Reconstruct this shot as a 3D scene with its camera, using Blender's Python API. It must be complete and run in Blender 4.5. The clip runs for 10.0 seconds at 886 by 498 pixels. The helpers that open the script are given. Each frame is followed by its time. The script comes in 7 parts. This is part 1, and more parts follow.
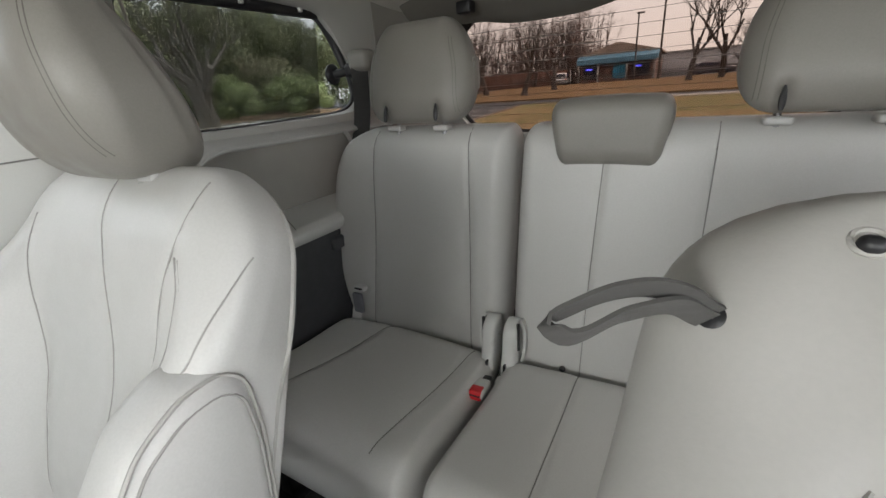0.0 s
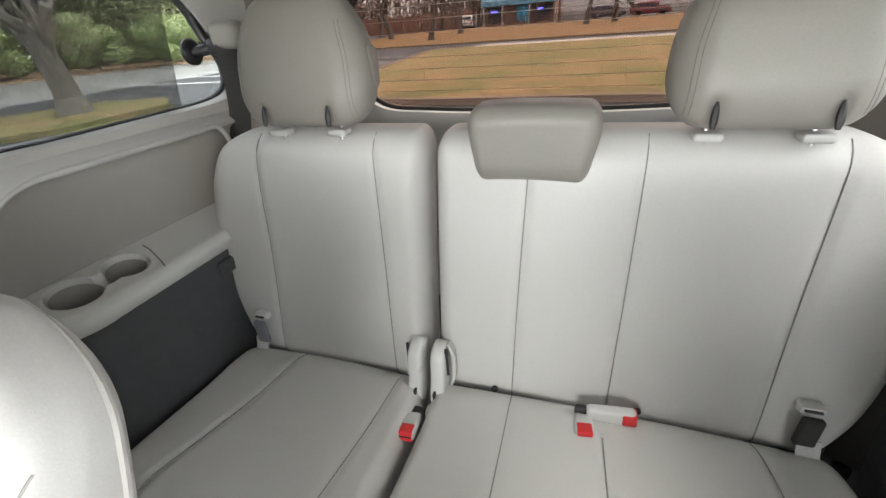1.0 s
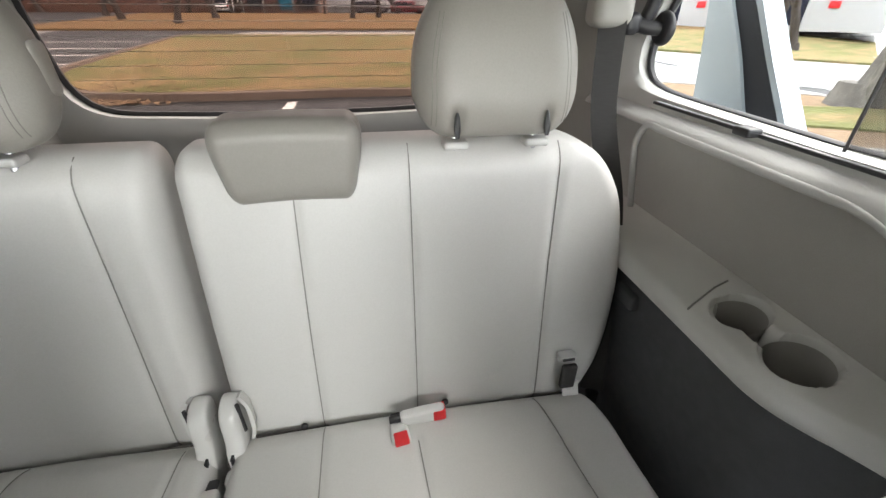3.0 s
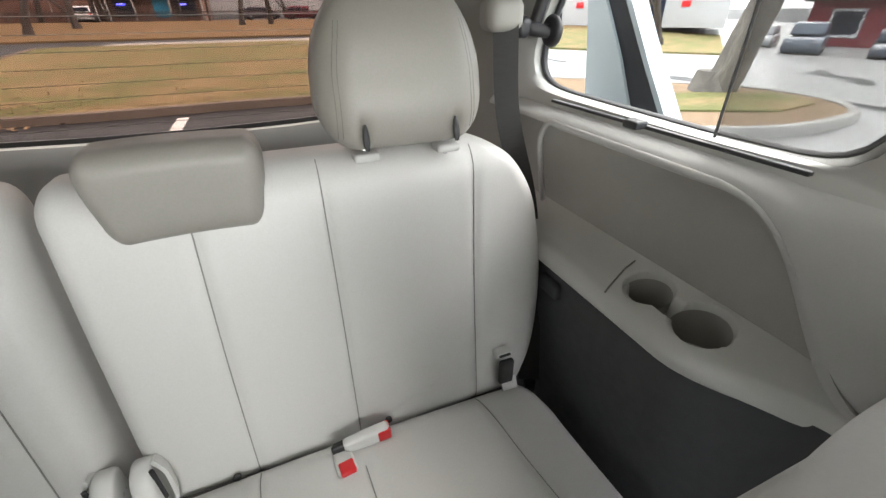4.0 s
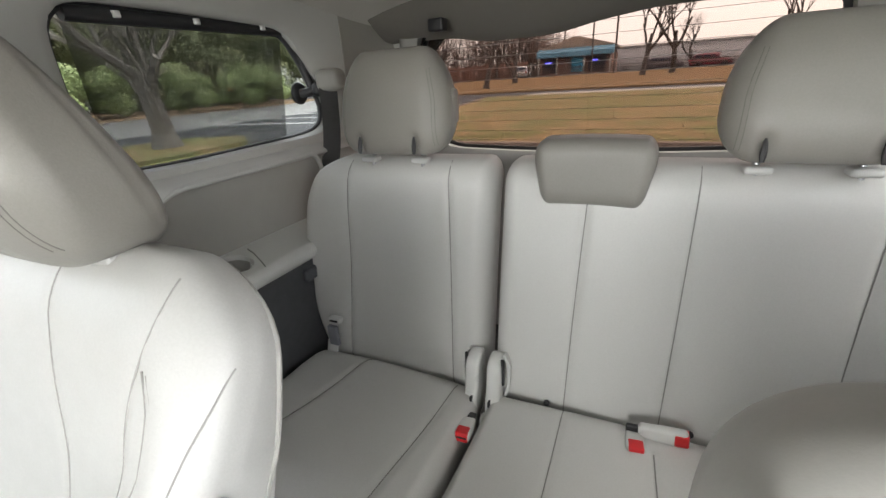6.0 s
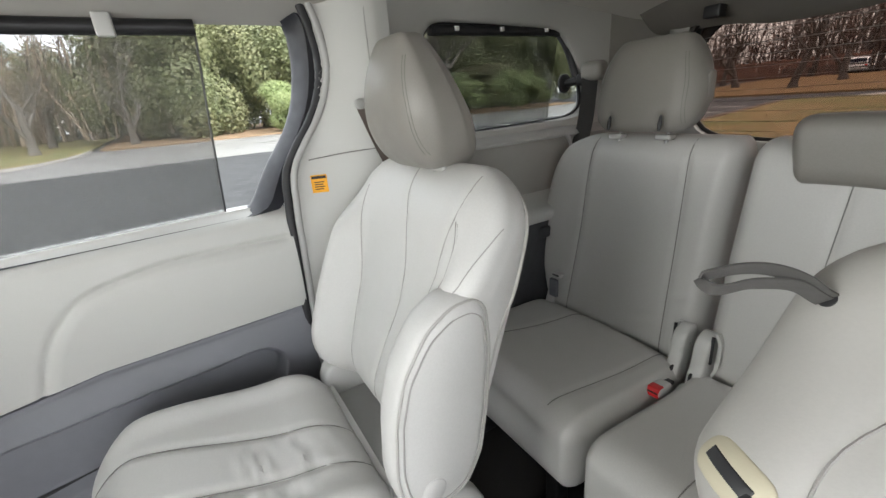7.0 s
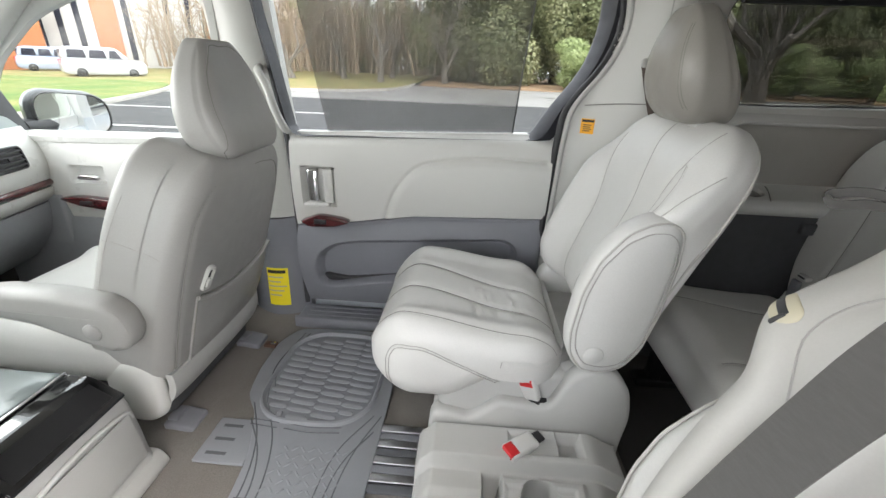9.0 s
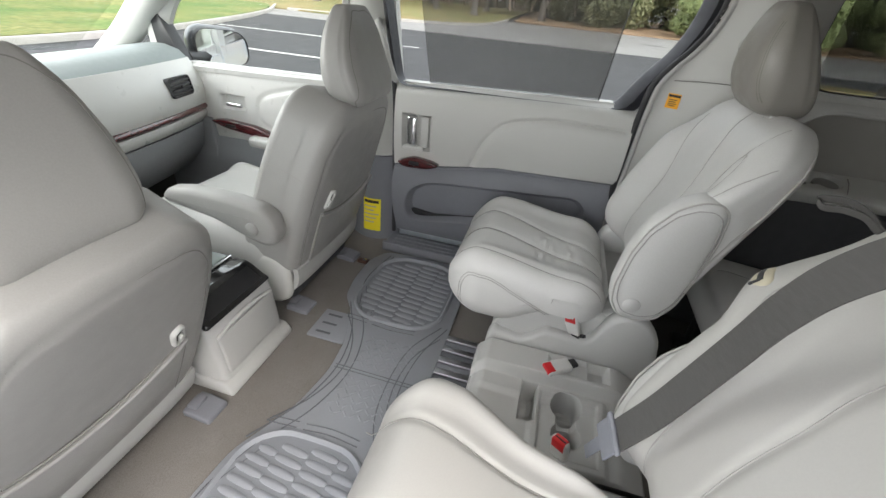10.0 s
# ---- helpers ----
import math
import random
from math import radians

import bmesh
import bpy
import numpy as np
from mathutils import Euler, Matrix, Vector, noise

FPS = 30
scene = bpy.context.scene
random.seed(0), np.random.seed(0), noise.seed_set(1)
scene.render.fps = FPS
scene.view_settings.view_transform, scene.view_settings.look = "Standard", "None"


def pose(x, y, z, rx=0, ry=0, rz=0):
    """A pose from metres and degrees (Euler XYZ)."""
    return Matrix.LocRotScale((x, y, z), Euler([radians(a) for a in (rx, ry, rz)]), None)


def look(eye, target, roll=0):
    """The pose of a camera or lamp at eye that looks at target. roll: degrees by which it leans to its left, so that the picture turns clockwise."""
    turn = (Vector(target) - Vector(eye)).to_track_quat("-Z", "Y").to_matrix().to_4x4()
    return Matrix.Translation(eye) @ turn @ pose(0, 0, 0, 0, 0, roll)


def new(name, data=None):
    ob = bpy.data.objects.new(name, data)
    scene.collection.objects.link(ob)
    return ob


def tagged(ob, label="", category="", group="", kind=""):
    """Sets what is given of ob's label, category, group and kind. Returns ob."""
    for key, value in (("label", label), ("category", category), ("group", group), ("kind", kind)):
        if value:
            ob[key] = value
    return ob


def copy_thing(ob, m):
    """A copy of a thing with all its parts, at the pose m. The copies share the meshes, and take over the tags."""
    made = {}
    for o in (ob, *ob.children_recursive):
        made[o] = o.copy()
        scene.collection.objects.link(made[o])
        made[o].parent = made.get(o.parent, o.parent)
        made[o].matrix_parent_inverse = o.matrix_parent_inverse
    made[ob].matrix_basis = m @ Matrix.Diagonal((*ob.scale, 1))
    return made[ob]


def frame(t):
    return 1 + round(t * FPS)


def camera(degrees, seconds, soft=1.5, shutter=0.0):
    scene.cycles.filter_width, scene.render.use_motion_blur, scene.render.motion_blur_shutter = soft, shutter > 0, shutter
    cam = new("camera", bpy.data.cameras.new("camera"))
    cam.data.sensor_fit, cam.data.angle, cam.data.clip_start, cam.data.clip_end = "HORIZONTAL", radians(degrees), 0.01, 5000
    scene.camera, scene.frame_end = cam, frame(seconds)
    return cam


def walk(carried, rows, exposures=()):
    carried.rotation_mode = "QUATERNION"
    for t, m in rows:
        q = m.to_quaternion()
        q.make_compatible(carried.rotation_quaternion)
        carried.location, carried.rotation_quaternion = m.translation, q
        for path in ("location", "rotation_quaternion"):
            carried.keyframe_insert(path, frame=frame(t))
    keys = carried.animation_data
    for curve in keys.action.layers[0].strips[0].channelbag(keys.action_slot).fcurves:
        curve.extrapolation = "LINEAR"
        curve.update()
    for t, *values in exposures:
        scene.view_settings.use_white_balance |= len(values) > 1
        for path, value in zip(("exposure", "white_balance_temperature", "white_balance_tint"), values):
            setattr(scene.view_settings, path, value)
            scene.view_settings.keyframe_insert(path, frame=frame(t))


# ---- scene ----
cam = camera(94.5, 10.0)
PATH = [
    (0, (0.213, 0.111, 0.94), (-0.763, 1.7, 0.219), -4.5),
    (0.5, (0.161, 0.225, 0.991), (-0.611, 1.87, 0.154), -4.6),
    (1, (0.159, 0.272, 1.026), (-0.443, 1.921, 0.068), -4.5),
    (1.5, (0.174, 0.244, 1.05), (-0.279, 1.89, 0.008), -4.3),
    (2, (0.161, 0.258, 1.067), (-0.141, 1.893, -0.045), -3.5),
    (2.5, (0.164, 0.297, 1.056), (0.185, 1.999, 0.006), -0.1),
    (3, (0.2, 0.337, 1.041), (0.503, 2.034, 0.027), 0.4),
    (3.2, (0.213, 0.356, 1.05), (0.62, 2.01, 0.001), 0.5),
    (4.3, (0.207, 0.352, 1.043), (0.876, 1.96, 0.061), -0.9),
    (4.5, (0.212, 0.345, 1.041), (0.849, 1.974, 0.071), -1.3),
    (5, (0.214, 0.313, 1.039), (0.494, 2.087, 0.159), -3.2),
    (5.5, (0.175, 0.266, 1.044), (-0.109, 2.059, 0.205), -4.4),
    (6, (0.157, 0.154, 1.024), (-0.666, 1.808, 0.257), -3.9),
    (6.2, (0.19, 0.128, 1.027), (-0.886, 1.632, 0.264), -4.7),
    (7.3, (0.341, -0.077, 0.966), (-1.384, 0.7, 0.319), -4.1),
    (7.5, (0.368, -0.086, 0.959), (-1.412, 0.56, 0.313), -3.8),
    (8, (0.411, -0.107, 0.928), (-1.447, 0.232, 0.268), -2.4),
    (8.5, (0.484, -0.117, 0.912), (-1.379, -0.008, 0.194), -0.1),
    (9, (0.608, -0.118, 0.958), (-1.221, -0.229, 0.157), 2.1),
    (9.5, (0.741, -0.118, 1.017), (-1.011, -0.368, 0.085), 4.5),
    (10, (0.811, -0.122, 1.049), (-0.845, -0.511, -0.003), 5.4),
]
walk(cam, [(t, look(eye, target, roll)) for t, eye, target, roll in PATH], [(0.0, 1.84), (0.5, 2.40), (1.0, 2.88), (2.0, 3.0), (3.0, 2.92), (4.5, 2.84), (5.0, 2.86), (5.5, 2.88), (6.0, 2.46), (7.5, 1.90), (9.0, 1.74), (10.0, 1.28)])

# ---- light ----
world = bpy.data.worlds.new("overcast")
scene.world = world
world.use_nodes = True
_n = world.node_tree.nodes
_sky = _n.new("ShaderNodeTexSky")
_sky.sky_type, _sky.sun_disc = "NISHITA", False
_sky.sun_elevation, _sky.sun_rotation = radians(48), radians(60)
_sky.dust_density, _sky.air_density, _sky.ozone_density = 4.0, 1.0, 1.0
_haze = _n.new("ShaderNodeMix")
_haze.data_type = "RGBA"
_haze.inputs[0].default_value = 0.75
_haze.inputs[7].default_value = (7.0, 7.1, 7.3, 1)
world.node_tree.links.new(_sky.outputs[0], _haze.inputs[6])
world.node_tree.links.new(_haze.outputs[2], _n["Background"].inputs[0])
_n["Background"].inputs[1].default_value = 0.25
sun = new("sun", bpy.data.lights.new("sun", "SUN"))
sun.data.energy, sun.data.angle, sun.data.color = 0.7, radians(30), (1.0, 0.97, 0.93)
sun.matrix_world = look((12, 6, 20), (0, 0, 0))

# daylight through the upper part of the windscreen
def opening_light(name, eye, target, sx, sy, watts):
    lamp = new(name, bpy.data.lights.new(name, "AREA"))
    lamp.data.shape, lamp.data.size, lamp.data.size_y, lamp.data.energy = "RECTANGLE", sx, sy, watts
    lamp.data.color = (1.0, 0.985, 0.96)
    lamp.matrix_world = look(eye, target)
    return lamp


opening_light("windscreen_daylight", (0.02, -2.24, 1.16), (0.02, -0.5, 0.62), 1.40, 0.40, 8.0)

# sky above the driver's quarter window
opening_light("quarter_daylight", (1.25, 0.66, 1.52), (0.40, 0.86, 0.58), 0.60, 0.26, 1.7)

# daylight from the front half of the open sliding door
opening_light("door_daylight", (1.04, -0.48, 0.95), (-0.20, -0.45, 0.05), 0.70, 0.50, 1.2)

# ---- materials ----
def material(name, color, rough=0.5, grain=0.0, grain_scale=200.0, blotch=0.0, blotch_scale=6.0, bump=0.0, bump_scale=400.0,
             metallic=0.0, coat=0.0, tint=None, spec=0.5, stretch=None, detail=3.0, per_object=0.0, voronoi=False, span=(0.3, 0.7)):
    m = bpy.data.materials.new(name)
    m.use_nodes = True
    t = m.node_tree
    b = t.nodes["Principled BSDF"]
    b.inputs["Roughness"].default_value = rough
    b.inputs["Metallic"].default_value = metallic
    b.inputs["Specular IOR Level"].default_value = spec
    b.inputs["Coat Weight"].default_value = coat
    b.inputs["Coat Roughness"].default_value = 0.08
    coord = t.nodes.new("ShaderNodeTexCoord")
    source = coord.outputs["Object"]
    if stretch:
        mp = t.nodes.new("ShaderNodeMapping")
        mp.inputs["Scale"].default_value = stretch
        t.links.new(source, mp.inputs[0])
        source = mp.outputs[0]

    def noisy(scale, det=3.0):
        x = t.nodes.new("ShaderNodeTexNoise")
        x.inputs["Scale"].default_value, x.inputs["Detail"].default_value = scale, det
        t.links.new(source, x.inputs["Vector"])
        return x.outputs[0]

    def mix(fac, a, c, blend="MIX"):
        x = t.nodes.new("ShaderNodeMix")
        x.data_type, x.blend_type = "RGBA", blend
        for sock, val in ((x.inputs[0], fac), (x.inputs[6], a), (x.inputs[7], c)):
            if hasattr(val, "links"):
                t.links.new(val, sock)
            else:
                sock.default_value = val if not isinstance(val, tuple) else (*val[:3], 1)
        return x.outputs[2]

    def remap(sock, lo, hi, a=0.3, c=0.7):
        x = t.nodes.new("ShaderNodeMapRange")
        for i, v in enumerate((a, c, lo, hi), 1):
            x.inputs[i].default_value = v
        t.links.new(sock, x.inputs[0])
        return x.outputs[0]

    col = tuple(color)
    dark = tuple(c * 0.5 for c in color)
    out = col
    if blotch:
        out = mix(remap(noisy(blotch_scale, detail), 0, blotch, *span), out, tint or dark)
    if grain:
        out = mix(remap(noisy(grain_scale, 2), 0, grain), out, dark)
    if per_object:
        info = t.nodes.new("ShaderNodeObjectInfo")
        out = mix(remap(info.outputs["Random"], 0, per_object, 0, 1), out, dark)
    if hasattr(out, "links"):
        t.links.new(out, b.inputs["Base Color"])
    else:
        b.inputs["Base Color"].default_value = (*col, 1)
    if bump:
        bp = t.nodes.new("ShaderNodeBump")
        bp.inputs["Strength"].default_value, bp.inputs["Distance"].default_value = bump, 0.001
        if voronoi:
            v = t.nodes.new("ShaderNodeTexVoronoi")
            v.inputs["Scale"].default_value = bump_scale
            t.links.new(source, v.inputs["Vector"])
            t.links.new(v.outputs[0], bp.inputs["Height"])
        else:
            t.links.new(noisy(bump_scale, 4), bp.inputs["Height"])
        t.links.new(bp.outputs[0], b.inputs["Normal"])
        if rough > 0.2:
            t.links.new(remap(noisy(bump_scale * 0.06), rough - 0.06, rough + 0.08), b.inputs["Roughness"])
    return m


def see_through(name, tint, gloss=0.06, rough=0.0, fresnel=True):
    """A thin pane: what is behind it, tinted, under a reflection."""
    m = bpy.data.materials.new(name)
    m.use_nodes = True
    t = m.node_tree
    t.nodes.remove(t.nodes["Principled BSDF"])
    clear, shine, mx = (t.nodes.new("ShaderNode" + k) for k in ("BsdfTransparent", "BsdfGlossy", "MixShader"))
    clear.inputs[0].default_value = (*tint, 1)
    shine.inputs["Roughness"].default_value = rough
    if fresnel:
        f = t.nodes.new("ShaderNodeLayerWeight")
        p, q = t.nodes.new("ShaderNodeMath"), t.nodes.new("ShaderNodeMath")
        p.operation, q.operation = "POWER", "MULTIPLY_ADD"
        p.inputs[1].default_value, q.inputs[1].default_value, q.inputs[2].default_value = 4.0, 0.45, 0.025
        t.links.new(f.outputs["Facing"], p.inputs[0])
        t.links.new(p.outputs[0], q.inputs[0])
        t.links.new(q.outputs[0], mx.inputs[0])
    else:
        mx.inputs[0].default_value = gloss
    t.links.new(clear.outputs[0], mx.inputs[1])
    t.links.new(shine.outputs[0], mx.inputs[2])
    t.links.new(mx.outputs[0], t.nodes["Material Output"].inputs[0])
    return m


def mesh_screen(name, color, solid):
    """Fine dark sun-shade netting, part thread and part hole."""
    m = bpy.data.materials.new(name)
    m.use_nodes = True
    t = m.node_tree
    b = t.nodes["Principled BSDF"]
    b.inputs["Base Color"].default_value = (*color, 1)
    b.inputs["Roughness"].default_value = 0.9
    clear, mx = t.nodes.new("ShaderNodeBsdfTransparent"), t.nodes.new("ShaderNodeMixShader")
    mx.inputs[0].default_value = solid
    t.links.new(clear.outputs[0], mx.inputs[1])
    t.links.new(b.outputs[0], mx.inputs[2])
    t.links.new(mx.outputs[0], t.nodes["Material Output"].inputs[0])
    return m


LEATHER = material("grey_leather", (0.555, 0.55, 0.53), 0.42, grain=0.10, grain_scale=350, blotch=0.10, blotch_scale=5, bump=0.16, bump_scale=520, tint=(0.47, 0.45, 0.42))
# piping tone, and leather with shade painted in for one captain's chair
LEATHER_DIM = material("grey_leatherette", (0.41, 0.40, 0.375), 0.46, grain=0.06, grain_scale=350, blotch=0.12, blotch_scale=5, bump=0.07, bump_scale=620, tint=(0.43, 0.41, 0.38))
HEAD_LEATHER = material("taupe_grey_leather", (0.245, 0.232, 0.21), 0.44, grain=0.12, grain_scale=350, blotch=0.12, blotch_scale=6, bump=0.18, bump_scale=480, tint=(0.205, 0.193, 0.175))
# front seats: grey leather darkened to paint in the shade on their backs
SHADED_FRONT_LEATHER = material("front_seat_leather", (0.335, 0.33, 0.315), 0.44, grain=0.10, grain_scale=350, blotch=0.12, blotch_scale=5, bump=0.18, bump_scale=480, tint=(0.31, 0.30, 0.29))
PLASTIC = material("light_trim_plastic", (0.56, 0.56, 0.535), 0.5, grain=0.06, grain_scale=500, blotch=0.08, blotch_scale=4, bump=0.14, bump_scale=900, tint=(0.5, 0.49, 0.46))
PLASTIC_SHINY = material("smooth_light_plastic", (0.60, 0.60, 0.58), 0.32, blotch=0.08, blotch_scale=9, bump=0.05, bump_scale=300)
TRIM_FABRIC = material("soft_trim_panel", (0.37, 0.36, 0.33), 0.8, grain=0.15, grain_scale=700, blotch=0.12, blotch_scale=7, bump=0.3, bump_scale=700)
GREY_PLASTIC = material("mid_grey_plastic", (0.47, 0.47, 0.455), 0.5, grain=0.08, grain_scale=500, blotch=0.1, blotch_scale=8, bump=0.15, bump_scale=800)
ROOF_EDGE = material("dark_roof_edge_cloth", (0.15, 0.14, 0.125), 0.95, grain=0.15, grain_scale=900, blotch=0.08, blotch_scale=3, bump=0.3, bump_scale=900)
SHADED_HATCH_PLASTIC = material("hatch_trim_plastic", (0.35, 0.345, 0.325), 0.5, grain=0.08, grain_scale=500, blotch=0.1, blotch_scale=8, bump=0.15, bump_scale=800)
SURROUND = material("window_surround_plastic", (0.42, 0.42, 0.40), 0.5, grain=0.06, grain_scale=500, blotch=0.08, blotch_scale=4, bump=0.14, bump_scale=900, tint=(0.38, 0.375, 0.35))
# taupe guide covers; also painted shade in the cups and rear corners
TAUPE_SHADE_PLASTIC = material("taupe_plastic", (0.29, 0.28, 0.255), 0.5, grain=0.08, grain_scale=500, blotch=0.1, blotch_scale=8, bump=0.15, bump_scale=800)
BLUE_GREY = material("blue_grey_trim", (0.19, 0.195, 0.218), 0.55, grain=0.15, grain_scale=600, blotch=0.15, blotch_scale=6, bump=0.2, bump_scale=800)
BLUE_LIGHT = material("pale_blue_grey_trim", (0.30, 0.31, 0.325), 0.55, grain=0.12, grain_scale=600, blotch=0.12, blotch_scale=6, bump=0.2, bump_scale=800)
CHARCOAL = material("charcoal_trim", (0.060, 0.062, 0.066), 0.7, grain=0.25, grain_scale=600, blotch=0.2, blotch_scale=8, bump=0.3, bump_scale=700)
BLACK = material("black_plastic", (0.018, 0.018, 0.02), 0.42, blotch=0.2, blotch_scale=20, bump=0.1, bump_scale=500)
PIANO = material("gloss_black_plastic", (0.01, 0.01, 0.011), 0.08, coat=0.6, blotch=0.3, blotch_scale=30)
RUBBER = material("black_rubber_seal", (0.03, 0.03, 0.033), 0.6, blotch=0.2, blotch_scale=40, bump=0.1)
SEAM = material("seam_thread", (0.24, 0.235, 0.22), 0.8, grain=0.3, grain_scale=900)
HEAD_SEAM = material("taupe_seam_thread", (0.165, 0.155, 0.14), 0.8, grain=0.3, grain_scale=900)
SEAM_LIGHT = material("light_seam_thread", (0.36, 0.35, 0.33), 0.8, grain=0.3, grain_scale=900)
HEADLINER = material("headliner_cloth", (0.53, 0.515, 0.48), 0.95, grain=0.15, grain_scale=900, blotch=0.08, blotch_scale=3, bump=0.3, bump_scale=900)
CARPET = material("taupe_carpet", (0.225, 0.212, 0.196), 0.98, grain=0.55, grain_scale=420, blotch=0.45, blotch_scale=9, bump=1.0, bump_scale=500, tint=(0.17, 0.152, 0.132), spec=0.1)
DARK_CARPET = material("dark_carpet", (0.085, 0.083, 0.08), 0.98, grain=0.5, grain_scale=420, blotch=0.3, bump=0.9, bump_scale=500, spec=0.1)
MAT_RUBBER = material("grey_rubber_mat", (0.235, 0.245, 0.268), 0.55, grain=0.1, grain_scale=300, blotch=0.2, blotch_scale=12, bump=0.2, bump_scale=500, tint=(0.22, 0.22, 0.22))
MAT_WELL = material("mat_well_rubber", (0.195, 0.203, 0.222), 0.6, grain=0.1, grain_scale=300, blotch=0.2, blotch_scale=12, bump=0.2, bump_scale=500)
MAT_GROOVE = material("mat_groove", (0.10, 0.104, 0.115), 0.7, blotch=0.2, blotch_scale=30)
BELT = material("grey_belt_webbing", (0.078, 0.075, 0.071), 0.75, grain=0.3, grain_scale=1200, bump=0.4, bump_scale=900, stretch=(1, 1, 6))
BELT_DARK = material("dark_belt_webbing", (0.035, 0.034, 0.033), 0.75, grain=0.3, grain_scale=1200, bump=0.4, bump_scale=900, stretch=(1, 1, 6))
CHROME = material("chrome", (0.75, 0.75, 0.76), 0.15, metallic=1.0, blotch=0.1, blotch_scale=60)
STEEL = material("dull_steel", (0.42, 0.42, 0.43), 0.35, metallic=1.0, blotch=0.3, blotch_scale=40, grain=0.2)
RED = material("red_button_plastic", (0.62, 0.02, 0.025), 0.35, blotch=0.15, blotch_scale=60)
WOOD = material("burgundy_wood_trim", (0.10, 0.018, 0.02), 0.18, coat=0.8, blotch=0.7, blotch_scale=18, stretch=(4, 1, 9), tint=(0.03, 0.006, 0.008), detail=6)
YELLOW = material("yellow_sticker", (0.85, 0.70, 0.02), 0.5, blotch=0.06, blotch_scale=60)
ORANGE = material("orange_sticker", (0.90, 0.42, 0.01), 0.5, blotch=0.06, blotch_scale=60)
INK = material("dark_print", (0.03, 0.025, 0.02), 0.6, blotch=0.2, blotch_scale=80)
CREAM = material("cream_plastic", (0.50, 0.46, 0.34), 0.45, blotch=0.1, blotch_scale=30, bump=0.1)
DASH_TOP = material("grey_green_dash", (0.20, 0.23, 0.23), 0.6, grain=0.12, grain_scale=500, blotch=0.1, bump=0.2, bump_scale=700)
PAINT = material("silver_blue_paint", (0.60, 0.66, 0.70), 0.3, metallic=0.0, coat=0.6, blotch=0.1, blotch_scale=5)
GLASS = see_through("window_glass", (0.58, 0.59, 0.585), 0.012, 0.25, False)
GLASS_REAR = see_through("tinted_glass", (0.38, 0.335, 0.31))
GLASS_FRONT = see_through("front_glass", (0.90, 0.92, 0.90), 0.012, 0.25, False)
GLASS_DOOR = see_through("sliding_door_glass", (0.86, 0.87, 0.86), 0.012, 0.25, False)
GLASS_QUARTER = see_through("privacy_glass", (0.52, 0.53, 0.52))
NET = mesh_screen("shade_net", (0.10, 0.10, 0.095), 0.38)
MIRROR = material("mirror_glass", (0.9, 0.9, 0.92), 0.02, metallic=1.0)

# ---- building helpers ----
BASE = {}


def thing(name, base, label, category, group="", kind=""):
    ob = tagged(new(name), label, category, group, kind)
    ob.empty_display_size = 0.05
    ob.location = base
    BASE[ob.name] = Vector(base)
    return ob


def to_mesh(name, vf, smooth=True):
    me = bpy.data.meshes.new(name)
    v, f = vf
    me.from_pydata([tuple(map(float, p)) for p in v], [], [tuple(map(int, q)) for q in f])
    me.validate()
    bm = bmesh.new()
    bm.from_mesh(me)
    bmesh.ops.recalc_face_normals(bm, faces=bm.faces)
    bm.to_mesh(me)
    bm.free()
    me.shade_smooth() if smooth else me.shade_flat()
    if smooth:
        me.set_sharp_from_angle(angle=radians(50))
    return me


def part(name, vf, mat, parent, label=""):
    base = BASE[parent.name]
    v, f = vf
    me = to_mesh(name, ([Vector(p) - base for p in v], f))
    me.materials.append(mat)
    ob = new(name, me)
    ob.parent = parent
    BASE[ob.name] = base
    if label:
        ob["label"] = label
    return ob


def solo(name, vf, mat, label, category, kind="", group=""):
    me = to_mesh(name, vf)
    me.materials.append(mat)
    ob = tagged(new(name, me), label, category, group, kind)
    BASE[ob.name] = Vector((0, 0, 0))
    return ob


def join(*vfs):
    v, f = [], []
    for a, b in vfs:
        n = len(v)
        v += [tuple(p) for p in a]
        f += [tuple(i + n for i in q) for q in b]
    return v, f


def _axis(s, r, step, k):
    core = s / 2 - r
    n = max(1, int(math.ceil(2 * core / step)))
    mid = np.linspace(-core, core, n + 1)
    edge = core + r * np.tan(np.linspace(0, math.pi / 4, k + 1))[1:]
    return np.concatenate([-edge[::-1], mid, edge])


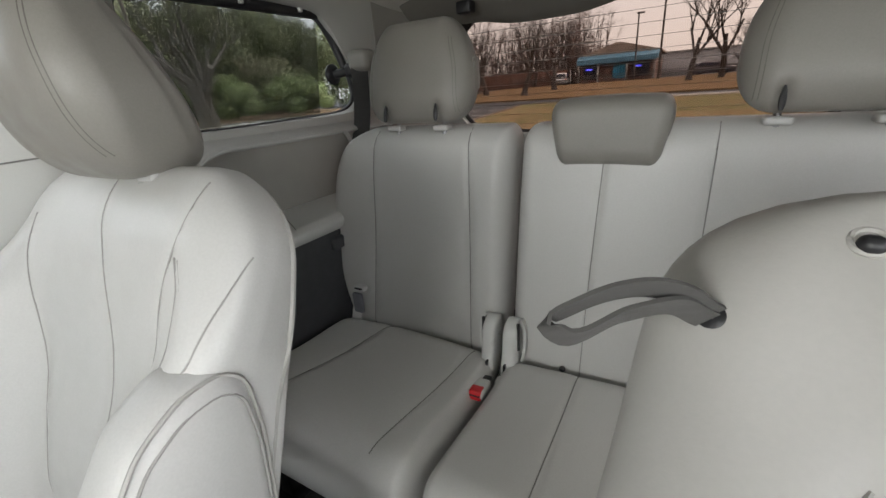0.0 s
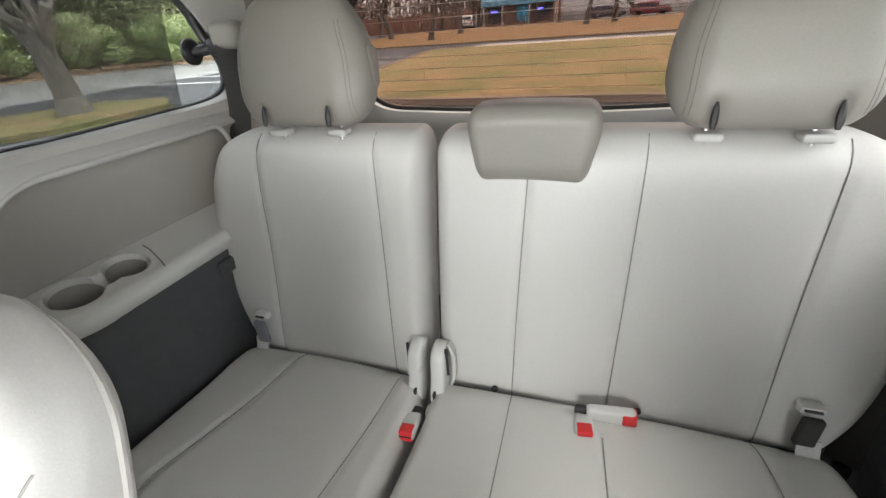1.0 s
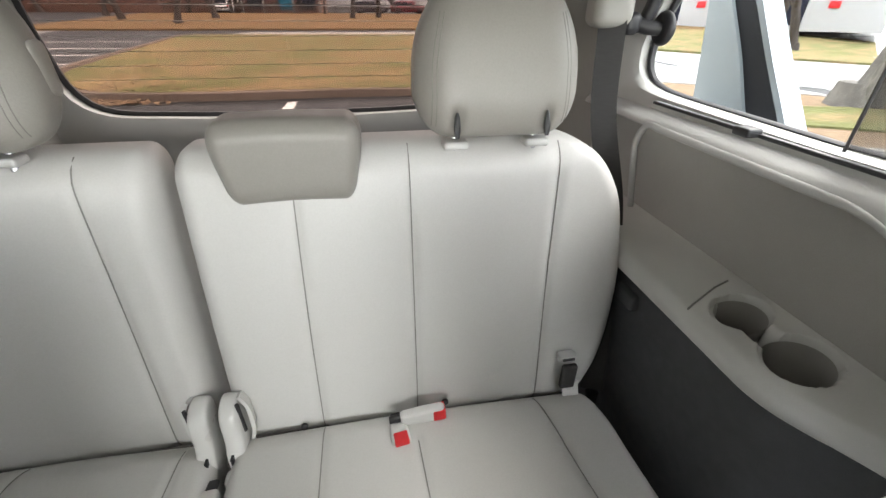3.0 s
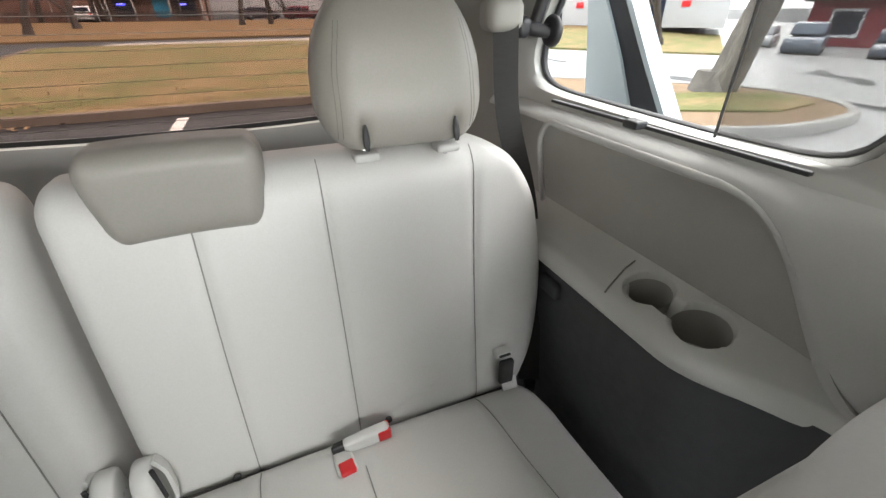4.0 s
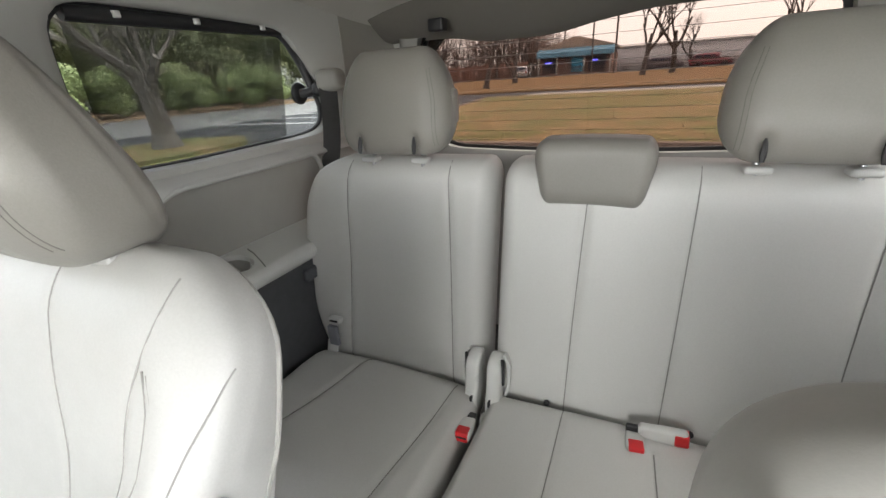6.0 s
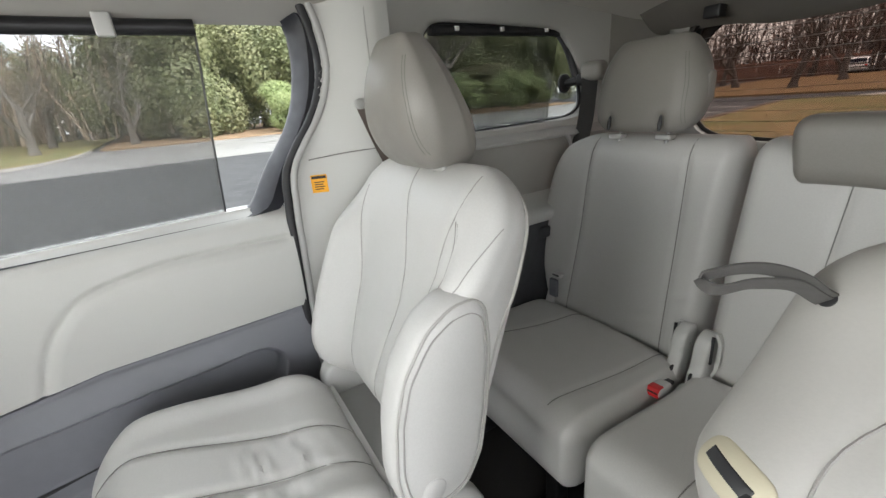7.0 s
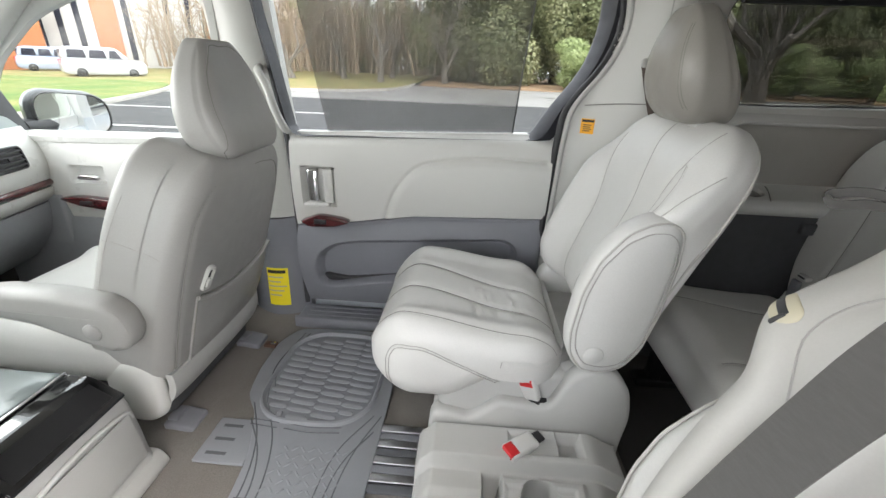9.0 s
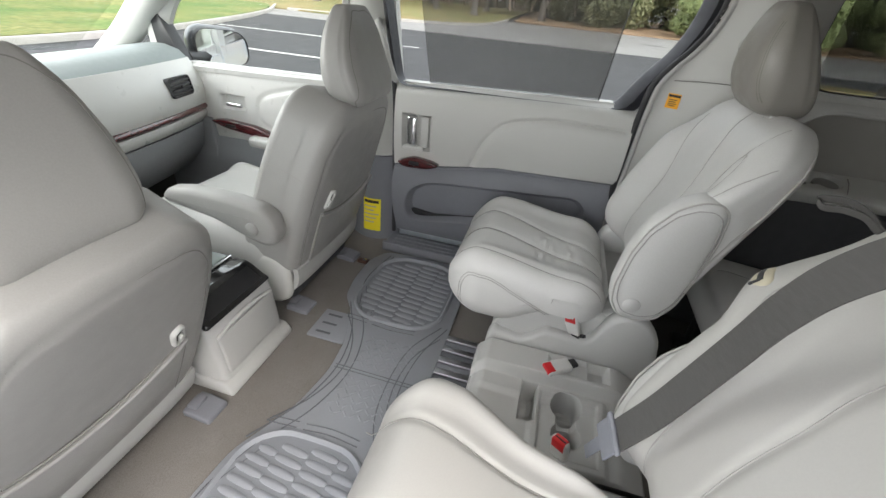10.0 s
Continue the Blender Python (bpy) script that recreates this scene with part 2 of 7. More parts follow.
def rbox(size, r, step=0.05, k=3, fn=None, at=(0, 0, 0)):
    """A box with rounded edges, as dense as step asks; fn(V, N) bends it."""
    r = np.array(r if hasattr(r, "__len__") else (r, r, r), float)
    s = np.array(size, float)
    r = np.minimum(r, s / 2 * 0.999)
    ax = [_axis(s[i], r[i], step, k) for i in range(3)]
    vs, fs, n0 = [], [], 0
    for a in range(3):
        b, c = [(1, 2), (2, 0), (0, 1)][a]
        B, C = np.meshgrid(ax[b], ax[c], indexing="ij")
        for sign in (-1, 1):
            P = np.zeros(B.shape + (3,))
            P[..., a], P[..., b], P[..., c] = sign * s[a] / 2, B, C
            nb, nc = B.shape
            idx = n0 + np.arange(nb * nc).reshape(nb, nc)
            q = np.stack([idx[:-1, :-1], idx[1:, :-1], idx[1:, 1:], idx[:-1, 1:]], -1).reshape(-1, 4)
            fs.append(q if sign > 0 else q[:, ::-1])
            vs.append(P.reshape(-1, 3))
            n0 += nb * nc
    V, F = np.concatenate(vs), np.concatenate(fs)
    _, first, inv = np.unique(np.round(V, 6), axis=0, return_index=True, return_inverse=True)
    V, F = V[first], inv.reshape(-1)[F]
    inner = np.clip(V, -(s / 2 - r), s / 2 - r)
    d = (V - inner) / r
    d /= np.linalg.norm(d, axis=1, keepdims=True)
    V = inner + r * d
    if fn:
        V = fn(V.copy(), d)
    return V + np.array(at), F


def dist_to(P, line):
    """Distance of 2D points to a polyline."""
    L = np.array(line, float)
    best = np.full(len(P), 9.0)
    for a, b in zip(L[:-1], L[1:]):
        ab = b - a
        t = np.clip(((P - a) @ ab) / (ab @ ab + 1e-12), 0, 1)
        best = np.minimum(best, np.linalg.norm(P - a - t[:, None] * ab, axis=1))
    return best


def grooves(V, N, axis, sign, lines, depth=0.005, width=0.006):
    """Press seams into the face that looks along sign * axis."""
    o = [i for i in range(3) if i != axis]
    w = np.clip(N[:, axis] * sign, 0, 1) ** 1.5
    for ln in lines:
        V[:, axis] -= sign * depth * np.exp(-(dist_to(V[:, o], ln) / width) ** 2) * w
    return V


def on_cover(lines, size, r, axis, sign, depth):
    """Lines of a padded box's face laid into its seams: rows of 3D points."""
    o = [i for i in range(3) if i != axis]
    out = []
    for ln in lines:
        L = np.array(ln, float)
        e = [np.maximum(0, np.abs(L[:, j]) - (size[i] / 2 - r[i])) / r[i] for j, i in enumerate(o)]
        n = np.sqrt(np.clip(1 - e[0] ** 2 - e[1] ** 2, 0.02, 1))
        P = np.zeros((len(L), 3))
        P[:, o] = L
        P[:, axis] = sign * (size[axis] / 2 - r[axis] * (1 - n) - depth * n ** 1.5)
        out.append(P)
    return out


def smooth_line(pts, n=24):
    """A smooth curve through the points."""
    P = np.array(pts, float)
    if len(P) < 3:
        t = np.linspace(0, 1, n)[:, None]
        return P[0] * (1 - t) + P[-1] * t
    t = np.concatenate([[0], np.cumsum(np.linalg.norm(np.diff(P, axis=0), axis=1))])
    m = np.gradient(P, t, axis=0)
    s = np.linspace(0, t[-1], n)
    i = np.clip(np.searchsorted(t, s, side="right") - 1, 0, len(P) - 2)
    h = (t[i + 1] - t[i])[:, None]
    u = ((s - t[i]) / (t[i + 1] - t[i]))[:, None]
    return (2 * u**3 - 3 * u**2 + 1) * P[i] + (u**3 - 2 * u**2 + u) * h * m[i] + (-2 * u**3 + 3 * u**2) * P[i + 1] + (u**3 - u**2) * h * m[i + 1]


def tube(pts, r, sides=6, closed=False, flat=None):
    """A tube along the points; r may be a list; flat=(up, ratio) makes a strap."""
    P = np.array(pts, float)
    n = len(P)
    R = np.full(n, r, float) if not hasattr(r, "__len__") else np.array(r, float)
    T = np.gradient(P, axis=0)
    if closed:
        T = np.roll(P, -1, 0) - np.roll(P, 1, 0)
    T /= np.linalg.norm(T, axis=1, keepdims=True) + 1e-12
    ref = np.array(flat[0] if flat else (0.13, 0.27, 0.95), float)
    vs = []
    for i in range(n):
        a = np.cross(T[i], ref)
        if np.linalg.norm(a) < 1e-4:
            a = np.cross(T[i], (1, 0, 0))
        a /= np.linalg.norm(a)
        b = np.cross(T[i], a)
        for j in range(sides):
            th = 2 * math.pi * (j + 0.5) / sides
            k = flat[1] if flat else 1.0
            vs.append(P[i] + R[i] * (math.cos(th) * a + k * math.sin(th) * b))
    fs = []
    for i in range(n if closed else n - 1):
        for j in range(sides):
            p, q = i * sides, ((i + 1) % n) * sides
            fs.append((p + j, p + (j + 1) % sides, q + (j + 1) % sides, q + j))
    if not closed:
        fs += [tuple(range(sides))[::-1], tuple((n - 1) * sides + j for j in range(sides))]
    return vs, fs


def strap(pts, width, thick, across):
    """A flat band along the points; across: the direction of its width."""
    P = np.array(pts, float)
    T = np.gradient(P, axis=0)
    T /= np.linalg.norm(T, axis=1, keepdims=True)
    A = np.array(across, float)
    A = np.tile(A, (len(P), 1)) if A.ndim == 1 else A
    A = A - (A * T).sum(1, keepdims=True) * T
    A /= np.linalg.norm(A, axis=1, keepdims=True)
    B = np.cross(T, A)
    wide = np.broadcast_to(np.array(width, float), (len(P),))
    loops = [[p + a * sx * w / 2 + b * sy * thick / 2 for sx, sy in ((-1, -1), (1, -1), (1, 1), (-1, 1))] for p, a, b, w in zip(P, A, B, wide)]
    return loft(loops)


def loft(loops, cap=True, ring=False):
    """Skin over closed loops of equal length."""
    n = len(loops[0])
    v = [tuple(p) for lp in loops for p in lp]
    f = []
    m = len(loops)
    for i in range(m if ring else m - 1):
        for j in range(n):
            p, q = i * n, ((i + 1) % m) * n
            f.append((p + j, p + (j + 1) % n, q + (j + 1) % n, q + j))
    if cap and not ring:
        f += [tuple(range(n))[::-1], tuple((m - 1) * n + j for j in range(n))]
    return v, f


def rrect(w, h, r, k=5, cx=0.0, cy=0.0):
    out = []
    for sx, sy, a0 in ((1, 1, 0), (-1, 1, 90), (-1, -1, 180), (1, -1, 270)):
        for i in range(k + 1):
            a = radians(a0 + 90 * i / k)
            out.append((cx + sx * (w / 2 - r) + r * math.cos(a), cy + sy * (h / 2 - r) + r * math.sin(a)))
    return out


def loop_through(pts, n=48, corner=0.0):
    """A closed polyline resampled to n points by length."""
    P = np.array(list(pts) + [pts[0]], float)
    t = np.concatenate([[0], np.cumsum(np.linalg.norm(np.diff(P, axis=0), axis=1))])
    s = np.linspace(0, t[-1], n, endpoint=False)
    return np.stack([np.interp(s, t, P[:, i]) for i in range(P.shape[1])], 1)


def soften(P, times=2):
    """Round the corners of a closed loop."""
    P = np.array(P, float)
    for _ in range(times):
        P = 0.5 * P + 0.25 * np.roll(P, 1, 0) + 0.25 * np.roll(P, -1, 0)
    return P


def prism(loop2, axis, a, b, bevel=0.0):
    """A closed 2D outline pulled along an axis from a to b, with small bevels."""
    L = np.array(loop2, float)
    o = [i for i in range(3) if i != axis]
    c = L.mean(0)
    e = np.roll(L, -1, 0) - np.roll(L, 1, 0)
    nrm = np.stack([e[:, 1], -e[:, 0]], 1)
    nrm /= np.linalg.norm(nrm, axis=1, keepdims=True) + 1e-12
    area = 0.5 * np.sum(L[:, 0] * np.roll(L[:, 1], -1) - np.roll(L[:, 0], -1) * L[:, 1])
    if area < 0:
        nrm = -nrm
    rows = [(a, 0.0), (b, 0.0)]
    if bevel:
        s = 1 if b > a else -1
        rows = [(a, bevel), (a + s * bevel * 0.3, bevel * 0.3), (a + s * bevel, 0), (b - s * bevel, 0), (b - s * bevel * 0.3, bevel * 0.3), (b, bevel)]
    loops = []
    for pos, ins in rows:
        Q = np.zeros((len(L), 3))
        Q[:, o] = L - nrm * ins
        Q[:, axis] = pos
        loops.append(Q)
    return loft(loops)


def sheet(P, off):
    """A grid of points (n, m, 3) as a closed slab; off: the way to its back."""
    P = np.array(P, float)
    n, m, _ = P.shape
    Q = P + np.array(off, float)
    v = np.concatenate([P.reshape(-1, 3), Q.reshape(-1, 3)])
    I = np.arange(n * m).reshape(n, m)
    J = I + n * m
    quad = lambda A: np.stack([A[:-1, :-1], A[1:, :-1], A[1:, 1:], A[:-1, 1:]], -1).reshape(-1, 4)
    f = [tuple(q) for q in quad(I)] + [tuple(q[::-1]) for q in quad(J)]
    rim = [(i, 0) for i in range(n)] + [(n - 1, j) for j in range(1, m)] + [(i, m - 1) for i in range(n - 2, -1, -1)] + [(0, j) for j in range(m - 2, 0, -1)]
    for a, b in zip(rim, rim[1:] + rim[:1]):
        f.append((I[a], I[b], J[b], J[a]))
    return v, f


def box(x0, x1, y0, y1, z0, z1, r=0.004, step=9.0, k=2, fn=None):
    return rbox((x1 - x0, y1 - y0, z1 - z0), r, step, k, fn, ((x0 + x1) / 2, (y0 + y1) / 2, (z0 + z1) / 2))


def turned(vf, m):
    """Vertices of a piece moved by a matrix."""
    v, f = vf
    return [m @ Vector(p) for p in v], f


def cyl(c, axis, r, h, n=20, bevel=0.0015):
    """A disc or peg with bevelled rims, from c along axis."""
    a = np.array(axis, float)
    a /= np.linalg.norm(a)
    u = np.cross(a, (0.3, 0.5, 0.81))
    u /= np.linalg.norm(u)
    w = np.cross(a, u)
    loops = []
    for d, rr in ((0, r - bevel), (bevel, r), (h - bevel, r), (h, r - bevel)):
        loops.append([np.array(c) + a * d + rr * (math.cos(t) * u + math.sin(t) * w) for t in np.linspace(0, 2 * math.pi, n, endpoint=False)])
    return loft(loops)


def sst(x, a, b):
    t = np.clip((x - a) / (b - a), 0, 1)
    return t * t * (3 - 2 * t)


# ---- structure: floor, sides, ceiling ----
def grid(us, vs, fn):
    return np.array([[fn(u, v) for v in vs] for u in us], float)


solo("floor", sheet(grid(np.linspace(-0.86, 0.86, 60), np.linspace(-2.0, 0.34, 80), lambda x, y: (x, y, 0.0 + 0.004 * math.sin(9 * x + 3 * y) * math.sin(7 * y))), (0, 0, -0.04)),
     CARPET, "worn taupe carpet covering the minivan floor", "floor", "structure")
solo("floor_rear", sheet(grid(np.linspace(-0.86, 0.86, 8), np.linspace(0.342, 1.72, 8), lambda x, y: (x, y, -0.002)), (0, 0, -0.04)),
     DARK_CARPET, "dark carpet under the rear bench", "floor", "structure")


def roof_z(x, y):
    z = 1.315 - 0.115 * abs(x / 0.84) ** 3.2
    return z - 0.10 * max(0.0, (y - 0.9) / 0.75) ** 2 - 0.05 * max(0.0, (-0.9 - y) / 1.0) ** 2


solo("ceiling", sheet(grid(np.linspace(-0.86, 0.86, 45), np.linspace(-1.62, 1.50, 60), lambda x, y: (x, y, roof_z(x, y))), (0, 0, 0.05)),
     HEADLINER, "pale grey cloth headliner curving down to the windows", "ceiling", "structure")


def ring_wall(outer, inner, x_out, x_in, x_glass, n=72):
    """A trim panel round an opening: outlines in (y, z), starting at like corners."""
    O, I = loop_through(outer, n), soften(loop_through(inner, n), 3)
    mid = O * 0.12 + I * 0.88
    lay = lambda L, x: [(x, p[0], p[1]) for p in L]
    return loft([lay(O, x_out), lay(mid, x_in), lay(I, x_in + (x_glass - x_in) * 0.35), lay(I, x_glass),
                 lay(I, x_glass * 1.02), lay(O, x_out + (0.06 if x_out > 0 else -0.06))], ring=True)


QUARTER_GLASS = [(0.590, 0.893), (0.75, 0.890), (1.10, 0.897), (1.18, 0.906), (1.212, 0.935), (1.205, 0.985), (1.165, 1.06), (1.105, 1.155), (1.07, 1.172), (0.80, 1.185), (0.60, 1.187), (0.560, 1.16), (0.555, 0.93)]


def quarter(s, name, label):
    """The rear side of the cabin. s: -1 passenger's side, +1 driver's side."""
    w = thing(name, (s * 0.8, 0.8, 0.0), label, "wall", kind="structure")
    # round the window
    outer = [(0.40, 0.872), (0.80, 0.866), (1.20, 0.868), (1.34, 0.88), (1.37, 0.95), (1.37, 1.0), (1.36, 1.08), (1.35, 1.26), (1.20, 1.26), (0.80, 1.26), (0.42, 1.26), (0.40, 1.20), (0.40, 0.95)]
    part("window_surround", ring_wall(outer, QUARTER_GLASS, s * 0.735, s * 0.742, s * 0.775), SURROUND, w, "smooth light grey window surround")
    gl = soften(loop_through(QUARTER_GLASS, 72), 3)
    c = gl.mean(0)
    inner = c + (gl - c) * 0.968
    part("window_seal", loft([[(s * 0.772, *p) for p in gl], [(s * 0.769, *(c + (p - c) * 0.985)) for p in gl], [(s * 0.772, *p) for p in inner], [(s * 0.780, *p) for p in inner], [(s * 0.780, *p) for p in gl]], ring=True), RUBBER, w, "black rubber window seal")
    pane = part("window_pane", prism(gl, 0, s * 0.783, s * 0.787), GLASS_QUARTER if s < 0 else GLASS, w, "clear quarter glass")
    pane.visible_shadow = False

    def front(y):
        return float(sst(np.array(y), 0.46, 0.66))
    ys = np.linspace(0.40, 1.32, 130)
    # rolled belt trim under the glass
    belt = grid(ys, np.linspace(0, 1, 14), lambda y, v: (s * (0.738 - 0.030 * math.sin(math.pi * min(1, v * 1.25) * 0.5) + 0.02 * max(0, v - 0.8) / 0.2), y, 0.873 - 0.035 * v - 0.20 * (1 - front(y)) * v))
    part("belt_trim", sheet(belt, (s * 0.05, 0, 0)), GREY_PLASTIC, w)

    # soft panel set back below the belt trim
    def top(y):
        return 0.845 - 0.19 * (1 - float(sst(np.array(y), 0.44, 0.70))) ** 1.6
    soft = grid(np.linspace(0.44, 1.30, 70), np.linspace(0, 1, 16), lambda y, v: (s * (0.712 + 0.040 * (1 - v) ** 0.7 + 0.010 * math.sin(math.pi * v) ** 0.5), y, 0.655 + (top(y) - 0.655) * v))
    part("soft_panel", sheet(soft, (s * 0.03, 0, 0)), TRIM_FABRIC, w, "darker soft-touch side panel")
    part("panel_bead", tube(smooth_line([(s * 0.708, y, top(y) + 0.004) for y in np.linspace(0.56, 1.06, 14)] + [(s * 0.71, 1.085, 0.82), (s * 0.722, 1.09, 0.74), (s * 0.733, 1.085, 0.665)], 60), np.concatenate([np.linspace(0.0008, 0.0065, 16), np.full(44, 0.0065)]), 8), GREY_PLASTIC, w)

    # shelf with two sunk cup holders
    prof = smooth_line([(0.766, 0.674), (0.757, 0.665), (0.746, 0.661), (0.668, 0.642), (0.646, 0.635), (0.634, 0.620), (0.637, 0.606), (0.648, 0.594), (0.655, 0.591)], 84)
    yy = np.linspace(0.42, 1.30, 260)
    sh = np.zeros((len(yy), len(prof), 3))
    for i, y in enumerate(yy):
        pull = 0.105 * (1 - float(sst(np.array(y), 0.46, 0.66))) ** 1.3
        drop = 0.02 * (1 - float(sst(np.array(y), 0.42, 0.60)))
        sh[i, :, 0] = s * (0.760 - (0.760 - prof[:, 0]) * (1 - pull / 0.125))
        sh[i, :, 1] = y
        sh[i, :, 2] = prof[:, 1] - drop * (0.760 - prof[:, 0]) / 0.12
    flat = sh.reshape(-1, 3)
    for cy, r in ((0.735, 0.039), (0.638, 0.043)):
        d = np.hypot(np.abs(flat[:, 0]) - 0.704, flat[:, 1] - cy)
        flat[:, 2] -= np.where(flat[:, 2] > 0.626, 0.078 * sst(-d, -r, -r + 0.006), 0)
        flat[:, 2] += np.where(flat[:, 2] > 0.632, 0.0012 * np.exp(-((d - r - 0.003) / 0.004) ** 2), 0)
    neck = np.exp(-((np.abs(flat[:, 0]) - 0.700) / 0.015) ** 4) * np.exp(-((flat[:, 1] - 0.688) / 0.022) ** 4)
    flat[:, 2] -= np.where(flat[:, 2] > 0.630, 0.045 * neck, 0)
    part("armrest_shelf", sheet(sh, (s * 0.012, 0, -0.010)), PLASTIC, w, "light grey armrest shelf with two cup holders")
    # darker walls added inside the cups, shade put into their colour
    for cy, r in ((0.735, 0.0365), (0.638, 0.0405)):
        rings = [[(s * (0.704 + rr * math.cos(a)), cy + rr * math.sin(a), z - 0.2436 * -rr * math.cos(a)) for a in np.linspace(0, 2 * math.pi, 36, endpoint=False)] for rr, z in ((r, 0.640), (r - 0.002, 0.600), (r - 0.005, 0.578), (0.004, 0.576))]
        part("cup_liner", loft(rings, cap=False), TAUPE_SHADE_PLASTIC, w, "shaded taupe cup holder liner")
    part("shelf_joint", tube([(s * x, y, 0.6615 - 0.2436 * (0.746 - x)) for x, y in ((0.735, 0.80), (0.71, 0.795), (0.685, 0.785), (0.66, 0.775), (0.645, 0.768))], 0.0016, 5), SEAM, w)
    # charcoal side below the shelf
    low = grid(np.linspace(0.40, 1.32, 40), np.linspace(0, 1, 20), lambda y, v: (s * (0.653 + 0.040 * v + 0.085 * (1 - front(y)) * (1 - 0.6 * v)), y, 0.597 - 0.592 * v))
    part("lower_side", sheet(low, (s * 0.05, 0, 0)), CHARCOAL, w, "charcoal lower side trim")
    part("bag_hook", box(s * 0.654 - 0.012, s * 0.654 + 0.012, 0.885, 0.945, 0.535, 0.572, 0.008), CHARCOAL, w, "dark folding bag hook")
    # pillar ahead of the glass
    pil = grid(np.linspace(0.155, 0.46, 16), np.linspace(0.0, 1.24, 40), lambda y, z: (s * (0.815 - 0.075 * float(sst(np.array(y), 0.16, 0.40)) - 0.012 * float(sst(np.array(z), 0.86, 0.93))), y + 0.14 * float(sst(np.array(z), 0.74, 1.1)) * (0.46 - y) / 0.305, z))
    part("pillar_trim", sheet(pil, (s * 0.05, 0, 0)), PLASTIC, w, "light grey pillar trim")
    part("pillar_joint", tube(smooth_line([(s * 0.792, 0.225, 0.872), (s * 0.765, 0.30, 0.88), (s * 0.735, 0.40, 0.885)], 12), 0.0016, 5), SEAM, w)
    # rear corner, in darker plastic that paints in the pillar's shadow
    cor = grid(np.linspace(0, 1, 16), np.linspace(0.0, 1.25, 24), lambda u, z: (s * (0.735 - 0.10 * u * u), 1.30 + 0.34 * u, z))
    part("rear_corner_trim", sheet(cor, (s * 0.05, 0, 0)), TAUPE_SHADE_PLASTIC, w)
    w.location.x += 0.022
    return w


wall_left = quarter(-1, "wall_left", "light grey rear cabin side with quarter window and shelf")
wall_right = quarter(1, "wall_right", "light grey rear cabin side with quarter window and shelf")

# hatch with the rear window
hatch = thing("hatch", (0, 1.65, 0), "grey tailgate trim with a wide tinted rear window", "tailgate", kind="structure")
REAR_GLASS = [(-0.50, 0.775), (-0.25, 0.765), (0.0, 0.762), (0.25, 0.765), (0.50, 0.775), (0.56, 0.80), (0.585, 0.85), (0.585, 1.0), (0.565, 1.15), (0.53, 1.19), (0.2, 1.20), (-0.2, 1.20), (-0.53, 1.19), (-0.565, 1.15), (-0.585, 1.0), (-0.585, 0.85), (-0.56, 0.80)]
rear_out = [(-0.66, 0.0), (-0.3, 0.0), (0.0, 0.0), (0.3, 0.0), (0.66, 0.0), (0.68, 0.3), (0.69, 0.8), (0.69, 1.0), (0.68, 1.2), (0.66, 1.27), (0.2, 1.29), (-0.2, 1.29), (-0.66, 1.27), (-0.68, 1.2), (-0.69, 1.0), (-0.69, 0.8), (-0.68, 0.3)]
tilt = lambda z: 1.66 - 0.30 * max(0.0, z - 0.78)
O, I = loop_through(rear_out, 96), soften(loop_through(REAR_GLASS, 96), 2)
mid = I + (I - I.mean(0)) * np.array([0.10, 0.20])
lay = lambda L, d: [(p[0], tilt(p[1]) + d, p[1]) for p in L]
# hatch trim darkened to carry the shadow beside the rear window
part("hatch_trim", loft([lay(O, -0.02), lay(mid, -0.05), lay(I, -0.03), lay(I, 0.0), lay(I, 0.01), lay(O, 0.06)], ring=True), SHADED_HATCH_PLASTIC, hatch)
inner = I.mean(0) + (I - I.mean(0)) * np.array([0.975, 0.945])
part("window_band", loft([lay(I, -0.002), lay(inner, -0.002), lay(inner, 0.004), lay(I, 0.004)], ring=True), BLACK, hatch, "black ceramic border of the window")
pane = part("window_pane", loft([lay(I, 0.008), lay(I, 0.012)]), GLASS_REAR, hatch, "faintly tinted rear glass")
pane.visible_shadow = False
for k in range(11):
    z = 0.80 + 0.035 * k
    part("defroster_wire", tube([(x, tilt(z) + 0.006, z) for x in np.linspace(-0.555, 0.555, 5)], 0.0007, 4), SEAM, hatch)
edge = lambda x: 1.145 - 0.022 * math.exp(-((x + 0.22) / 0.18) ** 4) + 0.02 * float(sst(np.array(x), -0.05, 0.2))
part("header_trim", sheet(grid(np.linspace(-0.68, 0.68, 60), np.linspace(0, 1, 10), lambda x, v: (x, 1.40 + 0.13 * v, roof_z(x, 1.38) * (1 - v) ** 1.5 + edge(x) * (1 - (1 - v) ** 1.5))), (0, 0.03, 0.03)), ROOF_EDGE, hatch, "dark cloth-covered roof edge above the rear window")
part("latch_striker", box(-0.46, -0.41, 1.39, 1.43, 1.155, 1.19, 0.006), BLACK, hatch)

# passenger's sliding door
door = thing("door_1", (-0.82, -0.3, 0.0), "closed grey sliding side door with a roller sunshade", "door", kind="structure")
SPLIT = lambda y: float(np.interp(y, [-0.75, -0.55, -0.31, 0.135], [0.405, 0.425, 0.462, 0.478]))
SILL = lambda y: float(np.interp(y, [-0.75, 0.06, 0.16], [0.742, 0.767, 0.762]))
FRONT_EDGE = lambda z: -0.752 + 0.02 * float(sst(np.array(z), 0.35, 0.0))
ARC = smooth_line([(-0.425, 0.452), (-0.37, 0.576), (-0.31, 0.642), (-0.195, 0.675), (0.135, 0.684)], 40)


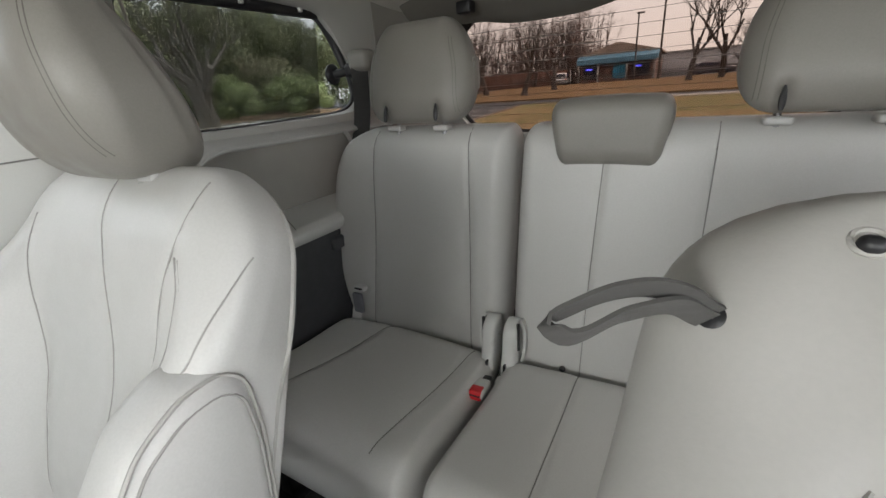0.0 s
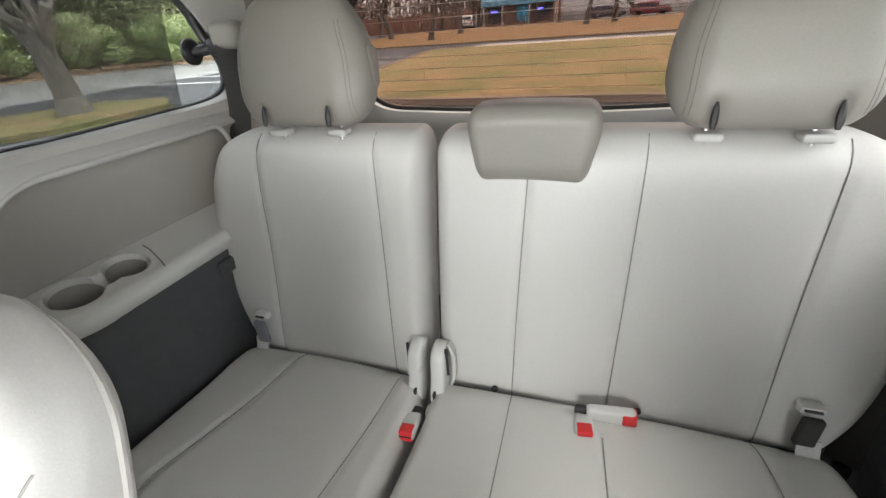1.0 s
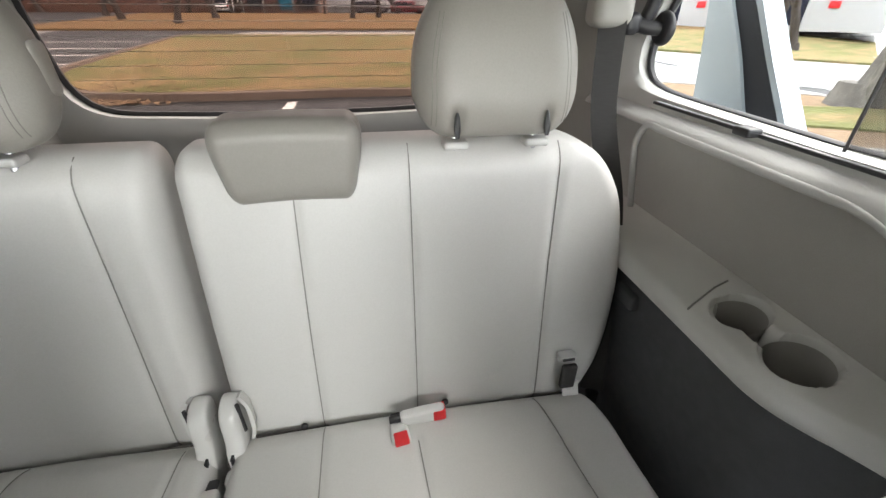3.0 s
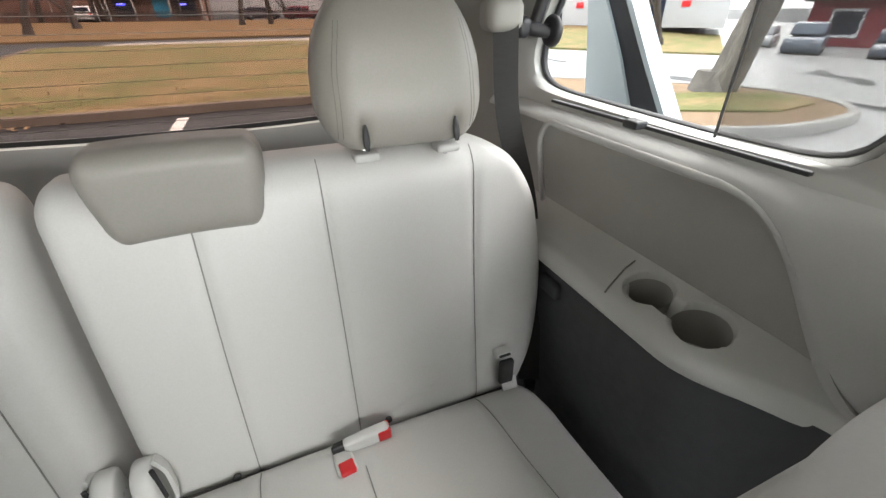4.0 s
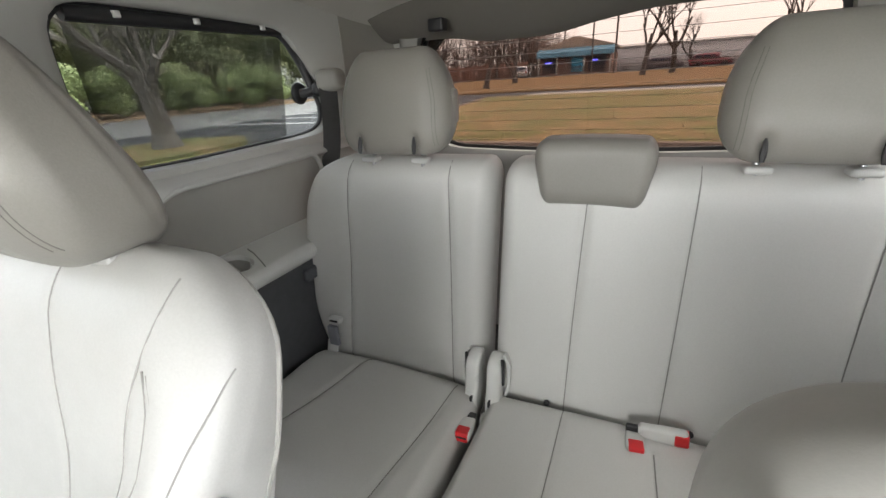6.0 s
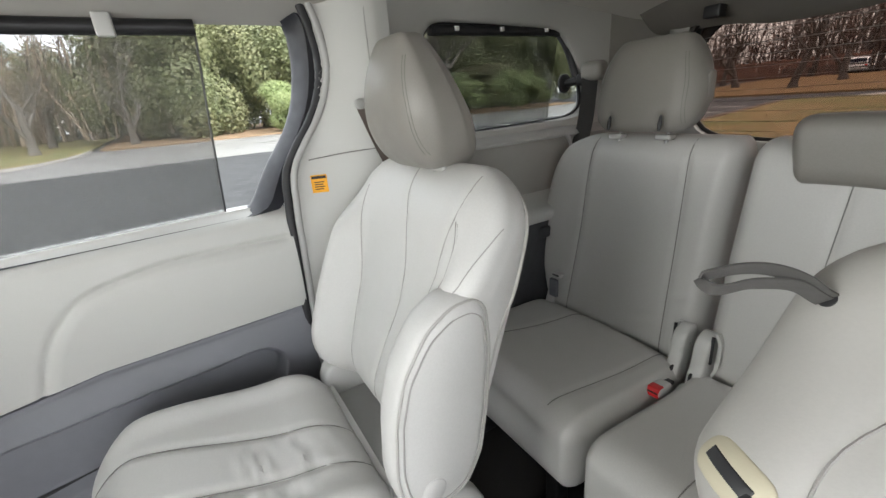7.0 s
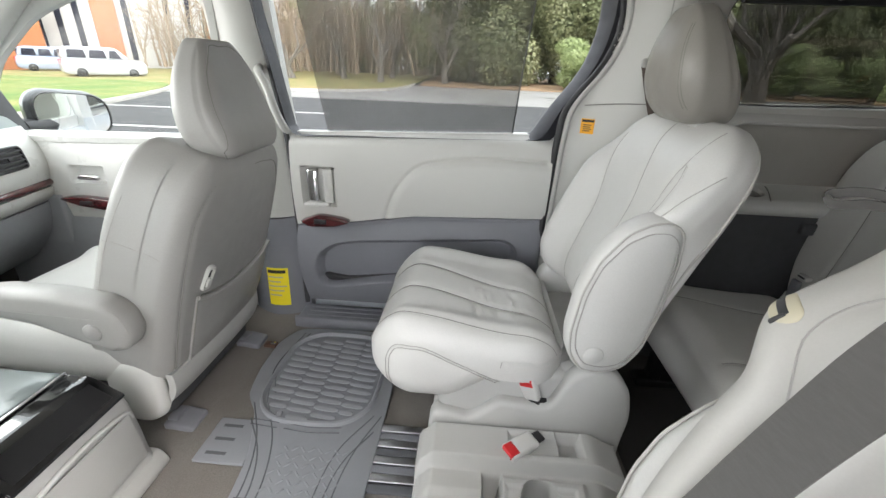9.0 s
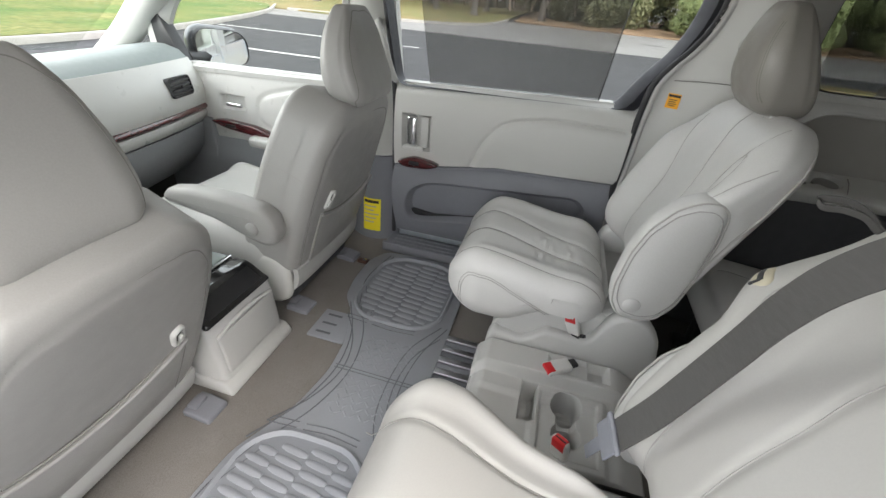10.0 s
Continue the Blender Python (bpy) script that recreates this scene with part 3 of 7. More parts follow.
def upper(u, v):
    y = -0.752 + u * 0.905
    z = SPLIT(y) + 0.006 + v * (SILL(y) - SPLIT(y) - 0.006)
    x = -0.795 - 0.045 * float(sst(np.array(v), 0.86, 1.0)) ** 2 + 0.014 * math.sin(math.pi * min(v, 0.9) / 0.9)
    return (x, y, z)


up = grid(np.linspace(0, 1, 190), np.linspace(0, 1, 70), upper)
f = up.reshape(-1, 3)
dd = dist_to(f[:, 1:], ARC)
f[:, 0] -= 0.006 * np.exp(-(dd / 0.006) ** 2)
inside = (f[:, 1] > np.interp(f[:, 2], ARC[:, 1], ARC[:, 0])) & (f[:, 2] < np.interp(f[:, 1], ARC[:, 0], ARC[:, 1]))
f[:, 0] += np.where(inside, 0.007 * sst(dd, 0.0, 0.03), 0)
rec = sst(-np.maximum(np.abs(f[:, 1] + 0.655) / 0.062, np.abs(f[:, 2] - 0.560) / 0.074), -1.0, -0.82)
f[:, 0] -= 0.030 * rec
part("upper_panel", sheet(up, (-0.05, 0, 0)), PLASTIC, door, "light grey padded upper door panel")
handle = part("door_handle", rbox((0.020, 0.040, 0.128), (0.008, 0.016, 0.012), 0.02, 5, lambda V, N: V + np.stack([0.010 * np.cos(V[:, 2] * 24), -0.02 * V[:, 2], 0 * V[:, 0]], 1), (-0.796, -0.676, 0.562)), CHROME, door, "polished metal pull handle")
part("handle_rest", box(-0.806, -0.775, -0.712, -0.620, 0.487, 0.502, 0.006), PLASTIC_SHINY, handle)
part("handle_shade", box(-0.806, -0.79, -0.640, -0.606, 0.50, 0.625, 0.005), PLASTIC, handle)
sw = loop_through([(-0.735, 0.434), (-0.66, 0.462), (-0.58, 0.452), (-0.54, 0.437), (-0.60, 0.417), (-0.70, 0.412)], 40)
panel = part("switch_panel", prism(soften(sw, 3), 0, -0.80, -0.762, 0.006), WOOD, door, "burgundy wood-look switch plate")
part("window_switch", box(-0.764, -0.755, -0.675, -0.630, 0.428, 0.446, 0.004), BLACK, panel)


def lower(u, v):
    y = FRONT_EDGE(v * 0.45) + u * (0.148 + 0.752)
    z = 0.088 + v * (SPLIT(y) - 0.088)
    return (-0.798 + 0.040 * math.sin(math.pi * min(1.0, max(0.0, v * 1.02))) ** 0.6 * (1 - 0.45 * float(sst(np.array(y), -0.15, 0.14))), y, z)


lo = grid(np.linspace(0, 1, 300), np.linspace(0, 1, 150), lower)
f = lo.reshape(-1, 3)
pk = soften(loop_through([(-0.692, 0.243), (-0.676, 0.312), (-0.61, 0.355), (-0.50, 0.370), (-0.20, 0.392), (0.03, 0.405), (0.08, 0.36), (0.05, 0.265), (-0.20, 0.228), (-0.41, 0.203), (-0.57, 0.174), (-0.65, 0.160), (-0.683, 0.185)], 80), 2)
from_edge = dist_to(f[:, 1:], list(pk) + [pk[0]])
ins = np.zeros(len(f), bool)
for a, b in zip(pk, np.roll(pk, -1, 0)):
    hit = ((a[1] > f[:, 2]) != (b[1] > f[:, 2])) & (f[:, 1] < (b[0] - a[0]) * (f[:, 2] - a[1]) / (b[1] - a[1] + 1e-12) + a[0])
    ins ^= hit
f[:, 0] -= np.where(ins, 0.054 * sst(from_edge, 0, 0.024) * (0.72 + 0.28 * np.clip(1 - (f[:, 2] - 0.18) / 0.19, 0, 1)), 0)
part("lower_panel", sheet(lo, (-0.04, 0, 0)), BLUE_GREY, door, "blue-grey lower door panel with a bottle pocket")
# black sliver cut to the outline of the shadow in the pocket
part("pocket_floor", prism(soften(loop_through([(-0.682, 0.186), (-0.672, 0.212), (-0.640, 0.206), (-0.57, 0.196), (-0.38, 0.226), (-0.20, 0.244), (-0.20, 0.236), (-0.38, 0.212), (-0.57, 0.176), (-0.63, 0.160), (-0.668, 0.162)], 60), 1), 0, -0.832, -0.798, 0.004), BLACK, door, "dark pocket bottom")
DOOR_GLASS = [(-0.745, 0.735), (-0.3, 0.745), (0.075, 0.758), (0.085, 0.775), (0.130, 0.855), (0.20, 0.945), (0.232, 1.01), (0.252, 1.10), (0.25, 1.195), (0.22, 1.215), (-0.2, 1.215), (-0.76, 1.21), (-0.82, 1.195), (-0.815, 1.12), (-0.785, 0.96)]
door_out = [(-0.757, 0.727), (-0.3, 0.737), (0.16, 0.745), (0.165, 0.79), (0.205, 0.875), (0.265, 0.96), (0.298, 1.03), (0.315, 1.14), (0.315, 1.23), (0.25, 1.25), (-0.2, 1.25), (-0.80, 1.25), (-0.838, 1.24), (-0.832, 1.10), (-0.800, 0.95)]
O, I = soften(loop_through(door_out, 96), 2), soften(loop_through(DOOR_GLASS, 96), 1)
lay = lambda L, x: [(x, *p) for p in L]
part("window_frame", loft([lay(O, -0.825), lay(0.5 * O + 0.5 * I, -0.812), lay(I, -0.845), lay(I, -0.872), lay(O, -0.872)], ring=True), material("navy_black_trim", (0.018, 0.019, 0.026), 0.5, blotch=0.2, blotch_scale=10, bump=0.2, bump_scale=700), door, "dark window frame trim")
pane = part("window_pane", prism(I, 0, -0.874, -0.878), GLASS_DOOR, door, "clear door glass")
pane.visible_shadow = False
seal_line = smooth_line([(-0.792, 0.270, 1.24), (-0.790, 0.292, 1.16), (-0.790, 0.298, 1.09), (-0.790, 0.280, 1.02), (-0.790, 0.247, 0.96), (-0.790, 0.205, 0.905), (-0.790, 0.172, 0.85), (-0.792, 0.160, 0.76), (-0.794, 0.155, 0.64), (-0.796, 0.150, 0.48), (-0.796, 0.140, 0.25), (-0.796, 0.135, 0.06)], 70)
part("door_seal", tube(seal_line, 0.011, 8), RUBBER, door, "black rubber door seal")
part("seal_lip", tube(seal_line + np.array([0.008, 0.018, 0.004]), 0.009, 8), GREY_PLASTIC, door, "grey trim bead along the seal")

# roller sunshades
shade = thing("sunshade", (-0.85, -0.3, 0.72), "grey mesh roller sunshade hung over the sliding door window", "sunshade", group="sunshades")
part("screen", sheet(grid(np.linspace(0, 1, 12), np.linspace(0, 1, 8), lambda u, v: (-0.858 + 0.006 * math.sin(3 * u + 2 * v), (-0.63 - 0.075 * v) * (1 - u) + (0.015 + 0.035 * v) * u, 0.742 + 0.43 * v + 0.004 * u)), (0.0006, 0, 0)), NET, shade, "fine grey sunshade netting")
part("roller", tube([(-0.846, y, 1.182) for y in np.linspace(-0.72, 0.05, 6)], 0.016, 10), BLACK, shade, "black roller tube")
for y in (-0.62, -0.34, -0.11):
    part("roller_clip", box(-0.838, -0.820, y - 0.016, y + 0.016, 1.160, 1.205, 0.004), PLASTIC_SHINY if y > -0.2 else BLACK, shade, "small plastic window clip")
part("hem_bar", box(-0.862, -0.856, -0.635, 0.018, 0.738, 0.744, 0.002), RUBBER, shade, "dark hem bar")
part("screen_edge", tube([(-0.853, 0.050, 1.175), (-0.853, 0.03, 0.95), (-0.853, 0.015, 0.745)], 0.0025, 5), BLACK, shade)

shade2 = thing("sunshade", (-0.765, 0.85, 0.89), "dark mesh roller sunshade over the passenger-side quarter window", "sunshade", group="sunshades")
part("screen", sheet(grid(np.linspace(0, 1, 8), np.linspace(0, 1, 6), lambda u, v: (-0.765, 0.60 + u * (0.455 + 0.045 * v), 0.898 + 0.265 * v)), (0.0006, 0, 0)), mesh_screen("dark_shade_net", (0.03, 0.033, 0.03), 0.52), shade2, "dark sunshade netting")
part("roller", tube([(-0.752, y, 1.168) for y in np.linspace(0.60, 1.125, 5)], 0.014, 10), BLACK, shade2, "black roller tube")
for y in (0.68, 0.84, 1.02):
    part("roller_clip", box(-0.742, -0.732, y - 0.006, y + 0.006, 1.164, 1.176, 0.002), PLASTIC_SHINY, shade2)
part("corner_brace", tube(smooth_line([(-0.752, 1.118, 1.165), (-0.750, 1.15, 1.08), (-0.735, 1.165, 1.01)], 10), 0.012, 8), BLACK, shade2)

shade3 = thing("sunshade", (0.765, 0.62, 0.88), "mesh sunshade pulled up over the driver-side quarter window", "sunshade", group="sunshades")
part("screen", sheet(grid(np.linspace(0, 1, 6), np.linspace(0, 1, 6), lambda u, v: (0.768, 0.535 + u * 0.20, 0.895 + 0.285 * v)), (0.0006, 0, 0)), NET, shade3, "fine grey sunshade netting")
part("screen_edge", tube([(0.766, 0.735, 0.893), (0.766, 0.733, 1.18)], 0.0022, 5), BLACK, shade3)
part("slot_rail", box(0.742, 0.752, 0.60, 1.08, 0.884, 0.890, 0.002), BLACK, shade3, "black shade slot along the sill")
part("corner_brace", tube(smooth_line([(0.752, 1.090, 1.175), (0.750, 1.135, 1.10), (0.735, 1.155, 1.02)], 10), 0.013, 8), BLACK, shade3)
part("pull_tab", box(0.722, 0.748, 0.832, 0.862, 0.884, 0.897, 0.004), BLACK, shade3, "black pull tab")

for s in (-1, 1):
    cup = thing("suction_mount", (s * 0.73, 1.137, 1.007), "black suction cup mount stuck on the quarter glass", "mount", group="suction mounts")
    part("suction_pad", cyl((s * 0.774, 1.135, 1.01), (-s, 0, 0), 0.030, 0.018, 20, 0.006), BLACK, cup)
    part("stem", tube(smooth_line([(s * 0.757, 1.135, 1.01), (s * 0.735, 1.142, 1.012), (s * 0.712, 1.155, 1.02)], 8), 0.013, 8), BLACK, cup)
    part("swivel_knob", rbox((0.035, 0.045, 0.04), 0.014, 0.01, 3, None, (s * 0.705, 1.158, 1.018)), BLACK, cup)

# sills, pillars and the front of the cabin
for s in (-1, 1):
    sill = thing("sill_step", (s * 0.80, -0.3, 0.0), "ribbed blue-grey door sill step", "sill", kind="structure")
    part("sill_plate", box(min(s * 0.74, s * 0.86), max(s * 0.74, s * 0.86), -0.78, 0.17, -0.02, 0.030, 0.012), BLUE_GREY, sill)
    part("sill_edge", box(min(s * 0.725, s * 0.745), max(s * 0.725, s * 0.745), -0.78, 0.17, -0.02, 0.042, 0.006), BLUE_GREY, sill)
    for k in range(3):
        part("sill_rib", box(min(s * (0.765 + 0.03 * k), s * (0.773 + 0.03 * k)), max(s * (0.765 + 0.03 * k), s * (0.773 + 0.03 * k)), -0.74, 0.14, 0.026, 0.034, 0.002), BLUE_GREY, sill)
    bp = thing("pillar_b", (s * 0.84, -0.9, 0), "light grey door pillar with a dark lower cover", "pillar", kind="structure")
    part("pillar_cover", sheet(grid(np.linspace(0, 1, 10), np.linspace(0.42, 1.24, 20), lambda u, z: (s * (0.872 - 0.055 * math.sin(math.pi * u)), -0.985 + 0.225 * u - 0.09 * max(0, z - 0.7), z)), (s * 0.04, 0, 0)), PLASTIC, bp)
    part("lower_cover", sheet(grid(np.linspace(0, 1, 10), np.linspace(0.0, 0.415, 12), lambda u, z: (s * (0.868 - 0.05 * math.sin(math.pi * u) - 0.05 * (0.415 - z)), -0.99 + 0.235 * u, z)), (s * 0.04, 0, 0)), BLUE_GREY, bp, "blue-grey lower pillar cover")
    part("grab_handle", tube(smooth_line([(s * 0.835, -0.84, 0.945), (s * 0.785, -0.822, 0.935), (s * 0.772, -0.795, 0.89), (s * 0.770, -0.775, 0.82), (s * 0.790, -0.762, 0.765), (s * 0.835, -0.77, 0.745)], 24), 0.013, 10), PLASTIC, bp, "curved grab handle")
    part("pillar_seal", tube(smooth_line([(s * 0.835, -0.765, 0.05), (s * 0.835, -0.768, 0.42), (s * 0.838, -0.775, 0.72), (s * 0.842, -0.81, 0.96), (s * 0.845, -0.85, 1.2)], 24), 0.010, 8), RUBBER, bp, "black rubber seal")

COVER = lambda u, z: -(0.868 - 0.05 * math.sin(math.pi * u) - 0.05 * (0.415 - z))
sticker = thing("warning_sticker", (-0.812, -0.89, 0.12), "yellow warning label on the lower door pillar", "sticker")
part("sticker_sheet", sheet(grid(np.linspace(0, 1, 5), np.linspace(0, 1, 5), lambda u, v: (COVER(0.34 + 0.36 * u, 0.045 + 0.165 * v) + 0.002, -0.910 + 0.085 * u, 0.045 + 0.165 * v)), (-0.001, 0, 0)), YELLOW, sticker)
for k in range(6):
    part("print_bar", sheet(grid(np.linspace(0.06, 0.90 - 0.13 * (k % 3), 5), np.linspace(0, 1, 2), lambda u, v: (COVER(0.34 + 0.36 * u, 0.188 - 0.020 * k) + 0.003, -0.910 + 0.085 * u, 0.188 - 0.020 * k + (0.014 if k == 0 else 0.006) * v)), (-0.0008, 0, 0)), INK if k == 0 else CREAM, sticker)
tag = thing("caution_sticker", (-0.80, 0.235, 0.81), "small orange caution label on the pillar", "sticker")
PX = lambda y: -(0.815 - 0.075 * float(sst(np.array(y), 0.16, 0.40)))
part("sticker_sheet", sheet(grid(np.linspace(0.214, 0.252, 5), np.linspace(0.786, 0.832, 5), lambda y, z: (PX(y) + 0.026, y + 0.010, z)), (-0.0008, 0, 0)), ORANGE, tag)
part("print_bar", sheet(grid(np.linspace(0.216, 0.250, 4), np.linspace(0.822, 0.829, 3), lambda y, z: (PX(y) + 0.0272, y + 0.010, z)), (-0.0008, 0, 0)), INK, tag)
for k in range(4):
    part("print_bar", sheet(grid(np.linspace(0.221, 0.244 - 0.003 * (k % 2), 4), np.linspace(0.812 - 0.006 * k, 0.8145 - 0.006 * k, 2), lambda y, z: (PX(y) + 0.0272, y + 0.010, z)), (-0.0008, 0, 0)), INK, tag)


def front_door(s, name, label):
    d = thing(name, (s * 0.85, -1.4, 0), label, "door", kind="structure")
    up = grid(np.linspace(-1.95, -0.99, 90), np.linspace(0, 1, 40), lambda y, v: (s * (0.842 - 0.018 * math.sin(math.pi * v)), y, 0.37 + v * (0.705 - 0.37 + 0.02 * (y + 1.4))))
    f = up.reshape(-1, 3)
    arc = smooth_line([(-1.36, 0.43), (-1.435, 0.49), (-1.42, 0.575), (-1.30, 0.628), (-0.99, 0.648)], 30)
    f[:, 0] += s * 0.007 * np.exp(-(dist_to(f[:, 1:], arc) / 0.008) ** 2)
    rec = sst(-np.maximum(np.abs(f[:, 1] + 1.565) / 0.068, np.abs(f[:, 2] - 0.548) / 0.034), -1, -0.8)
    f[:, 0] += s * 0.025 * rec
    part("upper_panel", sheet(up, (s * 0.05, 0, 0)), PLASTIC_SHINY, d, "pale upper door panel")
    part("lower_panel", sheet(grid(np.linspace(-1.95, -0.99, 30), np.linspace(0, 1, 16), lambda y, v: (s * (0.838 - 0.03 * math.sin(math.pi * v) ** 0.7), y, 0.02 + v * 0.35)), (s * 0.05, 0, 0)), BLUE_LIGHT, d, "blue-grey lower door panel")
    arm = part("armrest", rbox((0.09, 0.50, 0.05), 0.02, 0.03, 3, None, (s * 0.80, -1.22, 0.395)), PLASTIC_SHINY, d, "pale armrest")
    sp = soften(loop_through([(-1.70, 0.455), (-1.63, 0.468), (-1.46, 0.458), (-1.345, 0.425), (-1.34, 0.408), (-1.46, 0.412), (-1.62, 0.43)], 40), 2)
    plate = part("switch_panel", prism(sp, 0, s * 0.842, s * 0.795, 0.006), WOOD, d, "burgundy wood-look switch plate")
    part("window_switch", box(min(s * 0.797, s * 0.786), max(s * 0.797, s * 0.786), -1.60, -1.55, 0.438, 0.452, 0.003), BLACK, plate)
    lever = part("door_lever", rbox((0.016, 0.085, 0.018), 0.007, 0.02, 3, None, (s * 0.815, -1.555, 0.540)), CHROME, d, "chrome inside door lever")
    glass = [(-1.88, 0.695), (-1.4, 0.705), (-1.02, 0.715), (-1.0, 0.75), (-1.0, 1.12), (-1.05, 1.165), (-1.30, 1.165), (-1.45, 1.135), (-1.62, 1.07), (-1.80, 0.93), (-1.905, 0.77)]
    out = [(-1.945, 0.66), (-1.4, 0.672), (-0.985, 0.685), (-0.965, 0.75), (-0.965, 1.15), (-0.99, 1.25), (-1.30, 1.25), (-1.50, 1.22), (-1.70, 1.12), (-1.90, 0.955), (-1.962, 0.80)]
    O, I = loop_through(out, 72), soften(loop_through(glass, 72), 2)
    part("window_frame", loft([lay(O, s * 0.83), lay(0.4 * O + 0.6 * I, s * 0.825), lay(I, s * 0.85), lay(I, s * 0.875), lay(O, s * 0.88)], ring=True), PLASTIC_SHINY, d, "pale window frame")
    p = part("window_pane", prism(I, 0, s * 0.872, s * 0.876), GLASS_FRONT, d, "clear front door glass")
    p.visible_shadow = False
    part("mirror_sail", prism([(-1.915, 0.668), (-1.785, 0.676), (-1.880, 0.885), (-1.928, 0.880)], 0, s * 0.821, s * 0.879, 0.004), BLACK, d, "black mirror mounting triangle")
    return d


front_door(-1, "door_2", "pale grey front passenger door with wood-look trim")
front_door(1, "door_3", "plain pale grey front driver door")

mirror = thing("wing_mirror", (-1.12, -1.80, 0.72), "dark grey wing mirror outside the front passenger window", "wing mirror")
mg = soften(np.array(rrect(0.238, 0.158, 0.062, 6)), 1)
MIRROR_AT = Matrix.Translation((-1.060, -1.775, 0.738)) @ pose(0, 0, 0, 2, 0, -29)
part("housing", turned(rbox((0.275, 0.13, 0.190), (0.080, 0.05, 0.084), 0.03, 5, lambda V, N: V + np.stack([0 * V[:, 0], 0 * V[:, 0], 0.10 * V[:, 0]], 1), (0.004, -0.072, 0.0)), MIRROR_AT), material("dark_grey_paint", (0.10, 0.105, 0.115), 0.35, coat=0.4, blotch=0.1), mirror)
oval = lambda k, d: [MIRROR_AT @ Vector((p[0] * k, d, p[1] * k + 0.10 * p[0])) for p in mg]
part("mirror_rim", loft([oval(1.10, -0.012), oval(1.04, 0.004), oval(1.0, -0.004)], cap=False), BLACK, mirror, "black mirror rim")
part("mirror_glass", loft([oval(1.02, -0.004), oval(1.02, -0.010)]), MIRROR, mirror, "flat mirror glass")
part("mirror_foot", tube([(-0.875, -1.83, 0.70), (-0.95, -1.84, 0.69), (-1.02, -1.84, 0.70)], 0.035, 8), BLACK, mirror)

# dashboard
dash = thing("dashboard", (0, -1.9, 0), "pale grey dashboard with a wood-look strip and air vents", "dashboard")
prof_dash = smooth_line([(-2.50, 0.655), (-2.22, 0.712), (-2.00, 0.754), (-1.88, 0.763), (-1.81, 0.745), (-1.775, 0.715)], 14)
BULGE = lambda x: 0.115 * (1 - (x / 0.82) ** 2)
part("dash_top", sheet(grid(np.linspace(-0.83, 0.83, 40), np.linspace(0, 1, 14), lambda x, v: (x, prof_dash[int(round(v * 13))][0] + BULGE(x) * v, prof_dash[int(round(v * 13))][1])), (0, 0, -0.05)), DASH_TOP, dash, "grey-green soft dash top")
part("dash_face", sheet(grid(np.linspace(-0.835, 0.835, 40), np.linspace(0, 1, 20), lambda x, v: (x, -1.775 + BULGE(x) + 0.045 * math.sin(math.pi * v * 0.8) + 0.025 * v, 0.717 - 0.190 * v)), (0, -0.05, 0)), PLASTIC_SHINY, dash, "pale dash face")
part("wood_strip", sheet(grid(np.linspace(-0.825, 0.82, 40), np.linspace(0, 1, 8), lambda x, v: (x, -1.728 + BULGE(x) + 0.014 * math.sin(math.pi * v), 0.529 - 0.030 * v)), (0, -0.04, 0)), WOOD, dash, "burgundy wood-look strip")
part("lower_ledge", sheet(grid(np.linspace(-0.825, 0.82, 40), np.linspace(0, 1, 10), lambda x, v: (x, -1.724 + BULGE(x) + 0.010 * math.sin(math.pi * v) - 0.03 * v, 0.497 - 0.055 * v)), (0, -0.05, 0)), PLASTIC_SHINY, dash, "pale lower dash edge")
part("glove_box", sheet(grid(np.linspace(-0.81, 0.80, 40), np.linspace(0, 1, 16), lambda x, v: (x, -1.750 + BULGE(x) + 0.035 * math.sin(math.pi * v) - 0.13 * v, 0.438 - 0.23 * v)), (0, -0.05, 0)), BLUE_LIGHT, dash, "grey glove box lid")
VENT_AT = Matrix.Translation((-0.660, -1.676, 0.629)) @ pose(0, 0, 0, 10, 0, 12)
vent = part("air_vent", turned(loft([[(p[0], d, p[1]) for p in rrect(w, h, 0.016, 4)] for w, h, d in ((0.146, 0.080, -0.03), (0.146, 0.080, 0.004), (0.142, 0.076, 0.007), (0.134, 0.068, 0.006), (0.131, 0.065, 0.000))]), VENT_AT), BLACK, dash, "black air vent")
for k in range(4):
    part("vent_slat", turned(rbox((0.131, 0.010, 0.0035), 0.0015, 0.05, 2, lambda V, N: V + np.stack([0 * V[:, 0], 0 * V[:, 0], -0.4 * V[:, 1]], 1), (0, 0.004, -0.0235 + 0.0157 * k)), VENT_AT), BLACK, vent)
part("vent_tab", turned(rbox((0.016, 0.008, 0.012), 0.003, 0.02, 2, None, (0.0, 0.012, 0.0)), VENT_AT), BLACK, vent)
part("kick_panel", box(-0.865, -0.812, -2.05, -1.70, 0.0, 0.46, 0.012), BLUE_LIGHT, dash, "grey footwell side panel")
solo("wall_front", sheet(grid(np.linspace(-0.86, 0.86, 4), np.linspace(-0.02, 0.70, 4), lambda x, z: (x, -2.02 - 0.25 * (z > 0.5), z)), (0, -0.04, 0)), DARK_CARPET, "dark carpeted bulkhead under the dashboard", "wall", "structure")
screen = thing("windscreen", (0, -2.2, 0.9), "wide sloping windscreen with pale pillars", "windscreen", kind="structure")
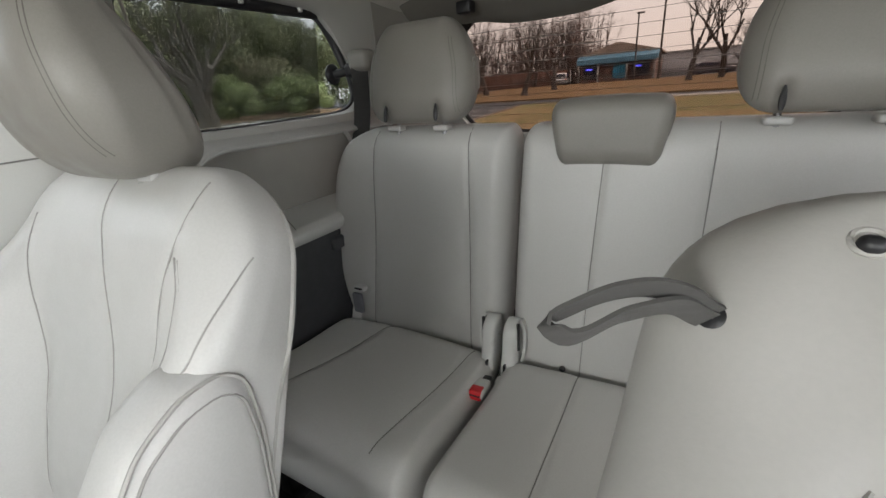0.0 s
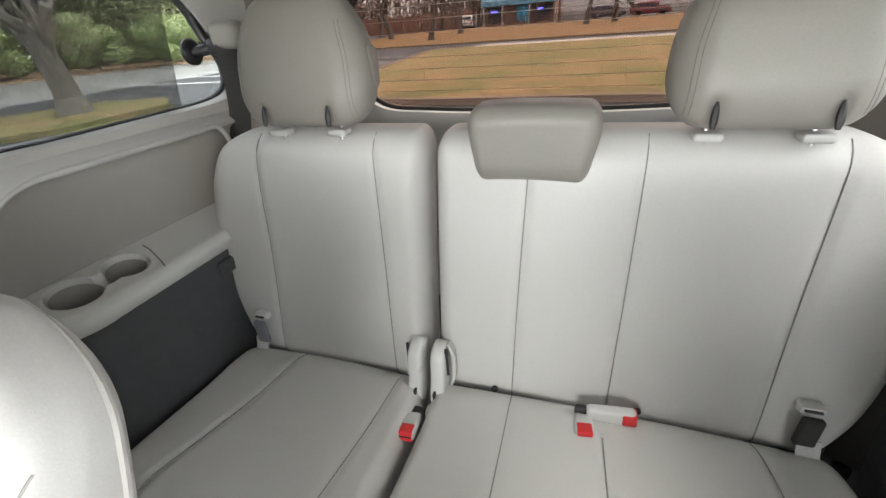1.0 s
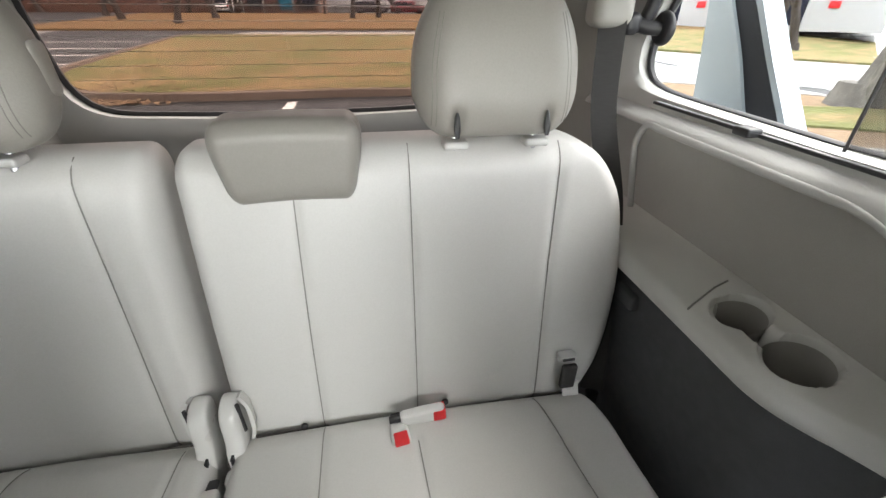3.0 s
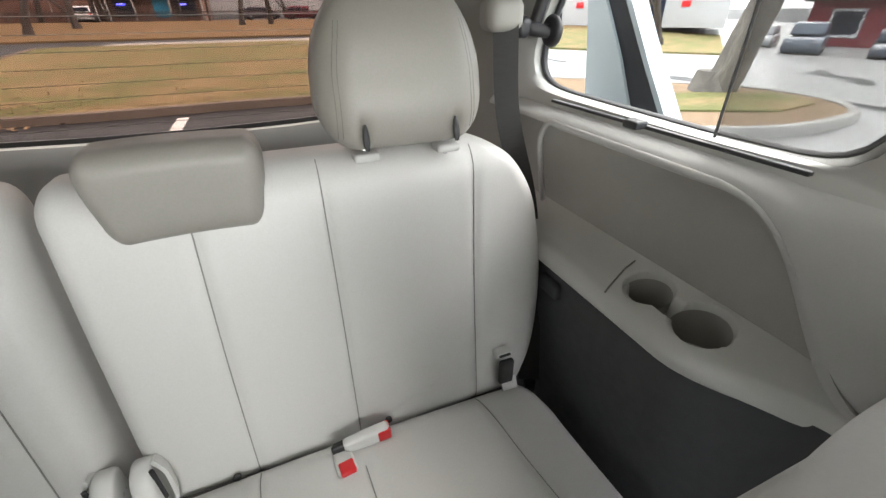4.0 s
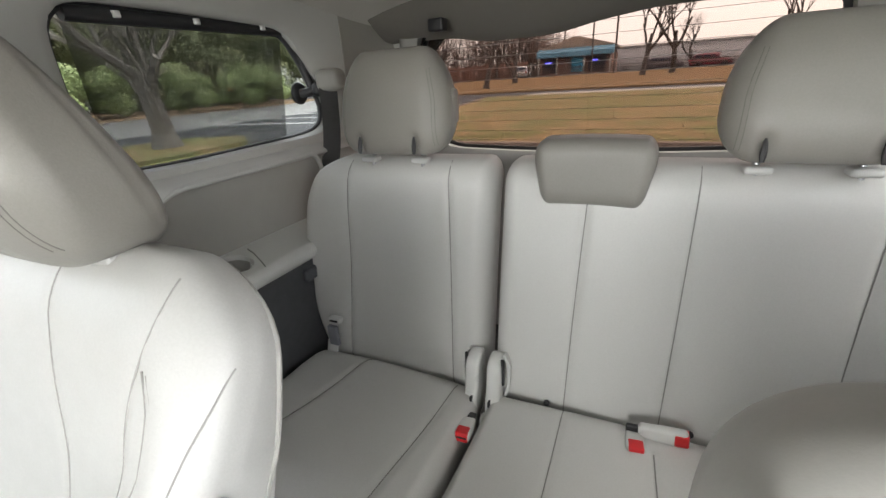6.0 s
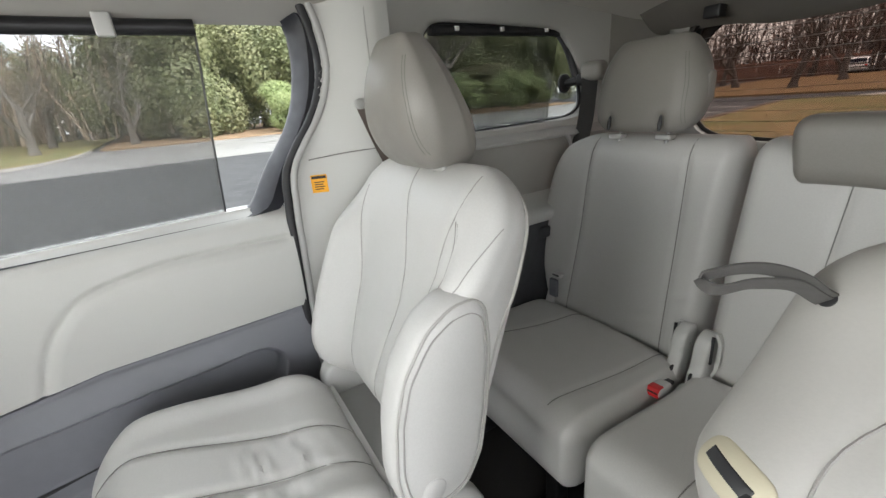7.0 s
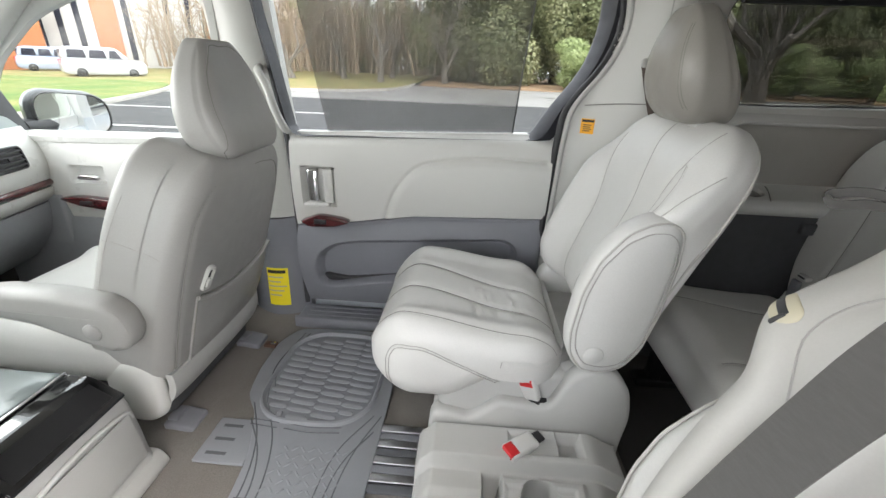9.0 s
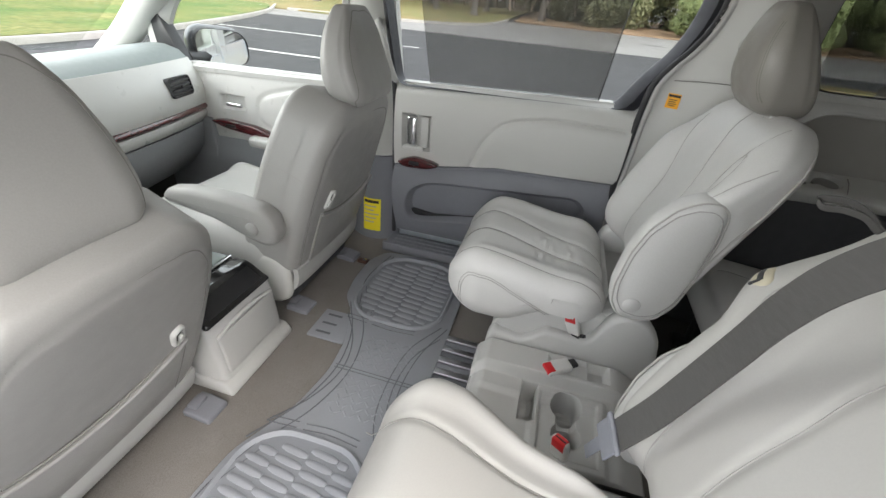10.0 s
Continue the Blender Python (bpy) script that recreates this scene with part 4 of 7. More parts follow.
for s in (-1, 1):
    part("pillar_a", tube(smooth_line([(s * 0.865, -2.32, 0.64), (s * 0.845, -2.10, 0.785), (s * 0.825, -1.93, 0.915), (s * 0.795, -1.70, 1.08), (s * 0.76, -1.45, 1.25)], 24), 0.060, 14), PLASTIC, screen, "pale roof pillar")
    part("vent_window_bar", tube(smooth_line([(s * 0.85, -1.945, 0.655), (s * 0.85, -1.962, 0.76), (s * 0.84, -1.93, 0.90)], 10), 0.017, 8), PLASTIC, screen)
    corner_glass = part("corner_pane", prism([(-1.955, 0.655), (-1.965, 0.83), (-2.16, 0.70), (-2.16, 0.655)], 0, s * 0.872, s * 0.876), GLASS_FRONT, screen, "small triangular corner glass")
    corner_glass.visible_shadow = False
ws = part("window_pane", sheet(grid(np.linspace(-0.84, 0.84, 8), np.linspace(0, 1, 8), lambda x, v: (x * (1 - 0.08 * v), -2.58 + 0.99 * v + 0.12 * (x / 0.84) ** 2 * (1 - v), 0.68 + 0.54 * v)), (0, 0.004, 0.004)), GLASS_FRONT, screen, "clear windscreen glass")
ws.visible_shadow = False

# ---- seats ----
def stitched(parent, lines, fn, r=0.0014, mat=None):
    """Thin seam threads laid along lines that fn carries onto the cover."""
    for ln in lines:
        part("seam", tube(fn(np.array(ln if len(ln) > 30 else smooth_line(ln, 40))), r, 5), mat or SEAM, parent)


def buckle(name, at, up, lean, mat_body, label, face=None, width=0.036, height=0.062):
    """A belt buckle: soft grey body with a red button on its end."""
    b = thing(name, at, label, "seat belt buckle", group="belt buckles")
    z = Vector(up).normalized()
    m = Matrix.Translation(at) @ z.to_track_quat("Z", "Y").to_matrix().to_4x4() @ pose(0, 0, 0, 0, 0, lean)
    if face:
        y = Vector(face)
        y = (y - z * y.dot(z)).normalized()
        x = y.cross(z)
        m = Matrix(((x.x, y.x, z.x, at[0]), (x.y, y.y, z.y, at[1]), (x.z, y.z, z.z, at[2]), (0, 0, 0, 1)))
    part("buckle_body", turned(rbox((width, 0.022, height), (0.007, 0.008, 0.008), 0.008, 3, lambda V, N: V * np.stack([0.86 + 0.14 * sst(V[:, 2], -height / 2, height * 0.1)] * 2 + [1 + 0 * V[:, 2]], 1), (0, 0, height / 2)), m), mat_body, b)
    part("release_button", turned(rbox((width * 0.78, 0.0245, 0.026), (0.003, 0.004, 0.004), 0.02, 2, None, (0, 0, height - 0.0122)), m), RED, b, "red release button")
    part("latch_slot", turned(rbox((width * 0.66, 0.004, 0.003), 0.001, 0.02, 2, None, (0, 0.0, height + 0.0006)), m), BLACK, b)
    part("buckle_stem", turned(rbox((width * 0.6, 0.010, 0.026), 0.004, 0.02, 2, None, (0, 0, -0.009)), m), BLACK, b)
    return b


def bench_back(name, left, right, lines, label, zs=(0.28, 0.38, 0.50, 0.66, 0.76, 0.82, 0.87)):
    """A backrest of the rear bench; left and right: its edges at the heights zs."""
    s = thing(name, ((left[0] + right[0]) / 2, 0.97, 0.28), label, "seat", group="rear bench seats")
    H, T, W = 0.58, 0.125, right[2] - left[2]
    R3 = (0.038, 0.05, 0.05)
    Zd, Ld, Rd = smooth_line(list(zip(zs, left, right)), 80).T

    def local(ln):
        P = smooth_line(ln, 40)
        L, R = np.interp(P[:, 1], Zd, Ld), np.interp(P[:, 1], Zd, Rd)
        return np.stack([((P[:, 0] - L) / (R - L) - 0.5) * W, P[:, 1] - 0.570], 1)

    lines = [local(ln) for ln in lines]

    def face(u, z):
        return 0.903 + 0.105 * (z - 0.30)

    def place(V, N=None):
        z = V[:, 2] + 0.570
        L, R = np.interp(z, Zd, Ld), np.interp(z, Zd, Rd)
        u = V[:, 0] / W + 0.5
        x = L + u * (R - L)
        crown = -0.014 * np.sin(np.pi * np.clip(u, 0, 1)) ** 0.7 * np.sin(np.pi * np.clip((z - 0.28) / 0.62, 0, 1)) ** 0.6
        y = face(u, z) + V[:, 1] + T / 2 + crown * (V[:, 1] < 0)
        return np.stack([x, y, z], 1)

    def shape(V, N):
        V = grooves(V, N, 1, -1, lines, 0.0042, 0.008)
        w = np.clip(-N[:, 1], 0, 1)
        for a, b, dx, dz, k in ((0.14, -0.17, 0.035, 0.012, 0.0022), (0.10, -0.20, 0.05, 0.01, -0.002), (0.22, -0.09, 0.025, 0.012, -0.0024), (0.05, -0.23, 0.03, 0.012, 0.0022), (-0.05, -0.22, 0.04, 0.01, -0.0016)):
            V[:, 1] -= w * k * np.exp(-((V[:, 0] - a) / dx) ** 2 - ((V[:, 2] - b - 0.3 * (V[:, 0] - a)) / dz) ** 2)
        return place(V, N)

    part("backrest", rbox((W, T, H), R3, 0.0065, 5, shape), LEATHER, s)
    stitched(s, on_cover(lines, (W, T, H), R3, 1, -1, 0.0030), lambda P: place(P), 0.0011)
    return s


bench_a = bench_back("bench_seat", (-0.605, -0.648, -0.672, -0.668, -0.645, -0.606, -0.515), (-0.132, -0.130, -0.128, -0.125, -0.122, -0.118, -0.115),
                     [[(-0.484, 0.852), (-0.490, 0.80), (-0.496, 0.60), (-0.530, 0.30)], [(-0.218, 0.855), (-0.212, 0.60), (-0.212, 0.29)]], "pale grey leather single rear seat, narrow side of the bench")
bench_b = bench_back("bench_seat", (-0.112, -0.110, -0.108, -0.105, -0.102, -0.100, -0.098), (0.612, 0.655, 0.672, 0.665, 0.640, 0.598, 0.515),
                     [[(0.075, 0.79), (0.068, 0.60), (0.060, 0.29)], [(0.256, 0.855), (0.253, 0.60), (0.250, 0.29)], [(0.510, 0.850), (0.503, 0.60), (0.507, 0.30)]], "pale grey leather double rear seat, wide side of the bench")


def bench_cushion(owner, x0, x1, lines, name="cushion"):
    W, D, H = x1 - x0, 0.435, 0.17
    lines = [smooth_line(ln, 40) for ln in lines]
    R3 = (0.028, 0.06, 0.05)

    def place(V, N=None):
        V = V.copy()
        u = V[:, 0] / W
        V[:, 2] += 0.012 * np.cos(np.pi * np.clip(u, -0.5, 0.5)) * (V[:, 2] > 0) + 0.02 * sst(-V[:, 1], -0.1, 0.2) * (V[:, 2] > 0)
        out = np.where((V[:, 0] > 0) == (x1 > 0.3), 1, 0) * np.abs(u) * 2
        V[:, 0] *= 1 - 0.05 * sst(V[:, 1], 0.1, 0.22) * out
        return V + np.array([(x0 + x1) / 2, 0.688, 0.247])

    def shape(V, N):
        return place(grooves(V, N, 2, 1, lines, 0.0042, 0.008), N)

    part(name, rbox((W, D, H), R3, 0.007, 5, shape), LEATHER, owner)
    stitched(owner, on_cover(lines, (W, D, H), R3, 2, 1, 0.0030), lambda P: place(P), 0.0011)


bench_cushion(bench_a, -0.635, -0.126, [[(-0.068, 0.20), (-0.10, 0.0), (-0.145, -0.19)], [(0.193, 0.19), (0.182, 0.0), (0.168, -0.19)]])
bench_cushion(bench_b, -0.106, 0.640, [[(-0.203, 0.20), (-0.201, 0.0), (-0.198, -0.19)], [(-0.025, 0.13), (-0.018, 0.0), (-0.008, -0.19)], [(0.235, 0.20), (0.250, 0.03), (0.275, -0.19)]])
for owner, x in ((bench_a, -0.55), (bench_a, -0.22), (bench_b, 0.0), (bench_b, 0.50)):
    part("seat_leg", join(box(x - 0.02, x + 0.02, 0.52, 0.56, 0.0, 0.18, 0.006), box(x - 0.03, x + 0.03, 0.48, 0.80, 0.0, 0.03, 0.006)), BLACK, owner, "black metal seat leg")


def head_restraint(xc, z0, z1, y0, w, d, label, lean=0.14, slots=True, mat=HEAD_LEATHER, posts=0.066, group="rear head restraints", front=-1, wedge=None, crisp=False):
    """A padded head restraint on two steel posts."""
    t = thing("head_restraint", (xc, y0, z0 - 0.03), label, "head restraint", group=group)
    h = z1 - z0

    def place(V):
        k = V[:, 2] / h + 0.5
        x = V[:, 0] * (1 + 0.06 * (1 - k) - 0.16 * sst(k, 0.45, 1.0))
        y = V[:, 1] * (1 - 0.15 * k) + lean * V[:, 2] + 0.012 * (V[:, 0] / w * 2) ** 2
        if wedge:
            x = V[:, 0] * (1.02 - 0.26 * sst(k, 0.35, 1.0) - (0.12 * k ** 3 if crisp else 0))
            deep = wedge[1] + (wedge[2] - wedge[1]) * k
            y = (V[:, 1] / d + 0.5) * deep + (wedge[0] - y0) - 0.012 * np.sin(np.pi * np.clip(k, 0, 1)) + 0.005 + 0.10 * (V[:, 0]) ** 2 / w
        return np.stack([x + xc, y + y0, V[:, 2] + (z0 + z1) / 2], 1)

    def shape(V, N):
        if slots:
            V = grooves(V, N, 1, front, [[(sx, -h / 2), (sx, -h / 2 + 0.040)] for sx in (-posts, posts)], 0.016, 0.006)
        for sx in (-1, 1):
            ring = [(a, b) for a, b in zip([front * -d * 0.22] * 12, np.linspace(-h * 0.42, h * 0.40, 12))]
            V = grooves(V, N, 0, sx, [ring], 0.004, 0.005)
        return place(V)

    RP = (0.055, 0.042, 0.085) if crisp else ((0.075, 0.045, 0.105) if wedge else (0.055, 0.042, 0.075))
    part("pad", rbox((w, d, h), RP, 0.007, 6, shape), mat, t)
    if not wedge:
        for sx in (-1, 1):
            for o in (0.0, 0.006):
                edge_line = [(sx * (w / 2 - 0.030 + o), z) for z in np.linspace(-h * 0.40, h * 0.30, 40)]
                stitched(t, on_cover([edge_line], (w, d, h), (0.055, 0.042, 0.075), 1, front, 0.0006), lambda P: place(P), 0.0007, HEAD_SEAM)
        tab = place(np.array([(w / 2 - 0.003, 0.008, -0.012)]))[0]
        part("side_tab", rbox((0.012, 0.030, 0.070), (0.005, 0.012, 0.012), 0.02, 4, None, tuple(tab)), HEAD_LEATHER, t, "small side release tab")
    if wedge:
        for sx in (-1, 1):
            for o in (0.0, 0.006):
                edge_line = [(sx * (w / 2 - 0.036 + o), z) for z in np.linspace(-h * 0.36, h * 0.33, 40)]
                stitched(t, on_cover([edge_line], (w, d, h), RP, 1, -1, 0.0006), lambda P: place(P), 0.0007, HEAD_SEAM)
    if crisp:
        ring = smooth_line([(-w / 2 + 0.022, -h / 2 + 0.004), (-w / 2 + 0.020, 0.0), (-w / 2 + 0.024, h / 2 - 0.06), (-w / 2 + 0.06, h / 2 - 0.020), (0, h / 2 - 0.014), (w / 2 - 0.06, h / 2 - 0.020), (w / 2 - 0.024, h / 2 - 0.06), (w / 2 - 0.020, 0.0), (w / 2 - 0.022, -h / 2 + 0.004)], 90)
        stitched(t, on_cover([ring], (w, d, h), RP, 1, 1, 0.0004), lambda P: place(P), 0.0012)
    for sx in (-posts, posts):
        part("post", tube(np.array([(xc + sx, y0 + lean * (-h / 2 - 0.035) + 0.004, z0 - 0.045), (xc + sx, y0 - 0.01 * 0, z0 + 0.03)]), 0.0055, 10), STEEL, t, "polished steel post")
        if slots:
            part("post_slot", tube(place(np.array([(sx, front * (d / 2 - 0.007), z) for z in np.linspace(-h / 2 + 0.006, -h / 2 + 0.042, 6)])), [0.0028, 0.0045, 0.005, 0.0045, 0.0035, 0.0015], 6), BLACK, t, "dark slit over the post")
        part("post_guide", rbox((0.040, 0.030, 0.013), 0.005, 0.02, 3, None, (xc + sx, y0 + lean * (-h / 2) - 0.004, z0 - 0.012)), GREY_PLASTIC, t, "pale plastic post guide")
    return t


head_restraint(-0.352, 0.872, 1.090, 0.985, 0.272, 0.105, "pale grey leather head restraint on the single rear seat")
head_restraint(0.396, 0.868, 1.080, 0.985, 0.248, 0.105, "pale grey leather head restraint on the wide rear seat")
# clip tabs on the restraints' sides
mid_rest = thing("head_restraint", (0.08, 0.96, 0.86), "low pale grey middle head restraint pushed down on the bench", "head restraint", group="rear head restraints")
_w, _d, _h = 0.212, 0.095, 0.125


def _mid(V, N):
    k = V[:, 2] / _h + 0.5
    V = grooves(V, N, 0, 1, [[(-0.02, -0.06), (-0.02, 0.06)]], 0.003, 0.004)
    return np.stack([V[:, 0] * (0.88 + 0.13 * sst(k, 0.0, 0.75)) + 0.079, V[:, 1] * (0.70 + 0.36 * k) + 0.972 + 0.12 * V[:, 2], V[:, 2] + 0.843 + 0.004 * np.cos(V[:, 0] * 14)], 1)


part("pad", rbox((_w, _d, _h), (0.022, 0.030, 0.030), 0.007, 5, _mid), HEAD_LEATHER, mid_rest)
_still = lambda P: _mid(P, np.zeros_like(P))
for sx in (-1, 1):
    stitched(mid_rest, on_cover([[(sx * (_w / 2 - 0.012), z) for z in np.linspace(-0.045, 0.050, 40)]], (_w, _d, _h), (0.03, 0.032, 0.032), 1, -1, 0.0004), _still, 0.0012, HEAD_SEAM)
for sx in (-0.05, 0.05):
    part("post", tube([(0.079 + sx, 0.975, 0.76), (0.079 + sx, 0.975, 0.80)], 0.0055, 8), CHROME, mid_rest, "polished steel post")

# the hinge covers between the two rear seats
hinge = thing("hinge_cover", (-0.12, 0.88, 0.30), "pale plastic hinge covers between the rear seats", "hinge cover")
for sx, x in ((-1, -0.144), (1, -0.092)):
    pr = soften(loop_through([(0.842, 0.270), (0.846, 0.33), (0.858, 0.352), (0.862, 0.40), (0.870, 0.418), (0.892, 0.432), (0.920, 0.428), (0.925, 0.31), (0.905, 0.275), (0.875, 0.262)], 48), 2)
    shell = part("hinge_shell", prism(pr, 0, x - 0.0165, x + 0.0165, 0.007), PLASTIC_SHINY, hinge)
    part("hinge_slot", box(x - 0.0025 - 0.004 * sx, x + 0.0025 - 0.004 * sx, 0.8385, 0.850, 0.268, 0.335, 0.001), BLACK, shell, "dark slot")
    wing = smooth_line([(x + sx * 0.016, 0.905, 0.430), (x + sx * 0.024, 0.902, 0.416), (x + sx * 0.028, 0.900, 0.38), (x + sx * 0.026, 0.898, 0.345), (x + sx * 0.020, 0.896, 0.325)], 20)
    part("side_flap", strap(wing, 0.024, 0.006, (0.2 * sx, -1, 0)), PLASTIC_SHINY, hinge, "curved side flap")
    # black tube stands in for the shade in the gap
    part("gap_shadow_seal", tube([(x + sx * 0.0175, 0.880, z) for z in np.linspace(0.36, 0.43, 5)], 0.004, 6), BLACK, hinge, "dark seal beside the cover")
part("pivot_boss", rbox((0.030, 0.034, 0.030), 0.012, 0.01, 4, None, (-0.096, 0.826, 0.296)), PLASTIC_SHINY, hinge, "rounded pivot boss")

# buckles on the bench
buckle("belt_buckle", (-0.126, 0.800, 0.312), (0.06, -0.88, 0.12), 0, PLASTIC_SHINY, "pale belt buckle with red button tucked between the rear seats")
buckle("belt_buckle", (0.205, 0.865, 0.338), (0.12, -0.95, 0.05), 0, PLASTIC_SHINY, "pale belt buckle with red button lying on the bench", width=0.036, height=0.055)
buckle("belt_buckle", (0.212, 0.862, 0.352), (0.98, 0.02, 0.06), 90, PLASTIC_SHINY, "pale belt buckle with red button lying sideways on the bench", width=0.034, height=0.088)
for x, z in ((0.025, 0.328), (0.306, 0.342)):
    dot = thing("trim_plug", (x, 0.90, z), "small dark round plug in the seat cover", "plug", group="trim plugs")
    part("plug_disc", cyl((x, 0.898, z), (0, -1, 0.1), 0.0068, 0.008, 14, 0.0015), BLACK, dot)
eye = thing("anchor_slot", (0.012, 0.895, 0.30), "dark anchor slit between cushion and backrest", "anchor")
part("slit", rbox((0.048, 0.01, 0.012), 0.004, 0.02, 2, None, (0.012, 0.892, 0.292)), BLACK, eye)

for s, x in ((-1, -0.560), (1, 0.560)):
    g = thing("belt_guide", (x, 0.915, 0.40), "pale slotted belt holder on the rear seat edge", "belt guide", group="belt guides")
    part("bezel", loft([[(x + p[0], 0.908 - 0.01 * k, 0.425 + p[1]) for p in rrect(0.040 - 0.006 * abs(k - 1), 0.017 - 0.004 * abs(k - 1), 0.004, 3)] for k in range(3)]), PLASTIC_SHINY, g)
    part("bezel_slot", rbox((0.026, 0.006, 0.005), 0.002, 0.02, 2, None, (x, 0.887, 0.426)), BLACK, g)
    part("latch_plate", rbox((0.032, 0.014, 0.062), 0.005, 0.02, 3, None, (x + 0.004 * s, 0.884, 0.382)), BLUE_GREY if s < 0 else BELT_DARK, g, "stowed latch plate")
    part("tail_web", strap(smooth_line([(x + 0.012 * s, 0.885, 0.36), (x + 0.018 * s, 0.88, 0.32), (x + 0.03 * s, 0.885, 0.25)], 8), 0.035, 0.003, (1, 0, 0)), PLASTIC_SHINY, g)
    b = thing("rear_seat_belt", (s * 0.66, 1.12, 0.3), "dark grey rear seat belt hanging from its pillar guide", "seat belt", group="rear seat belts")
    part("webbing", strap(smooth_line([(s * 0.663, 1.145, 1.03), (s * 0.675, 1.135, 0.86), (s * 0.690, 1.06, 0.68), (s * 0.668, 0.97, 0.45), (s * 0.662, 0.93, 0.27)], 30), 0.050, 0.0025, (0.85, -0.5 * s, 0)), BELT_DARK, b, "dark grey webbing")
    part("upper_guide", rbox((0.080, 0.060, 0.060), (0.022, 0.02, 0.02), 0.02, 4, None, (s * 0.662, 1.16, 1.040)), TAUPE_SHADE_PLASTIC, b, "taupe rounded guide cover")
    part("anchor_plate", rbox((0.03, 0.02, 0.045), 0.006, 0.02, 2, None, (s * 0.662, 0.925, 0.250)), BLACK, b)


def captain(name, xc, y_foot, lean_deg, rest, label, inboard, cushion_front, gloss=LEATHER, H=0.545, waist=(0, 0, 0, 0), crown=(0.95, 0.84), piped=True, W=0.525, round_off=(0.085, 0.095), shoulder=1.0, bolster=0.040, hollow=0.0):
    """A second-row captain's chair. inboard: +1 when its inner side looks to +x."""
    s = thing(name, (xc, 0.0, 0.0), label, "seat", group="captain's chairs")
    c, k = math.cos(radians(lean_deg)), math.sin(radians(lean_deg))
    T = 0.15
    RB = (round_off[0], 0.062, round_off[1])
    WIDE = smooth_line(list(zip([0, 0.25, 0.55, 0.75, 0.9, 1.0], [0.92, 0.99, 1.0, shoulder, *crown])), 60).T

    def place(V, N=None):
        v = V[:, 2] / H + 0.5
        wide = np.interp(v, *WIDE)
        u = V[:, 0] / W
        fr = (V[:, 1] < 0.03)
        flank = sst(np.abs(u), 0.24, 0.40) if not piped else sst(-u * inboard, 0.24, 0.40) + 0.40 * sst(u * inboard, 0.36, 0.48)
        bol = -bolster * flank * sst(-v, -0.86, -0.6) * fr + 0.012 * np.cos(np.pi * u) ** 2 * fr * sst(v, 0.3, 0.6)
        thick = V[:, 1] * (1.05 - 0.35 * v) + bol - (0.018 * np.sin(np.pi * v) - hollow * (1 - sst(np.abs(u), 0.28, 0.42)) * sst(-v, -0.80, -0.40)) * fr
        h = V[:, 2] + H / 2
        y = y_foot + k * h + c * thick
        z = 0.375 + c * h - k * thick
        notch = 1 - 0.16 * sst(-v, -0.66, -0.5) * sst(-V[:, 1], -0.05, 0.0) * (u * inboard > 0)
        return np.stack([xc + V[:, 0] * wide * notch, y, z], 1)

    lines = [[(-0.032, 0.250), (-0.012, 0.19), (0.012, 0.15), (0.035, 0.09), (0.046, 0.02), (0.047, -0.05), (0.032, -0.14), (0.010, -0.262)],
             [(0.186, 0.168), (0.198, 0.140), (0.202, 0.105), (0.199, 0.05), (0.190, -0.03), (0.171, -0.12), (0.148, -0.258)],
             [(-0.190, 0.185), (-0.163, 0.12), (-0.145, 0.01), (-0.132, -0.10), (-0.118, -0.255)],
             [(0.206, 0.248), (0.190, 0.205), (0.178, 0.165), (0.170, 0.12), (0.166, 0.07), (0.168, 0.03)],
             [(0.2615, 0.178), (0.256, 0.150), (0.247, 0.11), (0.240, 0.06), (0.236, -0.02)],
             [(0.193, 0.166), (0.205, 0.140), (0.209, 0.105), (0.206, 0.05), (0.197, -0.03), (0.178, -0.12), (0.155, -0.258)]] if piped else [
             [(0.030, 0.255), (0.036, 0.21), (0.050, 0.13), (0.052, 0.05), (0.034, -0.08), (0.016, -0.18), (0.004, -0.265)],
             [(0.190, 0.155), (0.203, 0.125), (0.196, 0.05), (0.178, -0.05), (0.160, -0.15), (0.152, -0.255)],
             [(-0.192, 0.180), (-0.168, 0.12), (-0.146, 0.01), (-0.118, -0.14), (-0.100, -0.255)]]
    lines = [smooth_line([(p[0] * inboard, p[1]) for p in ln], 40) for ln in lines]

    def shape(V, N):
        return place(grooves(V, N, 1, -1, lines[:5], 0.0040, 0.0085), N)

    back = part("backrest", rbox((W, T, H), RB, 0.007, 6, shape), gloss, s)
    stitched(s, on_cover(lines, (W, T, H), RB, 1, -1, 0.0036), lambda P: place(P), 0.0011, SEAM_LIGHT)
    rim = [] if not piped else [(p[0], 0.034, p[1]) for p in rrect(W - 0.011, H - 0.012, 0.088, 8)]
    if piped:
        part("edge_piping", tube(place(loop_through(rim, 110)), 0.0032, 6, closed=True), LEATHER_DIM, s, "raised leather piping")
    # cushion
    y1, y0 = 0.135, cushion_front
    D, CW, CH = y1 - y0, 0.500, 0.215

    def cplace(V, N=None):
        v = 0.5 - V[:, 1] / D
        u = V[:, 0] / CW
        top = (V[:, 2] > -0.02)
        z = V[:, 2] + 0.288 + top * (0.030 * sst(v, 0.25, 0.75) + 0.020 * sst(np.abs(u), 0.26, 0.42) - 0.028 * sst(v, 0.80, 1.02))
        under = (~top) * (0.012 + 0.075 * sst(V[:, 1], -0.06, 0.10))
        x = V[:, 0] * (1 - 0.10 * sst(v, 0.75, 1.0) - 0.06 * sst(-v, -0.15, 0.0))
        yw = V[:, 1] + (y0 + y1) / 2
